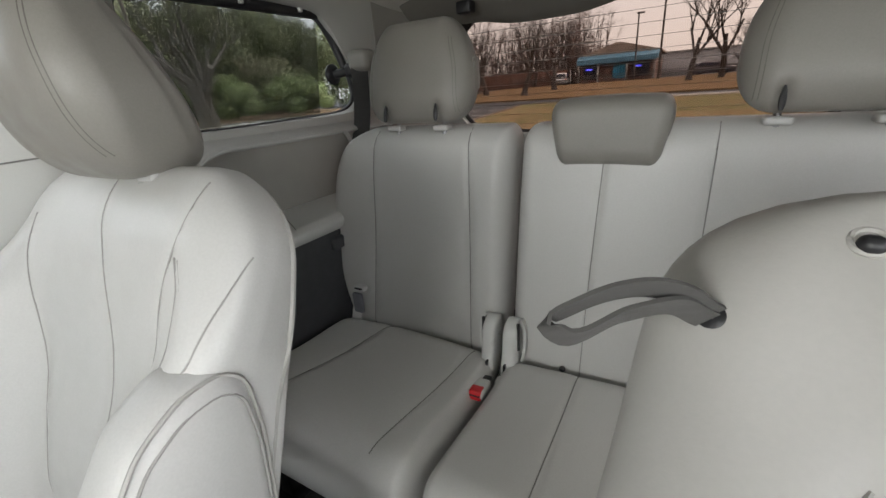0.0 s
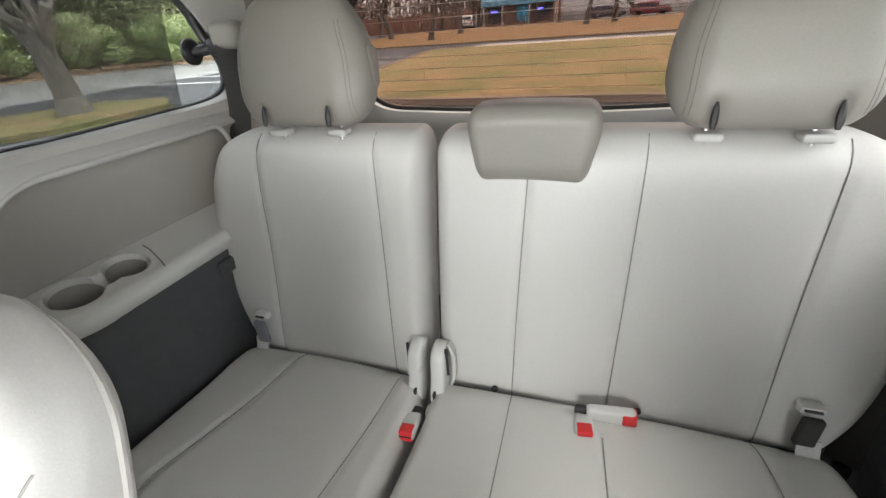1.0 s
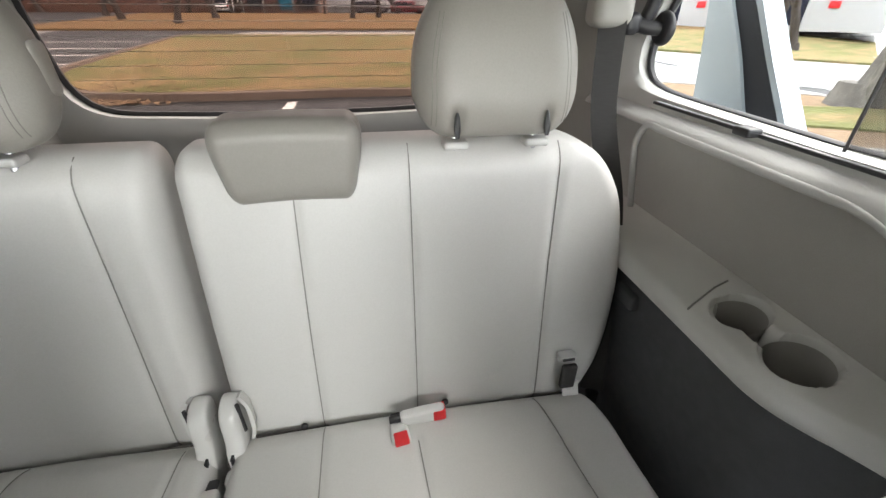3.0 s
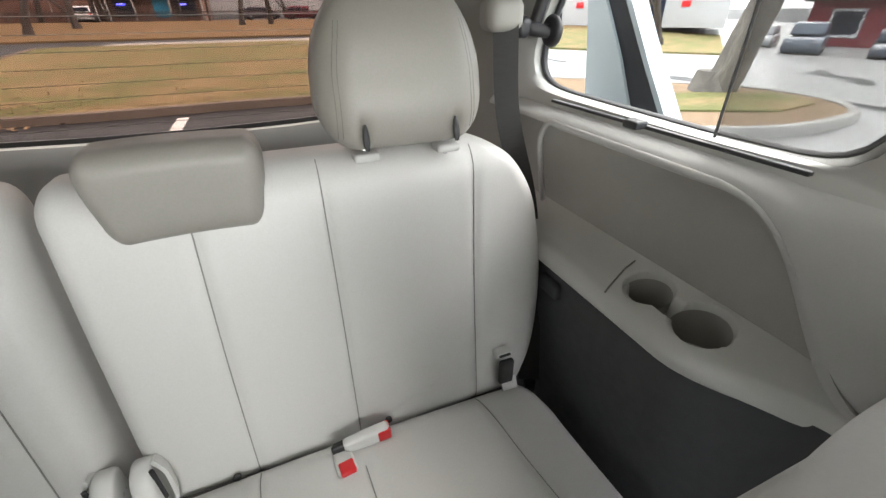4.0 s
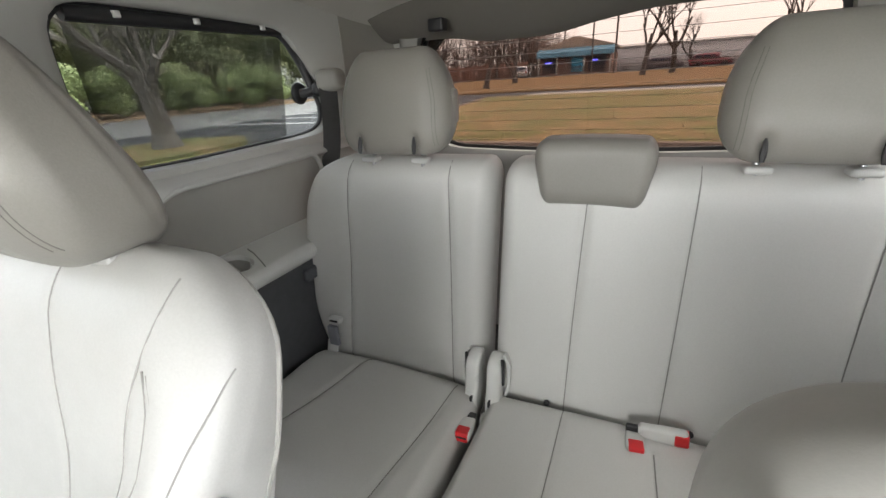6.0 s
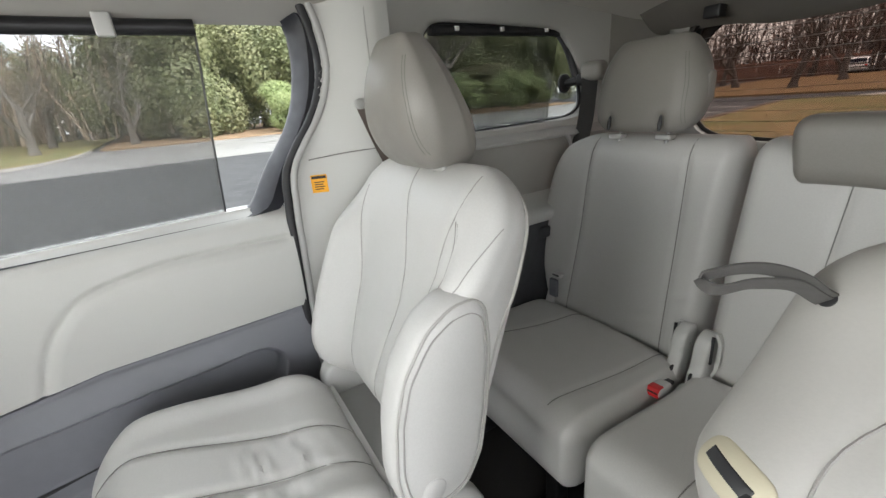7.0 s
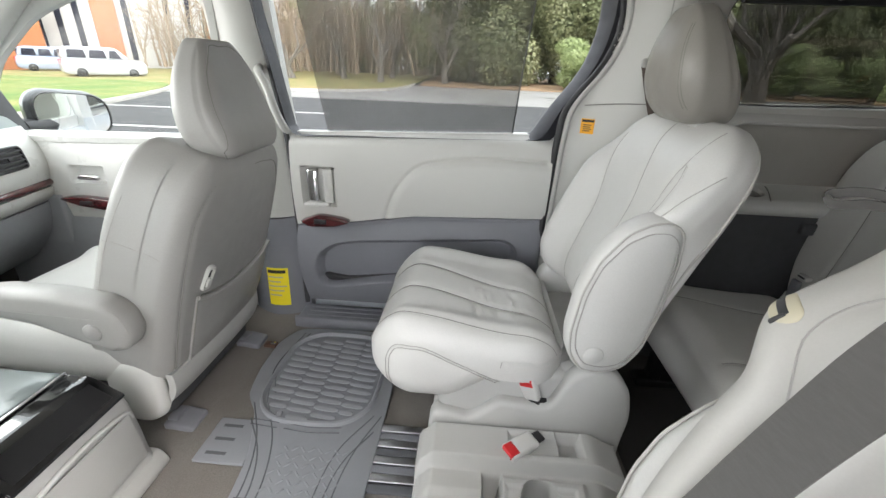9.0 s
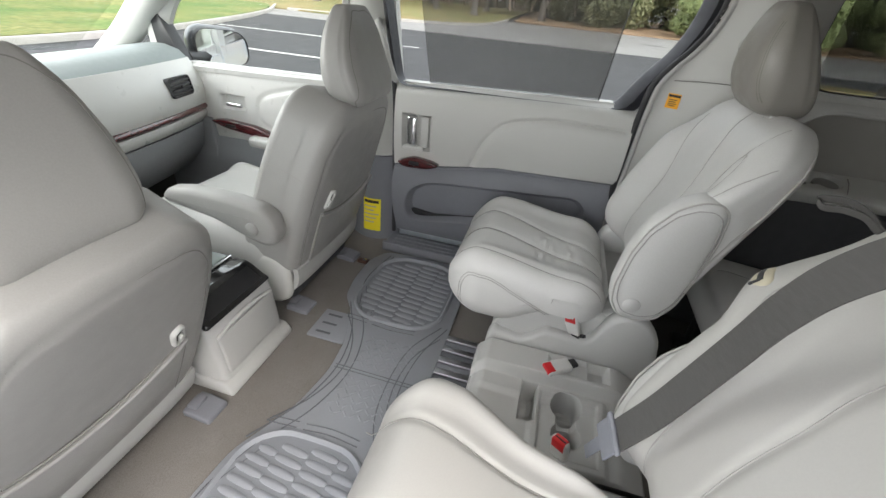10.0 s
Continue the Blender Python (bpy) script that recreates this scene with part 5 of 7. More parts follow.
        x *= 1 - np.where(x * inboard > 0, np.interp(yw, [-0.26, -0.17, -0.06, 0.07], waist), 0) / 0.25
        x *= 1 - np.where(x * inboard > 0, max(waist) * 1.1 * sst(-V[:, 2], -0.02, 0.07), 0)
        return np.stack([xc + x, yw, z + under], 1)

    if inboard > 0:
        cl = [[(0.208, 0.22), (0.205, 0.06), (0.198, -0.08), (0.178, -0.24)], [(0.112, 0.25), (0.082, 0.05), (0.048, -0.10), (0.012, -0.25)], [(0.002, 0.25), (-0.04, 0.05), (-0.085, -0.10), (-0.140, -0.25)]]
    else:
        cl = [[(-0.076, 0.25), (-0.080, 0.0), (-0.126, -0.25)], [(0.095, 0.25), (0.085, 0.0), (0.058, -0.25)]]
    cl = [smooth_line(ln, 40) for ln in cl]
    RC = (0.085, 0.115, 0.098)
    rnd = random.Random(int(abs(xc) * 1000))
    folds = [(rnd.uniform(-0.02, 0.17), rnd.uniform(0.02, 0.18), rnd.uniform(0.018, 0.040), rnd.uniform(0.0045, 0.008), rnd.choice((-1, 1)) * rnd.uniform(0.0025, 0.0055), rnd.uniform(-0.35, 0.35)) for _ in range(26 if inboard > 0 else 8)]
    welt = [[(-0.178, -0.062), (-0.182, -0.012), (-0.165, 0.022), (-0.120, 0.030), (-0.02, 0.006), (0.085, -0.022)], [(-0.186, -0.064), (-0.190, -0.010), (-0.170, 0.029), (-0.120, 0.037), (-0.02, 0.013), (0.085, -0.015)]]
    welt = [smooth_line(ln, 40) for ln in welt]

    def cshape(V, N):
        V = grooves(V, N, 2, 1, cl, 0.0060, 0.0085)
        V = grooves(V, N, 0, inboard, welt[:1], 0.004, 0.008)
        w = np.clip(N[:, 2], 0, 1)
        for a, b, dx, dy, q, sl in folds:
            V[:, 2] += w * q * np.exp(-((V[:, 0] - a) / dx) ** 2 - ((V[:, 1] - b - sl * (V[:, 0] - a)) / dy) ** 2)
        return cplace(V, N)

    part("cushion", rbox((CW, D, CH), RC, 0.0075, 7, cshape), gloss, s)
    stitched(s, on_cover(cl, (CW, D, CH), RC, 2, 1, 0.0042), lambda P: cplace(P), 0.0011)
    stitched(s, on_cover(welt, (CW, D, CH), RC, 0, inboard, 0.0012), lambda P: cplace(P), 0.0010, SEAM_LIGHT)
    # base and covers
    part("seat_base", box(xc - (0.215 if inboard > 0 else 0.10), xc + 0.215, -0.165, 0.262, 0.03, 0.300, 0.02), GREY_PLASTIC, s, "grey seat frame cover")
    xs = xc + inboard * 0.245
    cover = soften(loop_through([(-0.187, 0.03), (-0.186, 0.15), (-0.176, 0.186), (-0.13, 0.180), (-0.085, 0.166), (-0.055, 0.190), (-0.015, 0.232), (0.02, 0.224), (0.105, 0.222), (0.130, 0.285), (0.155, 0.328), (0.20, 0.347), (0.245, 0.335), (0.285, 0.285), (0.300, 0.21), (0.292, 0.12), (0.29, 0.03)], 110), 2)
    if inboard < 0:
        cover[:, 1] = np.minimum(cover[:, 1], 0.150)
    side = part("side_cover", prism(cover, 0, xs - inboard * 0.050, xs, 0.013), GREY_PLASTIC, s, "light grey plastic side cover")
    rear = soften(loop_through([(-0.180, 0.03), (-0.178, 0.19), (-0.09, 0.19), (-0.03, 0.262), (0.04, 0.288), (0.13, 0.295), (0.20, 0.340), (0.26, 0.31), (0.285, 0.20), (0.28, 0.03)], 90), 2)
    if inboard < 0:
        rear[:, 1] = np.minimum(rear[:, 1], 0.170)
    part("inner_cover", prism(rear, 0, xs - inboard * 0.085, xs - inboard * 0.045, 0.010), GREY_PLASTIC, s, "grey moulded wall behind the buckle pocket")
    if inboard > 0:
        part("buckle_well", box(min(xs - inboard * 0.043, xs - inboard * 0.016), max(xs - inboard * 0.043, xs - inboard * 0.016), 0.062, 0.108, 0.216, 0.2275, 0.003), BLACK, side, "dark buckle slot")
    part("recliner_cover", prism(soften(np.array(rrect(0.16, 0.12, 0.055, 6, 0.20, 0.335)), 2), 0, xc - inboard * 0.20, xc - inboard * 0.255, 0.012), PLASTIC, s)
    return s, place


p2, p2_place = captain("captains_chair", -0.402, 0.195, 21.8, True, "pale grey leather captain's chair with a folded-up armrest", 1, -0.345, LEATHER, 0.538, hollow=0.034)
arm = soften(loop_through([(0.112, 0.44), (0.122, 0.53), (0.145, 0.60), (0.19, 0.658), (0.235, 0.682), (0.275, 0.684), (0.298, 0.665), (0.302, 0.60), (0.292, 0.50), (0.272, 0.41), (0.24, 0.362), (0.195, 0.346), (0.145, 0.352), (0.118, 0.39)], 90), 2)
arm[:, 1] = 0.36 + (arm[:, 1] - 0.36) * 1.10


def folded_arm(owner, s, x0, x1, loop):
    """The armrest folded up beside a backrest, its outer face at x1."""
    ap = part("folded_armrest", prism(loop, 0, x0, x1, 0.022), LEATHER, owner, "folded-up padded leather armrest")
    ac = loop.mean(0)
    part("armrest_piping", tube([(x1 - s * 0.006, *(ac + (p - ac) * 0.955)) for p in loop], 0.0024, 6, closed=True), LEATHER_DIM, ap)
    part("armrest_piping", tube([(x1 - s * 0.001, *(ac + (p - ac) * 0.86)) for p in loop], 0.0016, 6, closed=True), SEAM_LIGHT, ap)
    if s > 0:
        part("pivot_cap", cyl((x1 - s * 0.012, 0.172, 0.400), (s, 0, 0), 0.023, 0.0145, 28, 0.003), LEATHER, ap, "round pivot cap")


folded_arm(p2, 1, -0.215, -0.138, arm)
part("post_guide", rbox((0.042, 0.034, 0.016), 0.006, 0.01, 3, None, (-0.360, 0.374, 0.866)), GREY_PLASTIC, p2, "pale plastic post guide")
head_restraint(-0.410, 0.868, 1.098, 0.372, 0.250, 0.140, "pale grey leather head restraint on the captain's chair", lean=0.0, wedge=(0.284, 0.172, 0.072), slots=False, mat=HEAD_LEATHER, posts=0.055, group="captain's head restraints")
buckle("belt_buckle", (-0.176, 0.068, 0.232), (0.06, -0.34, 0.90), 0, PLASTIC_SHINY, "pale belt buckle with red button on the seat base", (0.75, -0.50, 0.2), 0.044, 0.075)

# this chair's cover is darkened to carry the shade on it
d2, d2_place = captain("captains_chair", 0.4627, 0.191, 19.2, False, "pale grey leather captain's chair without its head restraint", -1, -0.325, LEATHER_DIM, 0.5464, (0.035, 0.050, 0.112, 0.150), (0.9265, 0.517), False, 0.548, (0.053, 0.087), 0.965, 0.0433)
folded_arm(d2, -1, 0.268, 0.200, np.stack([arm[:, 0] - 0.004, 0.318 + (arm[:, 1] - 0.36) * 0.88], 1))
hole = np.array([0.277, 0.316, 0.8735])
part("post_hole", rbox((0.009, 0.008, 0.008), 0.0038, 0.02, 3, None, tuple(hole + np.array([0, -0.002, 0.0005]))), BLACK, d2, "dark empty head restraint socket")
part("socket_rim", tube([tuple(hole + np.array([0.0060 * math.cos(a), 0.0045 * math.sin(a), 0.001 + 0.0035 * math.sin(a)])) for a in np.linspace(0, 2 * math.pi, 20, endpoint=False)], 0.0014, 6, closed=True), LEATHER_DIM, d2)
sl = np.array([0.2265, 0.2055, 0.7505])
_n3 = Vector((-0.33, -0.72, 0.60)).normalized()
_l3 = (Vector((0.85, -0.50, -0.06)) - _n3 * Vector((0.85, -0.50, -0.06)).dot(_n3)).normalized()
_w3 = _l3.cross(_n3)
mbz = Matrix.Translation(tuple(sl)) @ Matrix(((-_n3.x, _w3.x, _l3.x, 0), (-_n3.y, _w3.y, _l3.y, 0), (-_n3.z, _w3.z, _l3.z, 0), (0, 0, 0, 1))) @ Matrix.Scale(0.70, 4)


def hug(V, N=None):
    """Bend a flat fitting round the bolster."""
    return V + np.stack([6.5 * V[:, 2] ** 2 + 3.5 * V[:, 1] ** 2, 0 * V[:, 0], 0 * V[:, 0]], 1)


part("slot_bezel", turned(rbox((0.010, 0.044, 0.074), (0.004, 0.018, 0.018), 0.004, 4, hug), mbz), CREAM, d2, "cream plastic belt slot bezel")
part("belt_slot", turned(join(rbox((0.0115, 0.014, 0.050), 0.002, 0.006, 2, hug), rbox((0.0117, 0.024, 0.007), 0.002, 0.006, 2, hug, (0.0026, 0.010, 0.0235))), mbz), BLACK, d2, "dark empty belt slot")
pull = thing("pull_strap", (0.24, 0.36, 0.84), "dark webbing pull loop sticking out of the seat top", "strap")
part("loop", strap(smooth_line([(0.240, 0.308, 0.836), (0.2275, 0.293, 0.8465), (0.2195, 0.284, 0.856), (0.204, 0.270, 0.8635), (0.184, 0.254, 0.860), (0.1745, 0.246, 0.8535), (0.179, 0.248, 0.8485), (0.200, 0.266, 0.853), (0.217, 0.282, 0.852), (0.2265, 0.293, 0.843), (0.240, 0.308, 0.832)], 70), 0.0110, 0.0018, (0.40, -0.30, 0.85)), BELT, pull)
part("strap_slot", cyl((0.2325, 0.3000, 0.8395), (-0.50, -0.65, 0.57), 0.0072, 0.0060, 24, 0.0015), BLACK, d2, "dark strap opening")
d2belt = thing("front_seat_belt", (0.45, 0.15, 0.4), "dark grey seat belt buckled across the captain's chair", "seat belt")
part("webbing", strap(smooth_line([(0.312, 0.090, 0.440), (0.333, 0.117, 0.546), (0.343, 0.138, 0.634), (0.357, 0.152, 0.714), (0.377, 0.158, 0.787), (0.394, 0.170, 0.843), (0.410, 0.190, 0.885), (0.48, 0.235, 0.96), (0.60, 0.28, 1.06), (0.755, 0.30, 1.16)], 56), np.linspace(0.054, 0.040, 56), 0.0025, (0.80, 0.10, -0.36)), BELT, d2belt, "dark grey webbing")
_bz = Vector((0.020, 0.026, 0.106)).normalized()
_bx = Vector((0.80, 0.10, -0.36))
_bx = (_bx - _bz * _bx.dot(_bz)).normalized()
_by = _bz.cross(_bx)
TONGUE_AT = Matrix.Translation((0.307, 0.080, 0.424)) @ Matrix(((_bx.x, _by.x, _bz.x, 0), (_bx.y, _by.y, _bz.y, 0), (_bx.z, _by.z, _bz.z, 0), (0, 0, 0, 1)))
part("latch_tongue", turned(join(rbox((0.064, 0.006, 0.045), 0.003, 0.02, 2), rbox((0.024, 0.003, 0.06), 0.001, 0.02, 2, None, (0, 0, -0.045)), rbox((0.074, 0.010, 0.012), 0.005, 0.02, 2, None, (0, 0, 0.022))), TONGUE_AT), BLUE_GREY, d2belt, "dark latch tongue")
buckle("belt_buckle", (0.158, 0.062, 0.100), (-0.08, -0.12, 0.95), 0, PLASTIC_SHINY, "pale belt buckle with red button beside the captain's chair", (0.70, -0.60, 0.3), 0.046, 0.080)

# low console between the captain's chairs
cons = thing("center_console", (0.0, 0.03, 0.0), "low grey plastic console with cup holder and buckle", "console")
top = grid(np.linspace(-0.148, 0.190, 190), np.linspace(-0.205, 0.275, 240), lambda x, y: (x, y, 0.122))
f = top.reshape(-1, 3)
CX, CY = f[:, 0].copy(), f[:, 1].copy()
slab = lambda cx, cy, wx, wy, soft: sst(-np.maximum(np.abs(CX - cx) - wx, np.abs(CY - cy) - wy), -soft, 0.0)
f[:, 2] += 0.036 * sst(-CX, 0.040, 0.056) + 0.012 * sst(-CX, -0.022, 0.0) * sst(CY, -0.19, -0.16)
f[:, 2] -= 0.020 * sst(-CY, 0.165, 0.205) + 0.030 * sst(CY, 0.19, 0.27)
f[:, 2] += 0.010 * slab(0.078, 0.075, 0.100, 0.088, 0.016) * (CX > -0.03)
f[:, 2] -= 0.006 * slab(0.078, 0.075, 0.084, 0.070, 0.008) * (CX > -0.03)
deep = np.maximum(0.085 * sst(-np.hypot(CX - 0.012, CY - 0.072), -0.041, -0.036), 0.060 * sst(-np.hypot(CX - 0.098, CY - 0.074), -0.038, -0.032))
deep = np.maximum(deep, 0.030 * slab(0.055, 0.073, 0.030, 0.016, 0.010))
deep = np.maximum(deep, 0.070 * slab(0.022, -0.030, 0.052, 0.014, 0.010))
deep = np.maximum(deep, 0.034 * slab(-0.105, 0.150, 0.024, 0.020, 0.012))
deep = np.maximum(deep, 0.010 * slab(-0.100, 0.075, 0.022, 0.055, 0.014))
f[:, 2] -= deep
rim = np.maximum(np.abs(CX - 0.021) / 0.169, np.abs(CY - 0.035) / 0.240)
f[:, 2] -= 0.022 * sst(rim, 0.93, 1.0) ** 2
part("console_top", sheet(top, (0, 0, -0.004)), GREY_PLASTIC, cons, "moulded grey console top with cup holder")
part("console_body", join(box(-0.147, -0.138, -0.198, 0.272, 0.0, 0.134, 0.003), box(0.178, 0.188, -0.198, 0.272, 0.0, 0.094, 0.003), box(-0.140, 0.180, -0.203, -0.193, 0.0, 0.090, 0.003), box(-0.140, 0.180, 0.262, 0.272, 0.0, 0.070, 0.003)), GREY_PLASTIC, cons)
part("slot_insert", box(-0.118, -0.092, 0.145, 0.166, 0.124, 0.131, 0.003), BLACK, cons, "dark slot insert")
buckle("belt_buckle", (-0.112, 0.070, 0.170), (0.48, -0.70, -0.04), 0, PLASTIC_SHINY, "pale belt buckle with red button lying on the low console", (0.1, 0.0, 1.0), 0.046, 0.082)


# ---- front seats ----
def front_seat(xc, dy, dz, label, armrest, lean, rest):
    """A front seat seen from behind: padded shell, back panel, map pocket and base. rest: its head restraint's centre, underside, top and front."""
    s = thing("bucket_seat", (xc, -1.0 + dy, 0.0), label, "seat", group="front seats")
    W, T, H = 0.515, 0.20, 0.63
    RB = (0.052, 0.040, 0.075)
    inb = 1 if xc < 0 else -1
    c, k = math.cos(radians(lean)), math.sin(radians(lean))
    WIDE = smooth_line(list(zip([0, 0.2, 0.45, 0.65, 0.80, 0.90, 0.96, 1.0], [0.93, 0.98, 1.0, 0.985, 0.925, 0.84, 0.75, 0.64])), 60).T

    def place(V, N=None):
        v = V[:, 2] / H + 0.5
        wide = np.interp(v, *WIDE)
        u = V[:, 0] / W
        thick = V[:, 1] * (1.0 - 0.25 * v) - 0.030 * sst(np.abs(u), 0.20, 0.45) * (V[:, 1] < -0.02) - 0.010 * (V[:, 1] > 0) * (2 * u) ** 4
        h = V[:, 2] + H / 2
        return np.stack([xc + V[:, 0] * wide, -0.964 + dy + k * h + c * thick, 0.185 + dz + c * h - k * thick], 1)

    edge = smooth_line([(-0.212, -0.31), (-0.216, -0.10), (-0.216, 0.10), (-0.212, 0.20), (-0.185, 0.256), (-0.12, 0.272), (0.0, 0.276), (0.12, 0.272), (0.185, 0.256), (0.212, 0.20), (0.216, 0.10), (0.216, -0.10), (0.212, -0.31)], 140)

    def shape(V, N):
        V = grooves(V, N, 1, 1, [edge], 0.0040, 0.0050)
        V[:, 1] += 0.004 * np.clip(N[:, 1], 0, 1) * np.sin(V[:, 0] * 9 + 1.0) * np.sin(V[:, 2] * 8)
        return place(V, N)

    part("backrest", rbox((W, T, H), RB, 0.008, 6, shape), SHADED_FRONT_LEATHER, s)
    stitched(s, on_cover([edge], (W, T, H), RB, 1, 1, 0.0032), lambda P: place(P), 0.0013)
    for sx in (-1, 1):
        side = [[(-0.075, 0.085), (-0.03, 0.092), (0.02, 0.094), (0.058, 0.090)], [(-0.060, -0.28), (-0.062, -0.1), (-0.060, 0.08), (-0.05, 0.20)]]
        stitched(s, on_cover([smooth_line(q, 40) for q in side], (W, T, H), RB, 0, sx, 0.0006), lambda P: place(P), 0.0012, SEAM_LIGHT)
    # map pocket with its sagging upper edge
    A0, A1 = inb * 0.165, -inb * 0.222
    hem = lambda q: -0.042 - 0.040 * math.sin(math.pi * q) ** 0.8
    pocket = grid(np.linspace(0, 1, 44), np.linspace(0, 1, 26), lambda q, v: (A0 + (A1 - A0) * q, T / 2 + 0.002 + 0.016 * math.sin(math.pi * (0.06 + 0.80 * v)) * math.sin(math.pi * min(1, max(0, 0.004 + q * 0.95))) ** 0.45, -0.268 + v * (hem(q) + 0.268)))
    shp = pocket.shape
    pocket = place(pocket.reshape(-1, 3)).reshape(shp)
    part("map_pocket", sheet(pocket, (0, -0.008, 0.002)), SHADED_FRONT_LEATHER, s, "leatherette map pocket")
    part("pocket_hem", tube(pocket[:, -1, :] + np.array([0, 0.001, -0.004]), 0.0052, 8), SHADED_FRONT_LEATHER, s, "stitched pocket hem")
    part("pocket_gap", tube(pocket[2:-2, -1, :] + np.array([0, -0.004, 0.0045]), 0.0030, 6), SEAM, s, "dark gap behind the pocket hem")
    part("pocket_seam", tube(pocket[0, :, :] + np.array([0, 0.0012, 0]), 0.0014, 5), SEAM, s)
    # bag hook: a bezel ring round a dark opening with the hook inside
    spot = place(np.array([(inb * 0.134, T / 2, 0.000)]))[0]
    at = Matrix.Translation(tuple(spot + np.array([0, 0.002, 0.0]))) @ pose(0, 0, 0, -lean, inb * -14, 0)
    oval = lambda w, h, d: [(p[0], d, p[1]) for p in rrect(w, h, min(w, h) * 0.36, 5)]
    hk = part("bag_hook", turned(loft([oval(0.034, 0.070, -0.004), oval(0.034, 0.070, 0.004), oval(0.029, 0.064, 0.0075), oval(0.021, 0.053, 0.007), oval(0.018, 0.050, 0.000)], cap=False), at), PLASTIC, s, "pale plastic bag hook bezel")
    part("hook_recess", turned(loft([oval(0.020, 0.052, -0.002), oval(0.020, 0.052, 0.0015)]), at), BLACK, hk, "dark recess inside the hook")
    part("hook_tongue", turned(rbox((0.0125, 0.010, 0.028), 0.004, 0.01, 3, None, (inb * 0.0025, 0.0065, -0.010)), at), PLASTIC, hk, "small folding hook")
    valance = place(np.array([(a, T / 2 + 0.004 + 0.010 * math.sin(math.pi * q) + 0.006 * q, -0.262 - 0.098 * q) for a in np.linspace(-0.238, 0.238, 24) for q in np.linspace(0, 1, 8)])).reshape(24, 8, 3)
    part("back_valance", sheet(valance, (0, -0.020, 0)), GREY_PLASTIC, s, "grey lower back edge")
    # cushion, base and recliner cover
    part("cushion", rbox((0.50, 0.52, 0.17), (0.07, 0.08, 0.07), 0.02, 5, lambda V, N: V + np.stack([0 * V[:, 0], 0 * V[:, 0], 0.02 * sst(np.abs(V[:, 0]), 0.14, 0.22) * (V[:, 2] > 0) + 0.03 * sst(-V[:, 1], 0.0, 0.25)], 1), (xc, -1.19 + dy, 0.232 + dz)), LEATHER, s)
    part("seat_base", box(xc - 0.21, xc + 0.21, -1.36 + dy, -0.90 + dy, 0.03, 0.20, 0.03), CHARCOAL, s, "dark frame under the seat")
    part("recliner_cover", prism(soften(np.array(rrect(0.150, 0.200, 0.070, 9, -0.958 + dy, 0.145)), 1), 0, xc + inb * 0.205, xc + inb * 0.250, 0.020), PLASTIC, s, "pale recliner cover")
    for sx in (-1, 1):
        part("floor_foot", rbox((0.075, 0.085, 0.022), 0.006, 0.03, 2, lambda V, N: V - np.stack([0 * V[:, 0], 0 * V[:, 0], 0.18 * np.clip(V[:, 1] + 0.01, 0, 1)], 1), (xc + sx * 0.19, -0.893, 0.012)), BLUE_GREY, s, "grey seat rail end cover")
        part("foot_clip", rbox((0.045, 0.030, 0.012), 0.004, 0.03, 2, None, (xc + sx * 0.19, -0.916, 0.026)), BLUE_GREY, s)
    if armrest:
        xa = xc + 0.285
        ar = soften(loop_through([(-1.262 + dy, 0.418), (-1.245 + dy, 0.446), (-1.16 + dy, 0.462), (-1.02 + dy, 0.462), (-0.90 + dy, 0.448), (-0.862 + dy, 0.418), (-0.850 + dy, 0.370), (-0.868 + dy, 0.325), (-0.905 + dy, 0.315), (-0.97 + dy, 0.335), (-1.08 + dy, 0.378), (-1.20 + dy, 0.396), (-1.25 + dy, 0.402)], 90), 2)
        ar[:, 1] += 0.016
        ap = part("armrest", prism(ar, 0, xa - 0.038, xa + 0.030, 0.018), SHADED_FRONT_LEATHER, s, "leatherette folding armrest")
        part("pivot_cap", cyl((xa + 0.022, -0.935 + dy, 0.390), (1, 0, 0), 0.022, 0.0125, 26, 0.003), SHADED_FRONT_LEATHER, ap)
        part("armrest_seam", tube([(xa + 0.0235, *(ar.mean(0) + (p - ar.mean(0)) * np.array([0.975, 0.86]))) for p in ar], 0.0013, 5, closed=True), SEAM_LIGHT, ap)
    head_restraint(*rest[:3], rest[3] + 0.085, 0.280, 0.125, "pale grey leather head restraint on a front seat", lean=0.0, wedge=(rest[3], 0.150, 0.074), slots=False, mat=SHADED_FRONT_LEATHER, posts=0.06, group="front head restraints", crisp=True)
    return s


front_seat(-0.415, -0.008, 0.0, "pale grey leather front passenger seat with map pocket and armrest", True, 21, (-0.415, 0.750, 1.004, -0.790))
front_seat(0.448, -0.078, -0.070, "pale grey leather driver seat seen from behind with map pocket", False, 26, (0.450, 0.668, 0.952, -0.893))

# console between the front seats
fc = thing("front_console", (0.08, -1.0, 0.0), "grey front console with a gloss black rear tray", "console")
X0, X1 = -0.088, 0.188
shell = soften(loop_through([(-1.32, 0.0), (-1.32, 0.275), (-1.02, 0.275), (-0.965, 0.272), (-0.905, 0.232), (-0.893, 0.215), (-0.882, 0.12), (-0.878, 0.05), (-0.862, 0.03), (-0.862, 0.0)], 120), 2)
part("console_body", prism(shell, 0, X0, X1, 0.018), GREY_PLASTIC, fc)
tray = part("rear_tray", prism(soften(loop_through([(-1.020, 0.270), (-1.020, 0.284), (-0.972, 0.284), (-0.955, 0.278), (-0.898, 0.238), (-0.896, 0.228), (-0.915, 0.220), (-0.975, 0.250)], 60), 1), 0, X0 + 0.006, X1 - 0.006, 0.006), PIANO, fc, "gloss black rear tray")
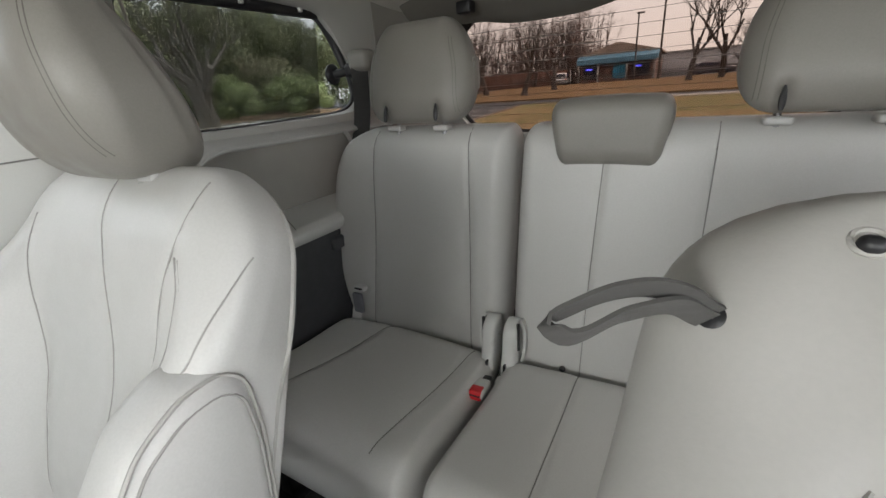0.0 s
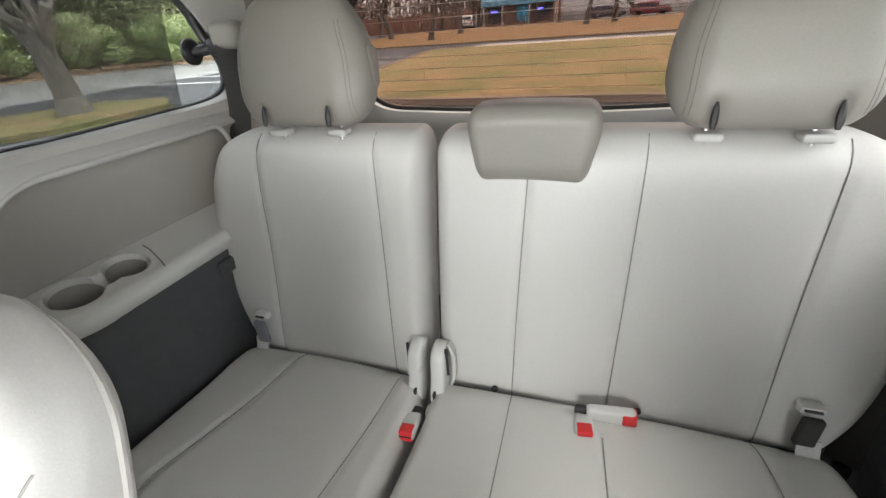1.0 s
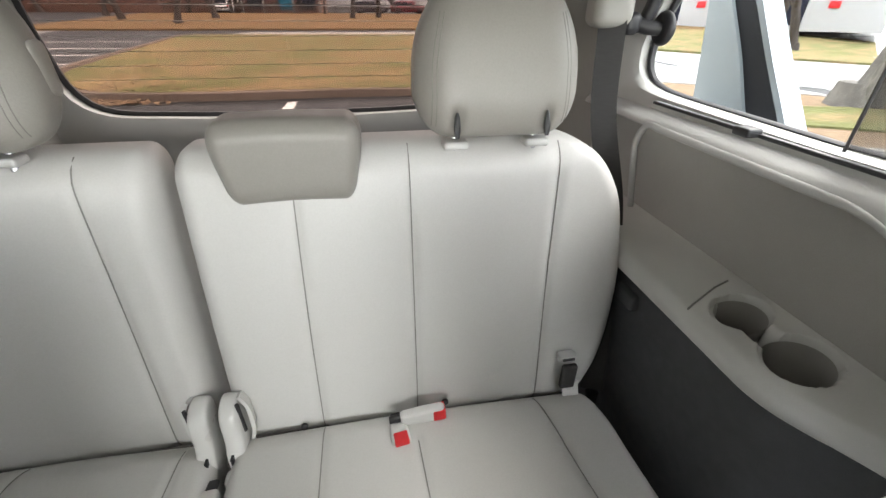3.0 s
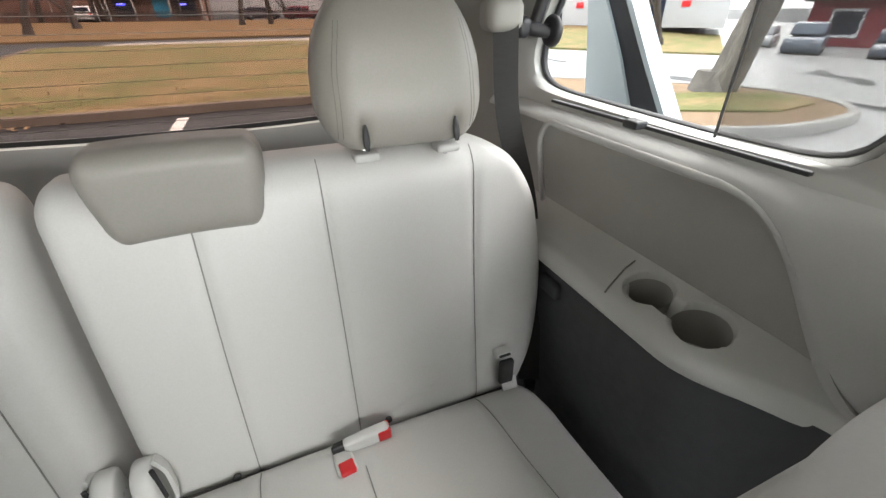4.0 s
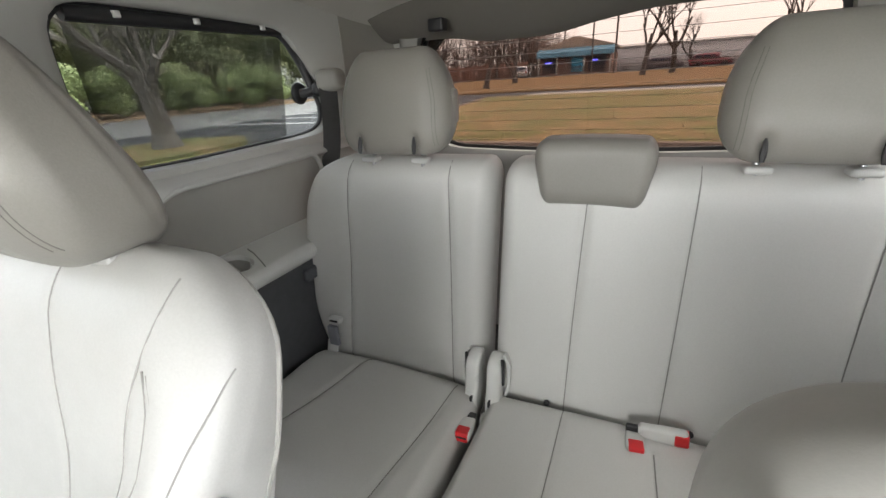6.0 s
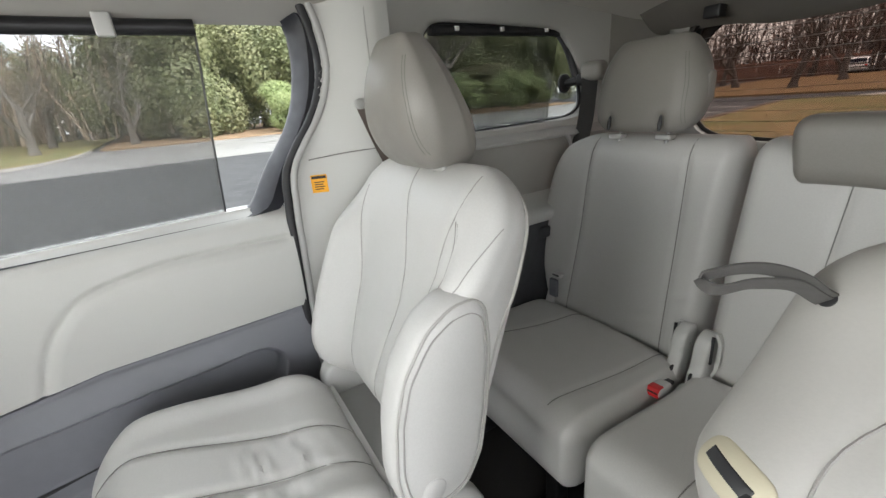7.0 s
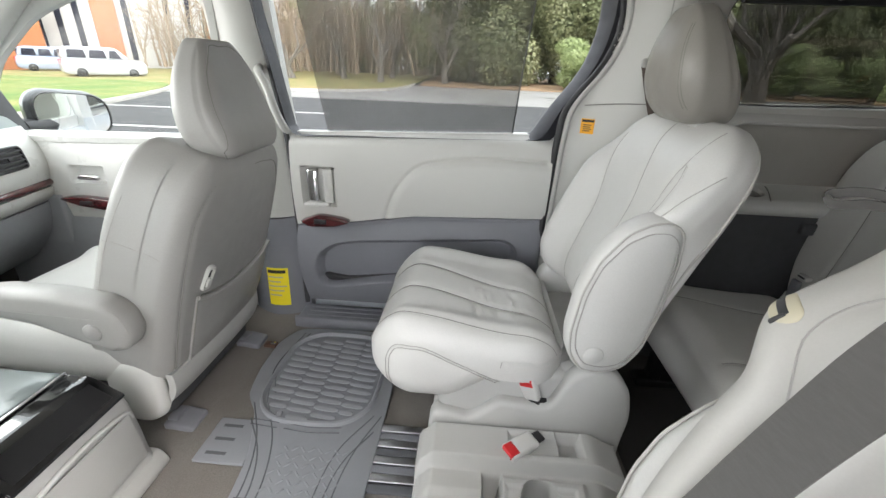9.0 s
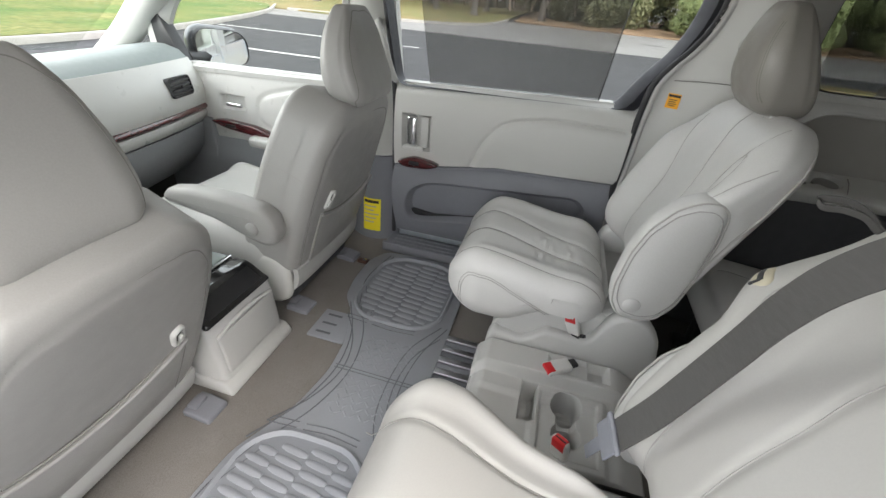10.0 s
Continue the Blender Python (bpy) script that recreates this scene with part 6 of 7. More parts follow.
part("tray_opening", prism([(-0.952, 0.2785), (-0.905, 0.2455), (-0.909, 0.241), (-0.955, 0.274)], 0, X0 + 0.028, X1 - 0.028, 0.002), BLACK, tray, "dark open tray slot")
part("tray_lip", prism([(-0.903, 0.246), (-0.894, 0.240), (-0.894, 0.233), (-0.903, 0.238)], 0, X0 + 0.010, X1 - 0.010, 0.002), PIANO, tray)
GLOSS_LID = material("glossy_grey_lid", (0.22, 0.25, 0.25), 0.16, spec=0.6, coat=0.5, blotch=0.1, blotch_scale=12)
part("tray_lid", rbox((0.255, 0.27, 0.014), 0.006, 0.03, 3, None, (0.05, -1.165, 0.281)), GLOSS_LID, fc, "glossy grey-green lid")
part("lid_rim", box(X0 + 0.008, X1 - 0.008, -1.028, -1.021, 0.272, 0.289, 0.002), CHROME, fc, "bright trim line")
part("grip_rail", tube(smooth_line([(X0 + 0.012, -0.895, 0.165), (X0 + 0.022, -0.888, 0.192), (X0 + 0.06, -0.884, 0.205), (X1 - 0.06, -0.884, 0.205), (X1 - 0.02, -0.888, 0.192)], 24), 0.0055, 8), PLASTIC_SHINY, fc, "pale moulded grip")
part("rear_panel", prism(soften(loop_through([(-0.892, 0.060), (-0.894, 0.190), (-0.884, 0.196), (-0.873, 0.12), (-0.870, 0.060)], 40), 1), 0, X0 + 0.022, X1 - 0.022, 0.006), GREY_PLASTIC, fc, "grey lower rear panel")
part("foot_trim", prism(soften(loop_through([(-1.0, 0.0), (-1.0, 0.045), (-0.872, 0.045), (-0.852, 0.020), (-0.850, 0.0)], 40), 1), 0, X0 - 0.012, X1 + 0.012, 0.008), GREY_PLASTIC, fc, "flared console foot")

# ---- floor mat and seat rails ----
mat = thing("floor_mat", (-0.05, -0.55, 0.0), "grey ribbed rubber floor mat lying across the second row", "floor mat")
outline = soften(loop_through([(-0.70, -0.60), (-0.69, -0.74), (-0.60, -0.785), (-0.45, -0.785), (-0.33, -0.765), (-0.27, -0.71), (-0.12, -0.655), (0.02, -0.64), (0.16, -0.66), (0.26, -0.70), (0.34, -0.74), (0.50, -0.75), (0.66, -0.74), (0.70, -0.60), (0.69, -0.42), (0.66, -0.34), (0.40, -0.325), (0.10, -0.325), (-0.10, -0.325), (-0.40, -0.325), (-0.66, -0.335), (-0.70, -0.42)], 160), 2)
part("mat_sheet", prism(outline, 2, 0.006, 0.016, 0.003), MAT_RUBBER, mat)
for mx in (-0.45, 0.46):
    well = soften(np.array([(mx + a, -0.545 + b) for a, b in rrect(0.43, 0.355, 0.125, 8)]), 1)
    c0 = well.mean(0)
    rim = part("well_rim", loft([[(*(c0 + (p - c0) * q), z) for p in well] for q, z in ((1.03, 0.015), (1.012, 0.026), (0.985, 0.028), (0.945, 0.0165))], cap=False), MAT_RUBBER, mat, "raised oval rim")
    part("well_floor", loft([[(*(c0 + (p - c0) * q), z) for p in well] for q, z in ((0.955, 0.0150), (0.955, 0.0168))]), MAT_WELL, mat, "slightly darker well floor")
    for i in range(13):
        for j in range(4):
            x = mx - 0.180 + 0.030 * i + (0.010 if j % 2 else -0.002)
            half = 0.158 * math.sqrt(max(0.0, 1 - (max(0, abs(x - mx) - 0.075) / 0.125) ** 2.4)) if abs(x - mx) < 0.198 else 0
            lo, hi = max(-half, -0.158 + 0.079 * j + 0.002), min(half, -0.158 + 0.079 * (j + 1) - 0.001)
            if hi - lo < 0.014:
                continue
            y = np.linspace(lo, hi, 10)
            rib = [(x + 0.008 * ((q + 0.158) % 0.079) / 0.079, -0.545 + q, 0.0170) for q in y]
            part("tread_rib", tube(rib, 0.0105 * np.clip(np.minimum(np.arange(10), 9 - np.arange(10)) / 1.2, 0.55, 1), 8, flat=((0, 0, 1), 0.50)), MAT_RUBBER, mat)
curves = []
for o, w in ((0.0, 0.30), (0.020, 0.24), (0.044, 0.30)):
    curves.append([(-w, -0.728 + o), (-w * 0.55, -0.655 + o), (0.0, -0.622 + o), (w * 0.55, -0.655 + o), (w, -0.728 + o)])
    curves.append([(-w * 0.95, -0.336 - o * 0.5), (-w * 0.5, -0.385 - o), (0.0, -0.402 - o), (w * 0.5, -0.385 - o), (w * 0.95, -0.336 - o * 0.5)])
for sgn in (-1, 1):
    for o in (0.0, 0.018):
        curves.append([(sgn * (0.222 + o), -0.70), (sgn * (0.215 + o), -0.62)])
        curves.append([(sgn * (0.215 + o), -0.60), (sgn * (0.208 + o), -0.53), (sgn * (0.215 + o), -0.44)])
        curves.append([(sgn * (0.30 + o), -0.690 + o), (sgn * 0.45, -0.735 + o * 0.6), (sgn * 0.66, -0.71 + o)])
curves += [[(-0.006, -0.63), (-0.006, -0.34)], [(0.006, -0.63), (0.006, -0.34)]]
for cv in curves:
    part("mat_channel", tube([(p[0], p[1], 0.0156) for p in smooth_line(cv, 20)], 0.0022, 5), MAT_GROOVE, mat, "dark moulded channel")
for sgn in (-1, 1):
    for i in range(6):
        for j in range(8):
            a = 0.032 + 0.024 * i
            b = -0.575 + 0.023 * j + (0.011 if i % 2 else 0)
            m = Matrix.Translation((sgn * a, b, 0.0165)) @ pose(0, 0, 0, 0, 0, 45 if (i + j) % 2 else -45)
            part("grip_bar", turned(rbox((0.019, 0.005, 0.004), 0.0018, 0.05, 1), m), MAT_RUBBER, mat)
tab = part("mat_tab", box(-0.237, -0.093, -0.792, -0.655, 0.006, 0.0145, 0.003), MAT_RUBBER, mat, "ribbed mat tab")
for i in range(3):
    part("tab_slot", box(-0.215 + 0.045 * i, -0.205 + 0.045 * i, -0.770, -0.715, 0.013, 0.0152, 0.0008), MAT_GROOVE, tab, "dark slot")
clip = thing("mat_clip", (-0.585, -0.81, 0.0), "small brown retaining clip in the carpet", "clip")
part("clip_body", rbox((0.030, 0.045, 0.012), 0.004, 0.02, 2, None, (-0.585, -0.812, 0.010)), material("brown_plastic", (0.09, 0.045, 0.03), 0.4, blotch=0.2, blotch_scale=50), clip)
part("clip_eye", rbox((0.014, 0.018, 0.006), 0.002, 0.02, 2, None, (-0.585, -0.802, 0.016)), CHROME, clip)
rails = thing("seat_rail", (-0.2, -0.25, 0.0), "ribbed metal seat rails let into the floor", "seat rail")
for k, m_ in enumerate((STEEL, BLUE_GREY, STEEL, MAT_GROOVE, STEEL, BLUE_GREY, STEEL, MAT_GROOVE)):
    x = -0.250 + 0.026 * k
    part("rail_strip", box(x - 0.0118, x + 0.0118, -0.330, -0.196, 0.0, 0.011 + 0.003 * (k % 2 == 0), 0.003), m_, rails)


# belt of the passenger-side captain's chair, hanging at the pillar
p2belt = thing("front_seat_belt", (-0.70, 0.40, 0.9), "brown-grey seat belt hanging from the pillar behind the captain's chair", "seat belt", group="second row belts")
part("webbing", strap(smooth_line([(-0.720, 0.370, 1.00), (-0.712, 0.395, 0.92), (-0.704, 0.430, 0.82), (-0.694, 0.452, 0.70)], 20), 0.040, 0.0025, (0.15, 1, 0.3)), material("taupe_webbing", (0.13, 0.105, 0.09), 0.8, grain=0.3, grain_scale=1000, blotch=0.1, blotch_scale=20), p2belt, "taupe webbing")
part("belt_loop", rbox((0.014, 0.042, 0.026), (0.005, 0.012, 0.010), 0.01, 3, None, (-0.722, 0.372, 0.995)), GREY_PLASTIC, p2belt, "pale belt guide loop")

# ---- outdoors ----
G = -0.50
ASPHALT = material("wet_asphalt", (0.036, 0.037, 0.039), 0.62, spec=0.22, grain=0.35, grain_scale=60, blotch=0.5, blotch_scale=0.25, bump=0.5, bump_scale=50, tint=(0.022, 0.023, 0.026), detail=6)
LIGHT_ASPHALT = material("pale_asphalt", (0.27, 0.265, 0.26), 0.36, grain=0.3, grain_scale=40, blotch=0.5, blotch_scale=0.3, bump=0.4, bump_scale=40, tint=(0.13, 0.125, 0.12), detail=6)
LAWN = material("winter_lawn", (0.185, 0.185, 0.075), 0.95, grain=0.75, grain_scale=9, blotch=0.95, blotch_scale=1.3, span=(0.42, 0.58), stretch=(0.55, 1, 1), bump=1.0, bump_scale=30, tint=(0.36, 0.245, 0.13), detail=8, spec=0.1)
BROWN_LAWN = material("brown_lawn", (0.24, 0.145, 0.075), 0.95, grain=0.5, grain_scale=6, blotch=0.7, blotch_scale=0.3, bump=0.8, bump_scale=20, tint=(0.17, 0.13, 0.06), detail=8, spec=0.1)
GREEN_GRASS = material("green_grass", (0.12, 0.185, 0.060), 0.95, grain=0.75, grain_scale=5, blotch=0.9, blotch_scale=0.45, span=(0.40, 0.62), bump=0.8, bump_scale=30, tint=(0.26, 0.24, 0.10), detail=8, spec=0.1)
OLIVE_GRASS = material("olive_grass", (0.20, 0.20, 0.085), 0.95, grain=0.6, grain_scale=10, blotch=0.9, blotch_scale=0.5, span=(0.42, 0.6), bump=0.8, bump_scale=30, tint=(0.30, 0.23, 0.12), detail=8, spec=0.1)
MULCH = material("leaf_mulch", (0.24, 0.16, 0.10), 0.95, grain=0.6, grain_scale=22, blotch=0.6, blotch_scale=6, bump=1.0, bump_scale=40, tint=(0.40, 0.30, 0.20), detail=8, spec=0.1)
KERB = material("brown_stained_kerb", (0.22, 0.17, 0.135), 0.85, grain=0.4, grain_scale=60, blotch=0.6, blotch_scale=3, bump=0.5, bump_scale=60, tint=(0.12, 0.085, 0.065))
CONCRETE = material("pale_concrete", (0.42, 0.40, 0.37), 0.85, grain=0.3, grain_scale=60, blotch=0.4, blotch_scale=2, bump=0.4, bump_scale=60)
LINE = material("road_paint", (0.75, 0.75, 0.73), 0.6, grain=0.3, grain_scale=50, blotch=0.3, blotch_scale=4, tint=(0.45, 0.45, 0.44))
BARK = material("grey_bark", (0.13, 0.115, 0.10), 0.9, grain=0.7, grain_scale=26, blotch=0.9, blotch_scale=5, span=(0.4, 0.6), bump=1.0, bump_scale=30, tint=(0.24, 0.22, 0.19), stretch=(1, 1, 0.25))
BARK_DARK = material("dark_bark", (0.075, 0.06, 0.052), 0.9, grain=0.4, grain_scale=20, blotch=0.4, blotch_scale=3, bump=0.8, bump_scale=30, stretch=(1, 1, 0.25))
LEAF = material("evergreen_leaves", (0.17, 0.20, 0.095), 0.6, grain=0.3, grain_scale=1.6, blotch=0.9, blotch_scale=0.4, tint=(0.24, 0.24, 0.12))
LEAF_PALE = material("pale_shrub_leaves", (0.30, 0.36, 0.15), 0.6, grain=0.5, grain_scale=3, blotch=0.6, blotch_scale=0.7, tint=(0.12, 0.18, 0.05))


def terrain(x, y):
    rise = 0.030 * max(0.0, min(y, 62) - 34)
    far = math.hypot(x, y)
    left = 0.022 * max(0.0, -x - 30) * (1 if y < 25 else max(0, 1 - (y - 25) / 20))
    right = 0.045 * max(0.0, min(x, 46) - 10) * max(0.0, 1 - max(0.0, y - 22) / 15)
    return G + rise + min(left, 1.2) - right


axis_pts = np.concatenate([-np.geomspace(1500, 90, 10), np.linspace(-80, 80, 81), np.geomspace(90, 1500, 10)])
solo("ground", sheet(grid(axis_pts, axis_pts, lambda x, y: (x, y, terrain(x, y))), (0, 0, -0.3)), ASPHALT, "wet grey asphalt of the parking lot", "ground", "structure")


def raised(name, pts, lift, mat, label, category, n=40):
    """A patch of ground that follows the terrain, a hand's breadth above it."""
    P = soften(loop_through(pts, 140), 2)
    c = P.mean(0)
    rings = []
    for q in np.linspace(1, 0.02, 24):
        rings.append([(*(c + (p - c) * q), terrain(*(c + (p - c) * q)) + lift + (0.012 * noise.noise(Vector((p[0] * q, p[1] * q, 0)) * 0.8) if q < 0.98 else 0)) for p in P])
    low = [(p[0], p[1], terrain(*p) - 0.2) for p in P]
    return solo(name, loft([low] + rings), mat, label, category, "structure")


def kerb(name, pts, z, mat, label, w=0.16, h=0.15):
    """A kerb stone run along a line."""
    P = [(p[0], p[1], terrain(p[0], p[1]) + z) for p in smooth_line(pts, 90)]
    T = np.gradient(np.array(P), axis=0)
    T /= np.linalg.norm(T, axis=1, keepdims=True)
    loops = []
    for p, t in zip(P, T):
        n = np.array([-t[1], t[0], 0])
        loops.append([np.array(p) + n * a + np.array([0, 0, b]) for a, b in ((-w / 2, -0.1), (-w / 2, h * 0.75), (-w / 2 + 0.03, h), (w / 2 - 0.02, h), (w / 2, h * 0.9), (w / 2, -0.1))])
    return solo(name, loft(loops), mat, label, "kerb", "structure")


# behind the van
LAWN_PTS = [(-4.6, 9.35), (0, 9.3), (3.8, 9.3), (4.7, 9.6), (5.6, 11.0), (7.2, 15), (9.6, 22), (11.6, 29.0), (11.0, 29.6), (4, 29.5), (-9.8, 29.7), (-10.0, 29.2), (-9.2, 24.5), (-8.2, 18.2), (-7.2, 12.9), (-6.7, 11.8), (-5.6, 10.2)]
raised("lawn", LAWN_PTS, 0.12, LAWN, "tired yellow-green lawn strewn with brown leaves", "lawn")
kerb("kerb_1", [(11.7, 29.2), (9.7, 22), (7.3, 15), (5.7, 10.9), (4.8, 9.5), (3.8, 9.2), (0, 9.2), (-3.8, 9.2), (-4.8, 9.4), (-5.8, 10.2), (-6.9, 11.7), (-7.4, 12.9), (-8.4, 18.2), (-9.4, 24.5), (-10.2, 29.4)], 0.0, KERB, "brown-stained kerb along the lawn")
raised("pavement", [(-8, 30.5), (40, 30.5), (40, 34), (-8, 34)], 0.02, CONCRETE, "pale wet footpath beyond the lawn", "pavement")
raised("lawn_far", [(-24, 36), (45, 36), (45, 60), (-24, 60)], 0.12, BROWN_LAWN, "brown leaf-covered verge under bare trees", "lawn")
for k, (x0, x1, y) in enumerate(((-22, -8.6, 15.6), (-22, -9.3, 18.5), (-22, -9.8, 21.5), (-24, -10.6, 25.5))):
    solo("lane_line", sheet(grid(np.linspace(x0, x1, 6), np.linspace(y - 0.12, y + 0.12, 2), lambda x, yy: (x, yy, G + 0.006)), (0, 0, -0.004)), LINE, "white painted lane line", "road marking", "structure", "lane lines")
solo("stall_line", sheet(grid(np.linspace(-1.28, -1.10, 3), np.linspace(7.6, 8.75, 4), lambda x, y: (x, y, G + 0.006)), (0, 0, -0.004)), LINE, "worn white stall marking by the kerb", "road marking", "structure", "lane lines")
rng = random.Random(5)
lv, lf = [], []
for _ in range(240):
    x, y = rng.gauss(-4.5, 0.45), 9.05 + rng.gauss(-0.12, 0.14)
    s_, a_ = rng.uniform(0.03, 0.07), rng.uniform(0, 6.3)
    n0 = len(lv)
    lv += [(x + s_ * math.cos(a_ + q), y + s_ * math.sin(a_ + q), G + rng.uniform(0.01, 0.07)) for q in (0, 1.5, 3.1, 4.6)]
    lf.append((n0, n0 + 1, n0 + 2, n0 + 3))
for _ in range(4500):
    y = 9.5 + 19.5 * rng.random() ** 1.5
    x = rng.uniform(-5 - 0.2 * (y - 9.5), 4.4 + 0.35 * (y - 9.5))
    s_, a_ = rng.uniform(0.018, 0.045), rng.uniform(0, 6.3)
    n0 = len(lv)
    lv += [(x + s_ * math.cos(a_ + q), y + s_ * math.sin(a_ + q), G + 0.130 + rng.uniform(0.0, 0.03)) for q in (0, 1.5, 3.1, 4.6)]
    lf.append((n0, n0 + 1, n0 + 2, n0 + 3))
solo("fallen_leaves", (lv, lf), MULCH, "scattered dry leaves on lawn and gutter", "leaves", "stuff")


def branch_tree(seed, height, trunk_r, spread=0.9, depth=5, lean=(0, 0), first=0.28):
    """Trunk and limbs of a bare tree, as two skins."""
    r = random.Random(seed)
    trunk, limbs = [], []

    def grow(p, d, length, rad, level):
        n = 5
        pts, q, dd = [p], Vector(p), Vector(d)
        for i in range(n):
            dd = (dd + Vector((r.gauss(0, 0.09), r.gauss(0, 0.09), r.gauss(0.03, 0.05)))).normalized()
            q = q + dd * length / n
            pts.append(tuple(q))
        rr = np.linspace(rad, rad * (0.62 if level < depth else 0.25), n + 1)
        (trunk if level == 0 else limbs).append(tube(pts, rr, 8 if level == 0 else (6 if level < 3 else 4)))
        if level >= depth:
            return
        for _ in range(r.choice((2, 3, 3)) if level else r.choice((3, 4))):
            i = r.randint(2, n)
            side = Vector((r.gauss(0, 1), r.gauss(0, 1), 0)).normalized()
            nd = (dd * r.uniform(0.5, 0.9) + side * r.uniform(0.4, 0.8) * spread + Vector((0, 0, 0.15))).normalized()
            grow(pts[i], nd, length * r.uniform(0.62, 0.85), rr[i] * r.uniform(0.55, 0.75), level + 1)

    grow((0, 0, -0.2), Vector((lean[0], lean[1], 1)).normalized(), height * first, trunk_r, 0)
    flare = tube([(0, 0, -0.3), (0, 0, 0.0), (0, 0, 0.5)], [trunk_r * 1.6, trunk_r * 1.35, trunk_r * 0.98], 8)
    return join(*trunk, flare), join(*limbs)


def bare_tree(at, seed, height, trunk_r, label, bark=BARK_DARK, **kw):
    t = thing("bare_tree", (0, 0, 0), label, "tree", group="bare trees")
    a, b = branch_tree(seed, height, trunk_r, **kw)
    part("trunk", a, bark, t)
    part("limbs", b, bark, t)
    t.location = (at[0], at[1], terrain(*at[:2]))
    return t


t1 = bare_tree((-14.4, 41.5), 3, 10, 0.32, "spreading bare tree on the far verge", depth=6)
t2 = bare_tree((-0.6, 50.0), 8, 15, 0.28, "tall slim bare tree on the far verge", spread=0.6, depth=5)
for (x, y, rz, src) in ((-13.6, 49, 70, t1), (2.1, 51, 200, t2), (-21, 47, 150, t1), (-26, 55, 20, t2), (-19.5, 60, 250, t2), (13, 54, 90, t2), (20, 58, 10, t1), (-31, 50, 300, t1), (-17, 66, 33, t2), (5.5, 75, 120, t1), (27, 50, 280, t2), (-36, 62, 110, t2)):
    copy_thing(src, pose(x, y, terrain(x, y), 0, 0, rz))

# brown winter woods behind the board fence
def thicket(seed, count, x0, x1, y0, y1, base=0.3, slant=0.5, twigs=9, tall=(6, 12)):
    """Many bare saplings as one tangle."""
    rw = random.Random(seed)
    stems = []
    for _ in range(count):
        x, y = rw.uniform(x0, x1), rw.uniform(y0, y1)
        h, r0, lx, ly = rw.uniform(*tall), rw.uniform(0.04, 0.15), rw.gauss(0, slant), rw.gauss(0.2, slant)
        at = lambda q: (x + lx * q * (0.4 + 0.6 * q), y + ly * q * (0.4 + 0.6 * q) + 0.25 * math.sin(4 * q + x), base + (h - base) * q)
        stems.append(tube([at(q) for q in (0, 0.3, 0.6, 1.0)], [r0, r0 * 0.8, r0 * 0.5, 0.015], 4))
        for _k in range(twigs):
            p = at(rw.uniform(0.15, 0.97))
            dx, dy, dz = rw.gauss(0, 1.3), rw.gauss(0, 1.1), rw.uniform(-0.2, 1.9)
            stems.append(tube([p, (p[0] + dx * 0.55, p[1] + dy * 0.5, p[2] + dz * 0.75), (p[0] + dx, p[1] + dy, p[2] + dz)], [r0 * 0.36, r0 * 0.2, 0.009], 3))
    return join(*stems)


STEMS = material("red_brown_stems", (0.11, 0.068, 0.052), 0.95, blotch=0.6, blotch_scale=0.3, tint=(0.15, 0.11, 0.09))
solo("winter_woods", thicket(77, 520, -64, -14.5, 66, 92, 0.3, 1.1, 20, (5, 13)), STEMS, "thicket of bare red-brown saplings behind the lot", "woods", "stuff")
solo("winter_thicket", thicket(78, 260, -62, -41, -36, 1, 0.3, 1.3, 22, (4, 12)), material("tan_stems", (0.25, 0.19, 0.14), 0.95, blotch=0.6, blotch_scale=0.3, tint=(0.34, 0.29, 0.23)), "thicket of bare tan saplings past the grass verge", "woods", "stuff")

# roadside shop beyond the verge
SHOP_WALL = material("brown_brick_wall", (0.23, 0.13, 0.10), 0.9, grain=0.3, grain_scale=8, blotch=0.3, blotch_scale=0.6)
BLUE_AWNING = material("blue_awning", (0.10, 0.24, 0.34), 0.6, blotch=0.3, blotch_scale=1.0)
ROOF_TAN = material("tan_shingles", (0.30, 0.23, 0.18), 0.9, grain=0.3, grain_scale=6, blotch=0.3, blotch_scale=0.5)
DARK_GLASS = material("dark_shop_glass", (0.015, 0.016, 0.03), 0.35, spec=0.2, blotch=0.3, blotch_scale=0.8)
NEON = bpy.data.materials.new("blue_neon")
NEON.use_nodes = True
NEON.node_tree.nodes["Principled BSDF"].inputs["Emission Color"].default_value = (0.05, 0.06, 1.0, 1)
NEON.node_tree.nodes["Principled BSDF"].inputs["Emission Strength"].default_value = 3.0
CYAN = material("cyan_poster", (0.02, 0.30, 0.50), 0.5, blotch=0.2, blotch_scale=2)
WHITE_WALL = material("white_metal_siding", (0.50, 0.49, 0.49), 0.6, grain=0.1, grain_scale=3, blotch=0.2, blotch_scale=0.15)
shop = thing("shop_building", (-9.7, 66, 0.5), "low brown shop with a blue awning and tan gabled roof", "building")
part("wall", box(-14.6, -4.9, 66, 78, 0.2, 3.1, 0.05), SHOP_WALL, shop)
part("awning", prism([(64.6, 2.75), (64.6, 3.35), (66.1, 3.9), (66.1, 2.9)], 0, -14.9, -4.6, 0.03), BLUE_AWNING, shop, "blue sloping awning")
part("roof", prism([(-15.0, 3.85), (-10.1, 5.3), (-9.4, 5.3), (-4.4, 3.95), (-4.4, 3.7), (-15.0, 3.7)], 1, 66.1, 78, 0.03), ROOF_TAN, shop, "tan gabled roof")
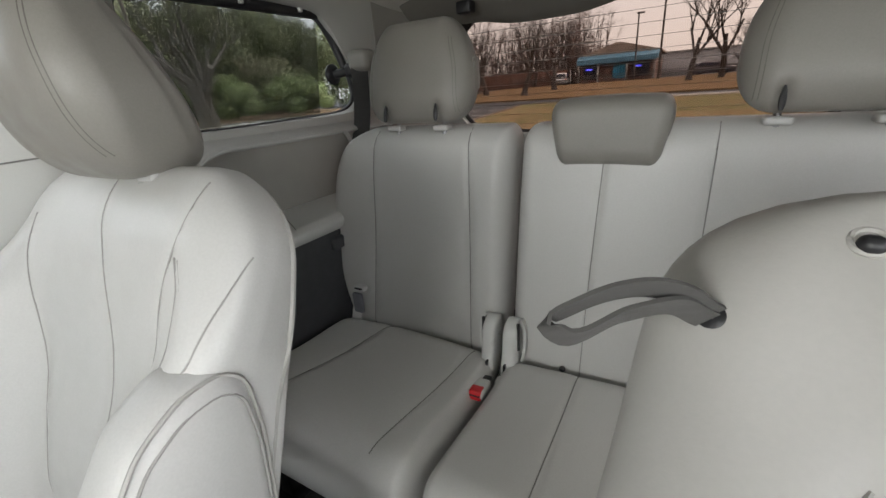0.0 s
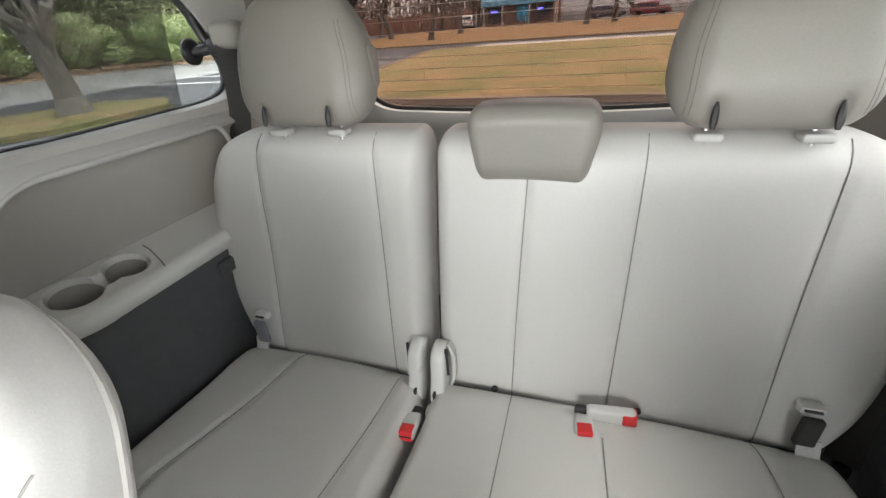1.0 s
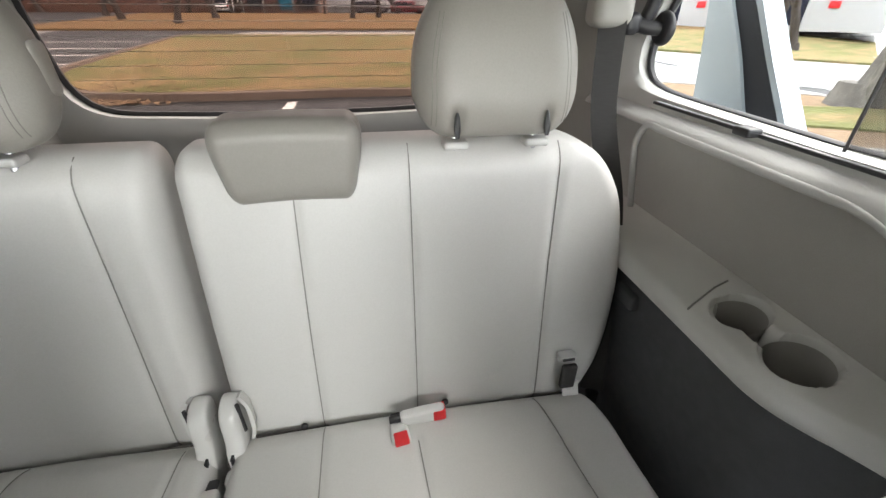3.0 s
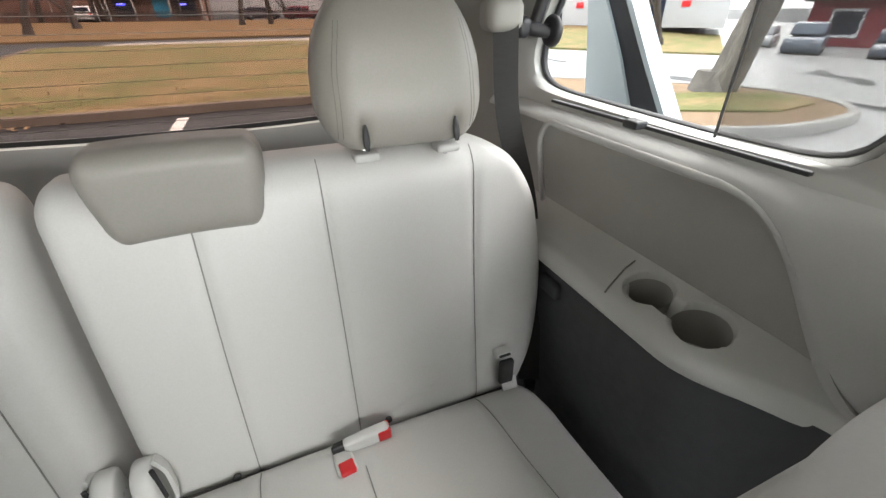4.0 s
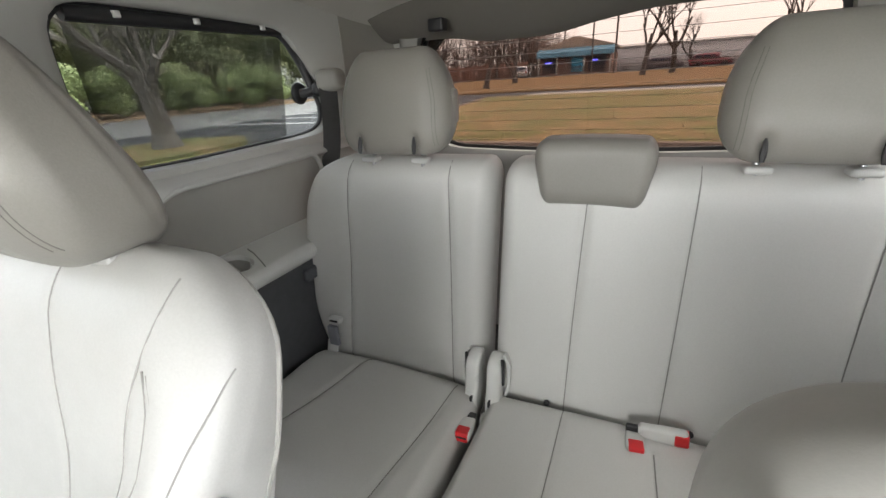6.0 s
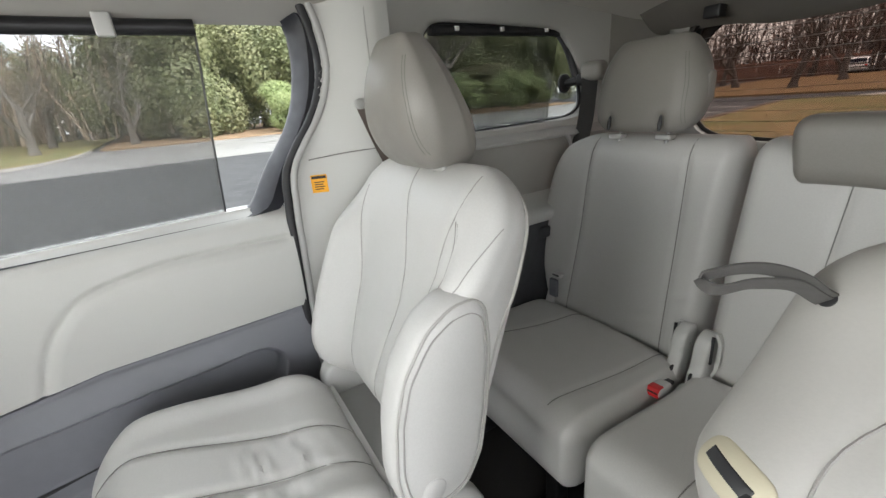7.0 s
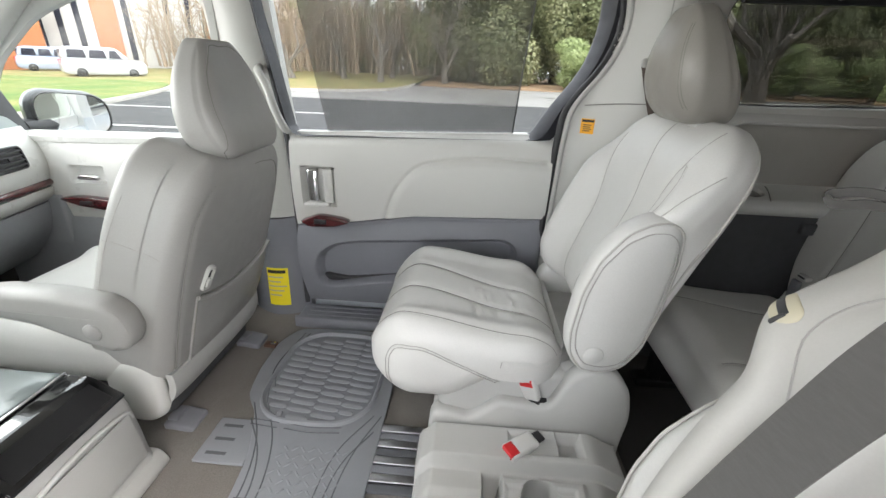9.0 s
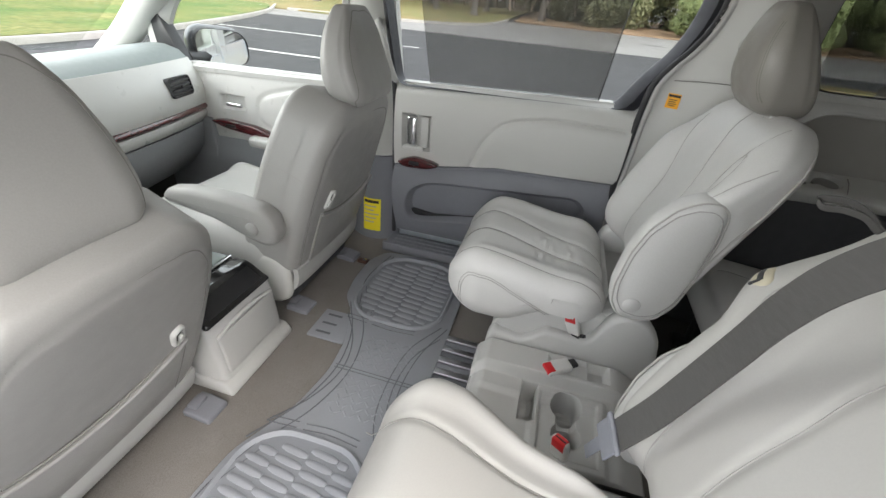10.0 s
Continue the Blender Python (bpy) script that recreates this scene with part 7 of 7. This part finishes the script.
for x0, x1, m_ in ((-14.2, -12.3, DARK_GLASS), (-11.6, -10.6, SHOP_WALL), (-10.2, -8.6, CYAN), (-7.9, -5.6, DARK_GLASS)):
    w_ = part("shop_window", box(x0, x1, 65.9, 66.05, 0.75, 2.6, 0.02), m_, shop)
    if m_ is DARK_GLASS:
        part("neon_sign", box(x0 + 0.35, x0 + 1.25, 65.82, 65.9, 2.0, 2.2, 0.02), NEON, w_, "glowing blue window sign")
for x in (-14.6, -12.0, -8.3, -4.95):
    part("post", box(x - 0.1, x + 0.1, 64.7, 64.9, 0.2, 2.9, 0.02), CONCRETE, shop)
ware = thing("warehouse", (12, 86, 0.5), "long white metal-sided warehouse", "building")
part("wall", box(-6, 46, 86, 110, 0.2, 4.0, 0.05), WHITE_WALL, ware)
for k in range(26):
    part("siding_rib", box(-5.5 + 2 * k, -5.4 + 2 * k, 85.9, 86.05, 0.3, 3.9, 0.01), WHITE_WALL, ware)
part("roof", box(-6.3, 46.3, 85.7, 110, 4.0, 4.25, 0.03), CONCRETE, ware, "flat roof edge")
part("base_band", box(-6, 46, 85.92, 86.0, 0.2, 1.0, 0.01), LIGHT_ASPHALT, ware)
rail = thing("guard_rail", (-2, 59.5, 0.3), "dark timber guard rail beside the road", "fence")
for z in (0.75, 1.05):
    part("rail", box(-22, 30, 59.45, 59.55, terrain(0, 59) + z - 0.1, terrain(0, 59) + z + 0.04, 0.01), BARK_DARK, rail)
for k in range(22):
    part("post", box(-22 + 2.4 * k, -21.88 + 2.4 * k, 59.4, 59.6, terrain(0, 59), terrain(0, 59) + 1.1, 0.01), BARK_DARK, rail)
fence = thing("board_fence", (-30, 64, 0.3), "weathered red-brown board fence", "fence")
for k in range(60):
    part("board", box(-46 + 0.5 * k, -45.53 + 0.5 * k, 64, 64.05, 0.3, 2.4 + 0.05 * ((k * 7) % 3), 0.008), material("red_brown_boards", (0.20, 0.10, 0.07), 0.9, blotch=0.4, blotch_scale=1.5, per_object=0.3) if k == 0 else bpy.data.materials["red_brown_boards"], fence)
for x, y, h in ((-7.0, 62, 8.0), (-3.9, 58, 11.0)):
    lp = thing("light_pole", (x, y, 0.3), "tall dark parking lot light pole", "street lamp", group="light poles")
    part("pole", tube([(x, y, 0.2), (x, y, h * 0.6), (x, y, h)], [0.13, 0.11, 0.08], 8), BARK_DARK, lp)
    part("lamp_head", rbox((0.9, 0.4, 0.18), 0.06, 0.3, 2, None, (x + 0.2, y, h)), BARK_DARK, lp)


def leafy(seed, rx, ry, rz, count, leaf, lumps=14):
    """A crown of leaf sprays in uneven lumps."""
    r = np.random.RandomState(seed)
    cs = r.normal(size=(lumps, 3))
    cs /= np.linalg.norm(cs, axis=1, keepdims=True)
    cs *= r.uniform(0.35, 0.8, (lumps, 1))
    pick = r.randint(0, lumps, count)
    d = r.normal(size=(count, 3))
    d /= np.linalg.norm(d, axis=1, keepdims=True)
    p = (cs[pick] + d * (0.42 * r.uniform(0.55, 1.0, (count, 1)) ** 0.5)) * np.array([rx, ry, rz])
    a = r.normal(size=(count, 3))
    a /= np.linalg.norm(a, axis=1, keepdims=True)
    b = np.cross(a, d)
    b /= np.linalg.norm(b, axis=1, keepdims=True) + 1e-9
    s = leaf * r.uniform(0.6, 1.3, (count, 1))
    V = np.stack([p - a * s, p + b * s * 0.55, p + a * s, p - b * s * 0.55], 1).reshape(-1, 3)
    F = np.arange(count * 4).reshape(-1, 4)
    return V, F


def leaf_mesh(name, vf, mat):
    me = bpy.data.meshes.new(name)
    me.from_pydata([tuple(map(float, q)) for q in vf[0]], [], [tuple(map(int, q)) for q in vf[1]])
    me.materials.append(mat)
    return me


def evergreen(at, seed, rx, rz, count, leaf, mat, label, name="evergreen_tree", trunk_h=1.0, trunk_r=0.22):
    t = thing(name, (0, 0, 0), label, "tree" if "tree" in name else "shrub", group="evergreens")
    part("trunk", tube([(0, 0, -0.2), (0.05, 0, rz * 0.5 + trunk_h * 0.5), (0, 0.05, rz * 1.2 + trunk_h)], [trunk_r * 1.3, trunk_r, trunk_r * 0.3], 8), BARK_DARK, t)
    V, F = leafy(seed, rx, rx, rz, count, leaf)
    V[:, 2] += rz + trunk_h
    crown = new("crown", leaf_mesh("crown", (V, F), mat))
    crown.parent = t
    t.location = (at[0], at[1], terrain(*at[:2]))
    return t


# passenger's side: verge, trees and shrubs
for x0, y0, x1, y1 in ((-13.2, -12.5, -13.4, -4.9), (-8.95, -9.0, -8.95, -4.4)):
    solo("stall_line", sheet(grid(np.linspace(0, 1, 2), np.linspace(0, 1, 5), lambda u, v: (x0 + (x1 - x0) * v + 0.11 * u, y0 + (y1 - y0) * v, G + 0.006)), (0, 0, -0.004)), LINE, "white painted stall line on asphalt", "road marking", "structure", "lane lines")
raised("pale_lane", [(-36, -30), (-20.2, -30), (-20.0, 0), (-20.0, 40), (-36, 40)], 0.005, LIGHT_ASPHALT, "pale wet strip of asphalt below the trees", "road")
raised("verge", [(-60, -40), (-26, -40), (-24, -14), (-27, -8), (-33, -5.8), (-37, -5.6), (-60, -5.6)], 0.10, OLIVE_GRASS, "short green grass verge with leaves", "lawn")
kerb("kerb_2", [(-24.2, -17), (-24.6, -13), (-26.8, -7.8), (-33, -5.6), (-37, -5.4)], 0.0, CONCRETE, "pale kerb round the grass verge")
raised("leaf_bed", [(-60, -5), (-36, -5), (-35, 10), (-34, 40), (-60, 40)], 0.08, MULCH, "brown leaf litter under the evergreens", "ground")
ev = evergreen((-42, 2), 11, 4.4, 6.2, 24000, 0.15, LEAF, "dense dark evergreen tree at the lot edge", trunk_h=-1.2)
ev2 = evergreen((-44, 12), 12, 4.8, 7.4, 26000, 0.15, LEAF, "tall dense dark evergreen at the lot edge", trunk_h=-1.5)
rng = random.Random(9)
for k in range(14):
    x, y = -43 - rng.uniform(0, 7), -2.5 + 3.9 * k + rng.uniform(-1.5, 1.5)
    copy_thing((ev, ev2)[k % 2], pose(x, y, terrain(x, y), 0, 0, rng.uniform(0, 360)))
for k in range(7):
    x, y = -56 - rng.uniform(0, 4), 2 + 8 * k
    copy_thing(ev2, pose(x, y, terrain(x, y) + 3, 0, 0, rng.uniform(0, 360)))
for k in range(7):
    x, y = -60 - rng.uniform(0, 5), -44 + 6.6 * k + rng.uniform(-1, 1)
    copy_thing(ev2, pose(x, y, terrain(x, y) - 2.0 + rng.uniform(-1.0, 1.0), 0, 0, rng.uniform(0, 360)))
sh = evergreen((-37, 8.0), 21, 2.6, 1.9, 14000, 0.10, LEAF_PALE, "pale green rounded shrub at the lot edge", "shrub", 0.1, 0.08)
for x, y in ((-37.5, 12.5), (-36.5, 16), (-38, 20.5), (-36, 25), (-35, 30), (-37, 35)):
    copy_thing(sh, pose(x, y, terrain(x, y), 0, 0, rng.uniform(0, 360)))
bt = bare_tree((-38, -8.5), 17, 11, 0.30, "bare brown tree on the grass verge", BARK, depth=6)
for x, y, rz in ((-42, -13, 40), (-39, -17, 130), (-46, -9, 220), (-36, -22, 300), (-44, -21, 80), (-40, -3, 170), (-50, -16, 60)):
    copy_thing(bt, pose(x, y, terrain(x, y), 0, 0, rz))
raised("tree_island", [(-14.6, 4.6), (-11.6, 4.6), (-10.7, 6.5), (-11.0, 9.4), (-12.5, 10.6), (-14.6, 10.0), (-15.6, 7.0)], 0.12, LAWN, "small grass island with leaves", "lawn")
near = bare_tree((-12.9, 8.1), 41, 9.5, 0.36, "thick grey-barked tree on the grass island", BARK, depth=5, first=0.24, spread=1.0)

# ahead of the van: grass, brick and white building, parked van
raised("front_lawn", [(-30, -60), (30, -60), (30, -13), (0, -11.0), (-9, -11.5), (-14, -13.2), (-21, -16.3), (-27, -20)], 0.12, GREEN_GRASS, "green front lawn with worn patches", "lawn")
kerb("kerb_3", [(12, -11.2), (0, -10.9), (-9, -11.3), (-14, -13.0), (-21, -16.1), (-27, -19.8)], 0.0, CONCRETE, "pale kerb along the front lawn")
office = thing("office_building", (-50, -50, 0), "white building with brick piers and dark window strips", "building")
BRICK_O = material("orange_brick", (0.42, 0.17, 0.08), 0.9, grain=0.3, grain_scale=10, blotch=0.3, blotch_scale=1.0)
m_off = Matrix.Translation((-56.2, -38.2, 0)) @ pose(0, 0, 0, 0, 0, -45)
part("wall", turned(box(-24, 24, -6, 6, -0.5, 14, 0.05), m_off), WHITE_WALL, office)
for k, x in enumerate((-6.0, -2.4, 0.2, 2.4, 6.3, 8.2, 10.5, 12.0, 13.6, 15.2, 16.8, 18.4)):
    if k in (1, 5):
        part("brick_pier", turned(box(x - 1.05, x + 1.05, 5.9, 6.3, -0.5, 14, 0.03), m_off), BRICK_O, office, "orange brick pier")
    else:
        part("window_strip", turned(box(x - 0.26, x + 0.26, 5.95, 6.08, 0.8, 13.4, 0.02), m_off), DARK_GLASS, office, "tall dark window strip")
annex = thing("brick_annex", (-37, -45, 0), "orange brick annex with a small window", "building")
m_an = Matrix.Translation((-34.6, -48.5, 0)) @ pose(0, 0, 0, 0, 0, -45)
part("wall", turned(box(-9, 9, -3, 3, -0.5, 7.0, 0.05), m_an), BRICK_O, annex)
part("shop_window", turned(box(-6.0, -4.0, 2.96, 3.06, 2.8, 3.9, 0.02), m_an), DARK_GLASS, annex)


def vehicle(name, at, rz, length, height, width, paint, label, boxy=0.0):
    """A parked car: body, glass house, windows, wheels and lamps."""
    t = thing(name, (0, 0, 0), label, "car", group="parked cars")
    L, H, W = length, height, width
    lo = soften(loop_through([(-L / 2, 0.30), (-L / 2, 0.60 * H), (-L / 2 + 0.15, 0.62 * H), (L / 2 - 0.3, 0.58 * H), (L / 2, 0.48 * H), (L / 2, 0.28), (L / 2 - 0.2, 0.2), (-L / 2 + 0.2, 0.2)], 60), 2)
    part("body", prism(lo, 1, -W / 2, W / 2, 0.10), paint, t)
    hood = 0.16 + 0.14 * (1 - boxy)
    cab = soften(loop_through([(-L / 2 + 0.05 + 0.25 * (1 - boxy), 0.58 * H), (-L / 2 + 0.15 + 0.45 * (1 - boxy), 0.96 * H), (-L / 2 + 0.5 + 0.4 * (1 - boxy), H), (L * (0.20 - 0.05 * boxy), H), (L * (0.5 - hood) - 0.15, 0.60 * H)], 50), 2)
    part("cabin", prism(cab, 1, -W / 2 + 0.12, W / 2 - 0.12, 0.10), paint, t)
    for sy in (-1, 1):
        for a, b in ((0.08, 0.36), (0.40, 0.66), (0.70, 0.90)):
            x0, x1 = cab[:, 0].min() + (cab[:, 0].max() - cab[:, 0].min()) * a, cab[:, 0].min() + (cab[:, 0].max() - cab[:, 0].min()) * b
            part("side_window", prism([(x0, 0.64 * H), (x1, 0.64 * H), (x1 - 0.08 - (0.25 if b > 0.8 else 0), 0.90 * H), (x0 + 0.08, 0.90 * H)], 1, sy * (W / 2 - 0.125), sy * (W / 2 - 0.108)), DARK_GLASS, t)
        for x in (-L * 0.30, L * 0.31):
            wh = part("wheel", cyl((x, sy * (W / 2 - 0.22), 0.33), (0, sy, 0), 0.34, 0.23, 20, 0.03), RUBBER, t, "black tyre")
            part("rim", cyl((x, sy * (W / 2 - 0.02), 0.33), (0, sy, 0), 0.20, 0.03, 14, 0.01), STEEL, wh)
        part("headlight", box(L / 2 - 0.12, L / 2 + 0.01, sy * W * 0.34 - 0.16, sy * W * 0.34 + 0.16, 0.42 * H, 0.48 * H, 0.02), CHROME, t)
        part("tail_light", box(-L / 2 - 0.01, -L / 2 + 0.08, sy * W * 0.40 - 0.1, sy * W * 0.40 + 0.1, 0.44 * H, 0.58 * H, 0.02), RED, t)
    part("rear_glass", box(-L / 2 + 0.10 + 0.25 * (1 - boxy), -L / 2 + 0.22 + 0.3 * (1 - boxy), -W * 0.36, W * 0.36, 0.66 * H, 0.90 * H, 0.02), DARK_GLASS, t)
    t.matrix_basis = pose(at[0], at[1], terrain(*at[:2]), 0, 0, rz)
    return t


def paint(name, c):
    return material(name, c, 0.3, metallic=0.2, coat=0.5, blotch=0.08, blotch_scale=2)


vehicle("cargo_van", (-32.0, -28.8), 140, 5.2, 2.1, 1.95, paint("grey_van_paint", (0.45, 0.46, 0.50)), "pale grey cargo van parked by the white building", 1.0)
vehicle("parked_car", (-36.5, -37.5), 140, 4.8, 2.0, 1.9, paint("white_blue_paint", (0.30, 0.34, 0.45)), "blue-grey pickup parked behind the van", 0.6)
vehicle("parked_car", (6.6, 64.0), 0, 4.6, 1.5, 1.8, paint("dark_red_paint", (0.16, 0.02, 0.03)), "dark red saloon parked beyond the verge")
vehicle("parked_car", (1.6, 66.0), 8, 4.6, 1.5, 1.8, paint("dark_grey_paint2", (0.08, 0.06, 0.07)), "dark saloon parked beyond the verge")
vehicle("parked_car", (-16.5, 63.0), 100, 4.5, 1.6, 1.8, paint("white_paint", (0.7, 0.7, 0.7)), "white car parked beside the shop")
# driver's side: island, lot, cars and the red building
# pale colour stands in for the sky's glare on this wet lot
raised("pale_lot", [(3.2, -6), (60, -6), (60, 45), (14, 45), (12.4, 30), (10.4, 22), (8.0, 15), (6.3, 10.6), (5.3, 9.0), (4.2, 8.6), (3.2, 8.4)], 0.006, LIGHT_ASPHALT, "pale wet asphalt of the neighbouring lot", "road")
ISLAND = [(5.5, 4.35), (6.4, 3.95), (7.7, 3.85), (8.8, 4.1), (9.5, 4.9), (9.6, 6.0), (8.6, 7.6), (7.0, 9.2), (5.2, 10.2), (4.5, 8.8), (4.7, 6.4)]
raised("planted_island", ISLAND, 0.12, MULCH, "leaf-strewn planted island in the lot", "ground")
kerb("kerb_4", ISLAND[:1] + ISLAND[1:] + ISLAND[:1], 0.0, CONCRETE, "pale kerb round the planted island")
raised("island_grass", [(6.0, 5.4), (7.6, 4.5), (8.9, 4.7), (9.2, 5.6), (8.2, 6.2), (6.6, 6.6)], 0.15, LAWN, "thin patchy grass on the island", "lawn")
bare_tree((8.5, 6.4), 52, 9, 0.34, "leaning grey-barked tree on the lot island", BARK, depth=4, lean=(0.10, -0.30), first=0.40)
raised("verge_right", [(14, 20), (24, 16), (30, 22), (40, 30), (30, 40), (16, 30)], 0.10, LAWN, "yellow-green verge across the lot", "lawn")
vehicle("suv", (32.0, 18.2), 205, 4.8, 1.8, 1.9, paint("slate_paint", (0.10, 0.12, 0.15)), "slate blue suv parked by the red building", 0.5)
vehicle("parked_car", (36.0, 23.6), 205, 4.5, 1.5, 1.8, paint("pearl_paint", (0.6, 0.6, 0.6)), "white saloon parked by the red building")
vehicle("parked_car", (33.5, 14.5), 205, 4.6, 1.5, 1.8, paint("graphite_paint", (0.12, 0.13, 0.16)), "dark grey saloon parked by the red building")
red = thing("red_building", (32, 14, -0.5), "dark red building with white window frames and a green roof", "building")
m_red = Matrix.Translation((52, 20.0, -2.4)) @ pose(0, 0, 0, 0, 0, 112)
RED_WALL = material("dark_red_siding", (0.22, 0.03, 0.04), 0.8, grain=0.2, grain_scale=5, blotch=0.2, blotch_scale=0.8)
GREEN_ROOF = material("green_shingles", (0.10, 0.14, 0.09), 0.9, grain=0.3, grain_scale=6, blotch=0.3, blotch_scale=0.6)
part("wall", turned(box(-16, 8, -6, 6, 0, 4.4, 0.03), m_red), RED_WALL, red)
part("roof", turned(prism([(-7.4, 4.1), (0, 9.6), (7.4, 4.1), (7.2, 3.9), (-7.2, 3.9)], 0, -16.5, 8.5, 0.03), m_red), GREEN_ROOF, red, "green shingle roof")
for k in range(6):
    x = -12.5 + 3.6 * k
    w_ = part("window", turned(box(x - 0.9, x + 0.9, 5.95, 6.06, 1.5, 3.2, 0.02), m_red), DARK_GLASS, red)
    part("window_frame", turned(join(box(x - 1.05, x + 1.05, 5.97, 6.10, 1.3, 1.52, 0.01), box(x - 1.05, x + 1.05, 5.97, 6.10, 3.18, 3.40, 0.01), box(x - 1.05, x - 0.88, 5.97, 6.10, 1.5, 3.2, 0.01), box(x + 0.88, x + 1.05, 5.97, 6.10, 1.5, 3.2, 0.01)), m_red), WHITE_WALL, w_, "white window frame")
depot = thing("white_depot", (26, 40, -0.5), "white commercial building with red sign panels", "building")
m_de = Matrix.Translation((32, 44, -0.4)) @ pose(0, 0, 0, 0, 0, 128)
part("wall", turned(box(-16, 16, -5, 5, 0, 4.2, 0.03), m_de), WHITE_WALL, depot)
for k in range(6):
    part("sign_panel", turned(box(-13 + 4.6 * k, -12.3 + 4.6 * k, 4.95, 5.08, 1.6, 2.1, 0.02), m_de), RED, depot)
    part("shop_window", turned(box(-11 + 4.6 * k, -9.0 + 4.6 * k, 4.95, 5.06, 0.4, 2.4, 0.02), m_de), DARK_GLASS, depot)
for x, y, rz in ((18.5, 20.5, 30), (26, 24, 100), (30, 30, 200)):
    copy_thing(t2, pose(x, y, terrain(x, y), 0, 0, rz))

# the slid-back door outside the driver's quarter window
slid = thing("slid_open_door", (0.97, 0.9, 0.0), "silver-blue sliding door standing open outside the glass", "door", kind="structure")
za = np.linspace(0.10, 1.25, 40)
LINES_Y = [np.interp(za, [0.1, 0.83, 0.96, 1.08, 1.25], q) for q in ([1.20, 1.226, 1.249, 1.273, 1.30], [1.00, 1.068, 1.140, 1.220, 1.32], [0.90, 0.978, 1.075, 1.160, 1.27], [0.885, 0.962, 1.06, 1.144, 1.25])]
for k, (nm, m_, lb) in enumerate((("door_edge", PAINT, "pale painted door edge"), ("edge_trim", bpy.data.materials["navy_black_trim"], "dark door edge trim"), ("outer_edge", PAINT, "pale outer edge"))):
    part(nm, loft([[(0.955 + 0.008 * (k == 1), a, z), (0.955 + 0.008 * (k == 1), b, z), (1.0, b, z), (1.0, a, z)] for a, b, z in zip(LINES_Y[k], LINES_Y[k + 1], za)]), m_, slid, lb)
part("door_skin", sheet(grid(np.linspace(0, 1, 20), np.linspace(0, 1, 12), lambda u, v: (1.02 + 0.03 * math.sin(math.pi * v), 0.92 + 1.0 * u, 0.0 + 0.74 * v)), (-0.05, 0, 0)), PAINT, slid, "silver-blue outer door skin")

# the van's own outer skin
skin = thing("van_body", (0, -0.2, G), "silver-blue minivan body around the cabin", "car", kind="structure")
part("underbody", box(-0.92, 0.92, -2.9, 1.72, -0.30, -0.045, 0.03), BLACK, skin)
part("bonnet", sheet(grid(np.linspace(-0.88, 0.88, 20), np.linspace(0, 1, 14), lambda x, v: (x, -3.25 + 0.80 * v, 0.44 + 0.24 * v ** 0.6 - 0.06 * (x / 0.88) ** 2 * (1.2 - v))), (0, 0, -0.03)), PAINT, skin, "short sloping bonnet")
part("roof_skin", sheet(grid(np.linspace(-0.86, 0.86, 30), np.linspace(-1.60, 1.52, 30), lambda x, y: (x, y, roof_z(x, y) + 0.06)), (0, 0, 0.01)), PAINT, skin, "painted roof")


def side_skin(s, name, y0, y1, z0, z1, label):
    """A stretch of the painted flank, bulging a little outwards."""
    g = grid(np.linspace(y0, y1, 14), np.linspace(0, 1, 14), lambda y, v: (s * (0.905 + 0.035 * math.sin(math.pi * v) - 0.03 * max(0.0, (-2.2 - y)) ** 1.5), y, z0 + (z1 - z0) * v))
    return part(name, sheet(g, (-s * 0.012, 0, 0)), PAINT, skin, label)


for s in (-1, 1):
    side_skin(s, "fender", -3.20, -2.04, -0.10, 0.56, "painted front fender")
    side_skin(s, "front_door_skin", -2.02, -0.96, -0.26, 0.655, "painted front door skin")
    if s < 0:
        side_skin(s, "sliding_door_skin", -0.94, 0.26, -0.26, 0.69, "painted sliding door skin")
    side_skin(s, "rear_quarter_skin", 0.28, 1.70, 0.12, 0.83, "painted rear quarter skin")
    for wy in (-2.42, 0.98):
        wheel = part("wheel", cyl((s * 0.73, wy, -0.16), (s, 0, 0), 0.335, 0.20, 36, 0.03), RUBBER, skin, "black tyre")
        part("rim", cyl((s * 0.915, wy, -0.16), (s, 0, 0), 0.215, 0.022, 28, 0.008), STEEL, wheel, "silver alloy rim")
    part("headlight", rbox((0.26, 0.16, 0.12), 0.05, 0.04, 4, None, (s * 0.66, -3.16, 0.42)), CHROME, skin, "clear headlight")
    part("tail_light", rbox((0.10, 0.08, 0.24), 0.03, 0.04, 3, None, (s * 0.80, 1.70, 0.62)), RED, skin, "red tail light")
part("front_bumper", sheet(grid(np.linspace(-0.86, 0.86, 20), np.linspace(0, 1, 10), lambda x, v: (x, -3.30 + 0.16 * (x / 0.86) ** 2 + 0.05 * v, -0.26 + 0.68 * v)), (0, 0.03, 0)), PAINT, skin, "painted front bumper")
part("grille", rbox((0.80, 0.03, 0.14), 0.012, 0.05, 3, None, (0, -3.30, 0.16)), BLACK, skin, "black grille")
part("tailgate_skin", sheet(grid(np.linspace(-0.84, 0.84, 20), np.linspace(0, 1, 12), lambda x, v: (x, 1.77 + 0.03 * math.sin(math.pi * v) - 0.06 * (x / 0.84) ** 2, -0.24 + 0.96 * v)), (0, -0.02, 0)), PAINT, skin, "painted tailgate")
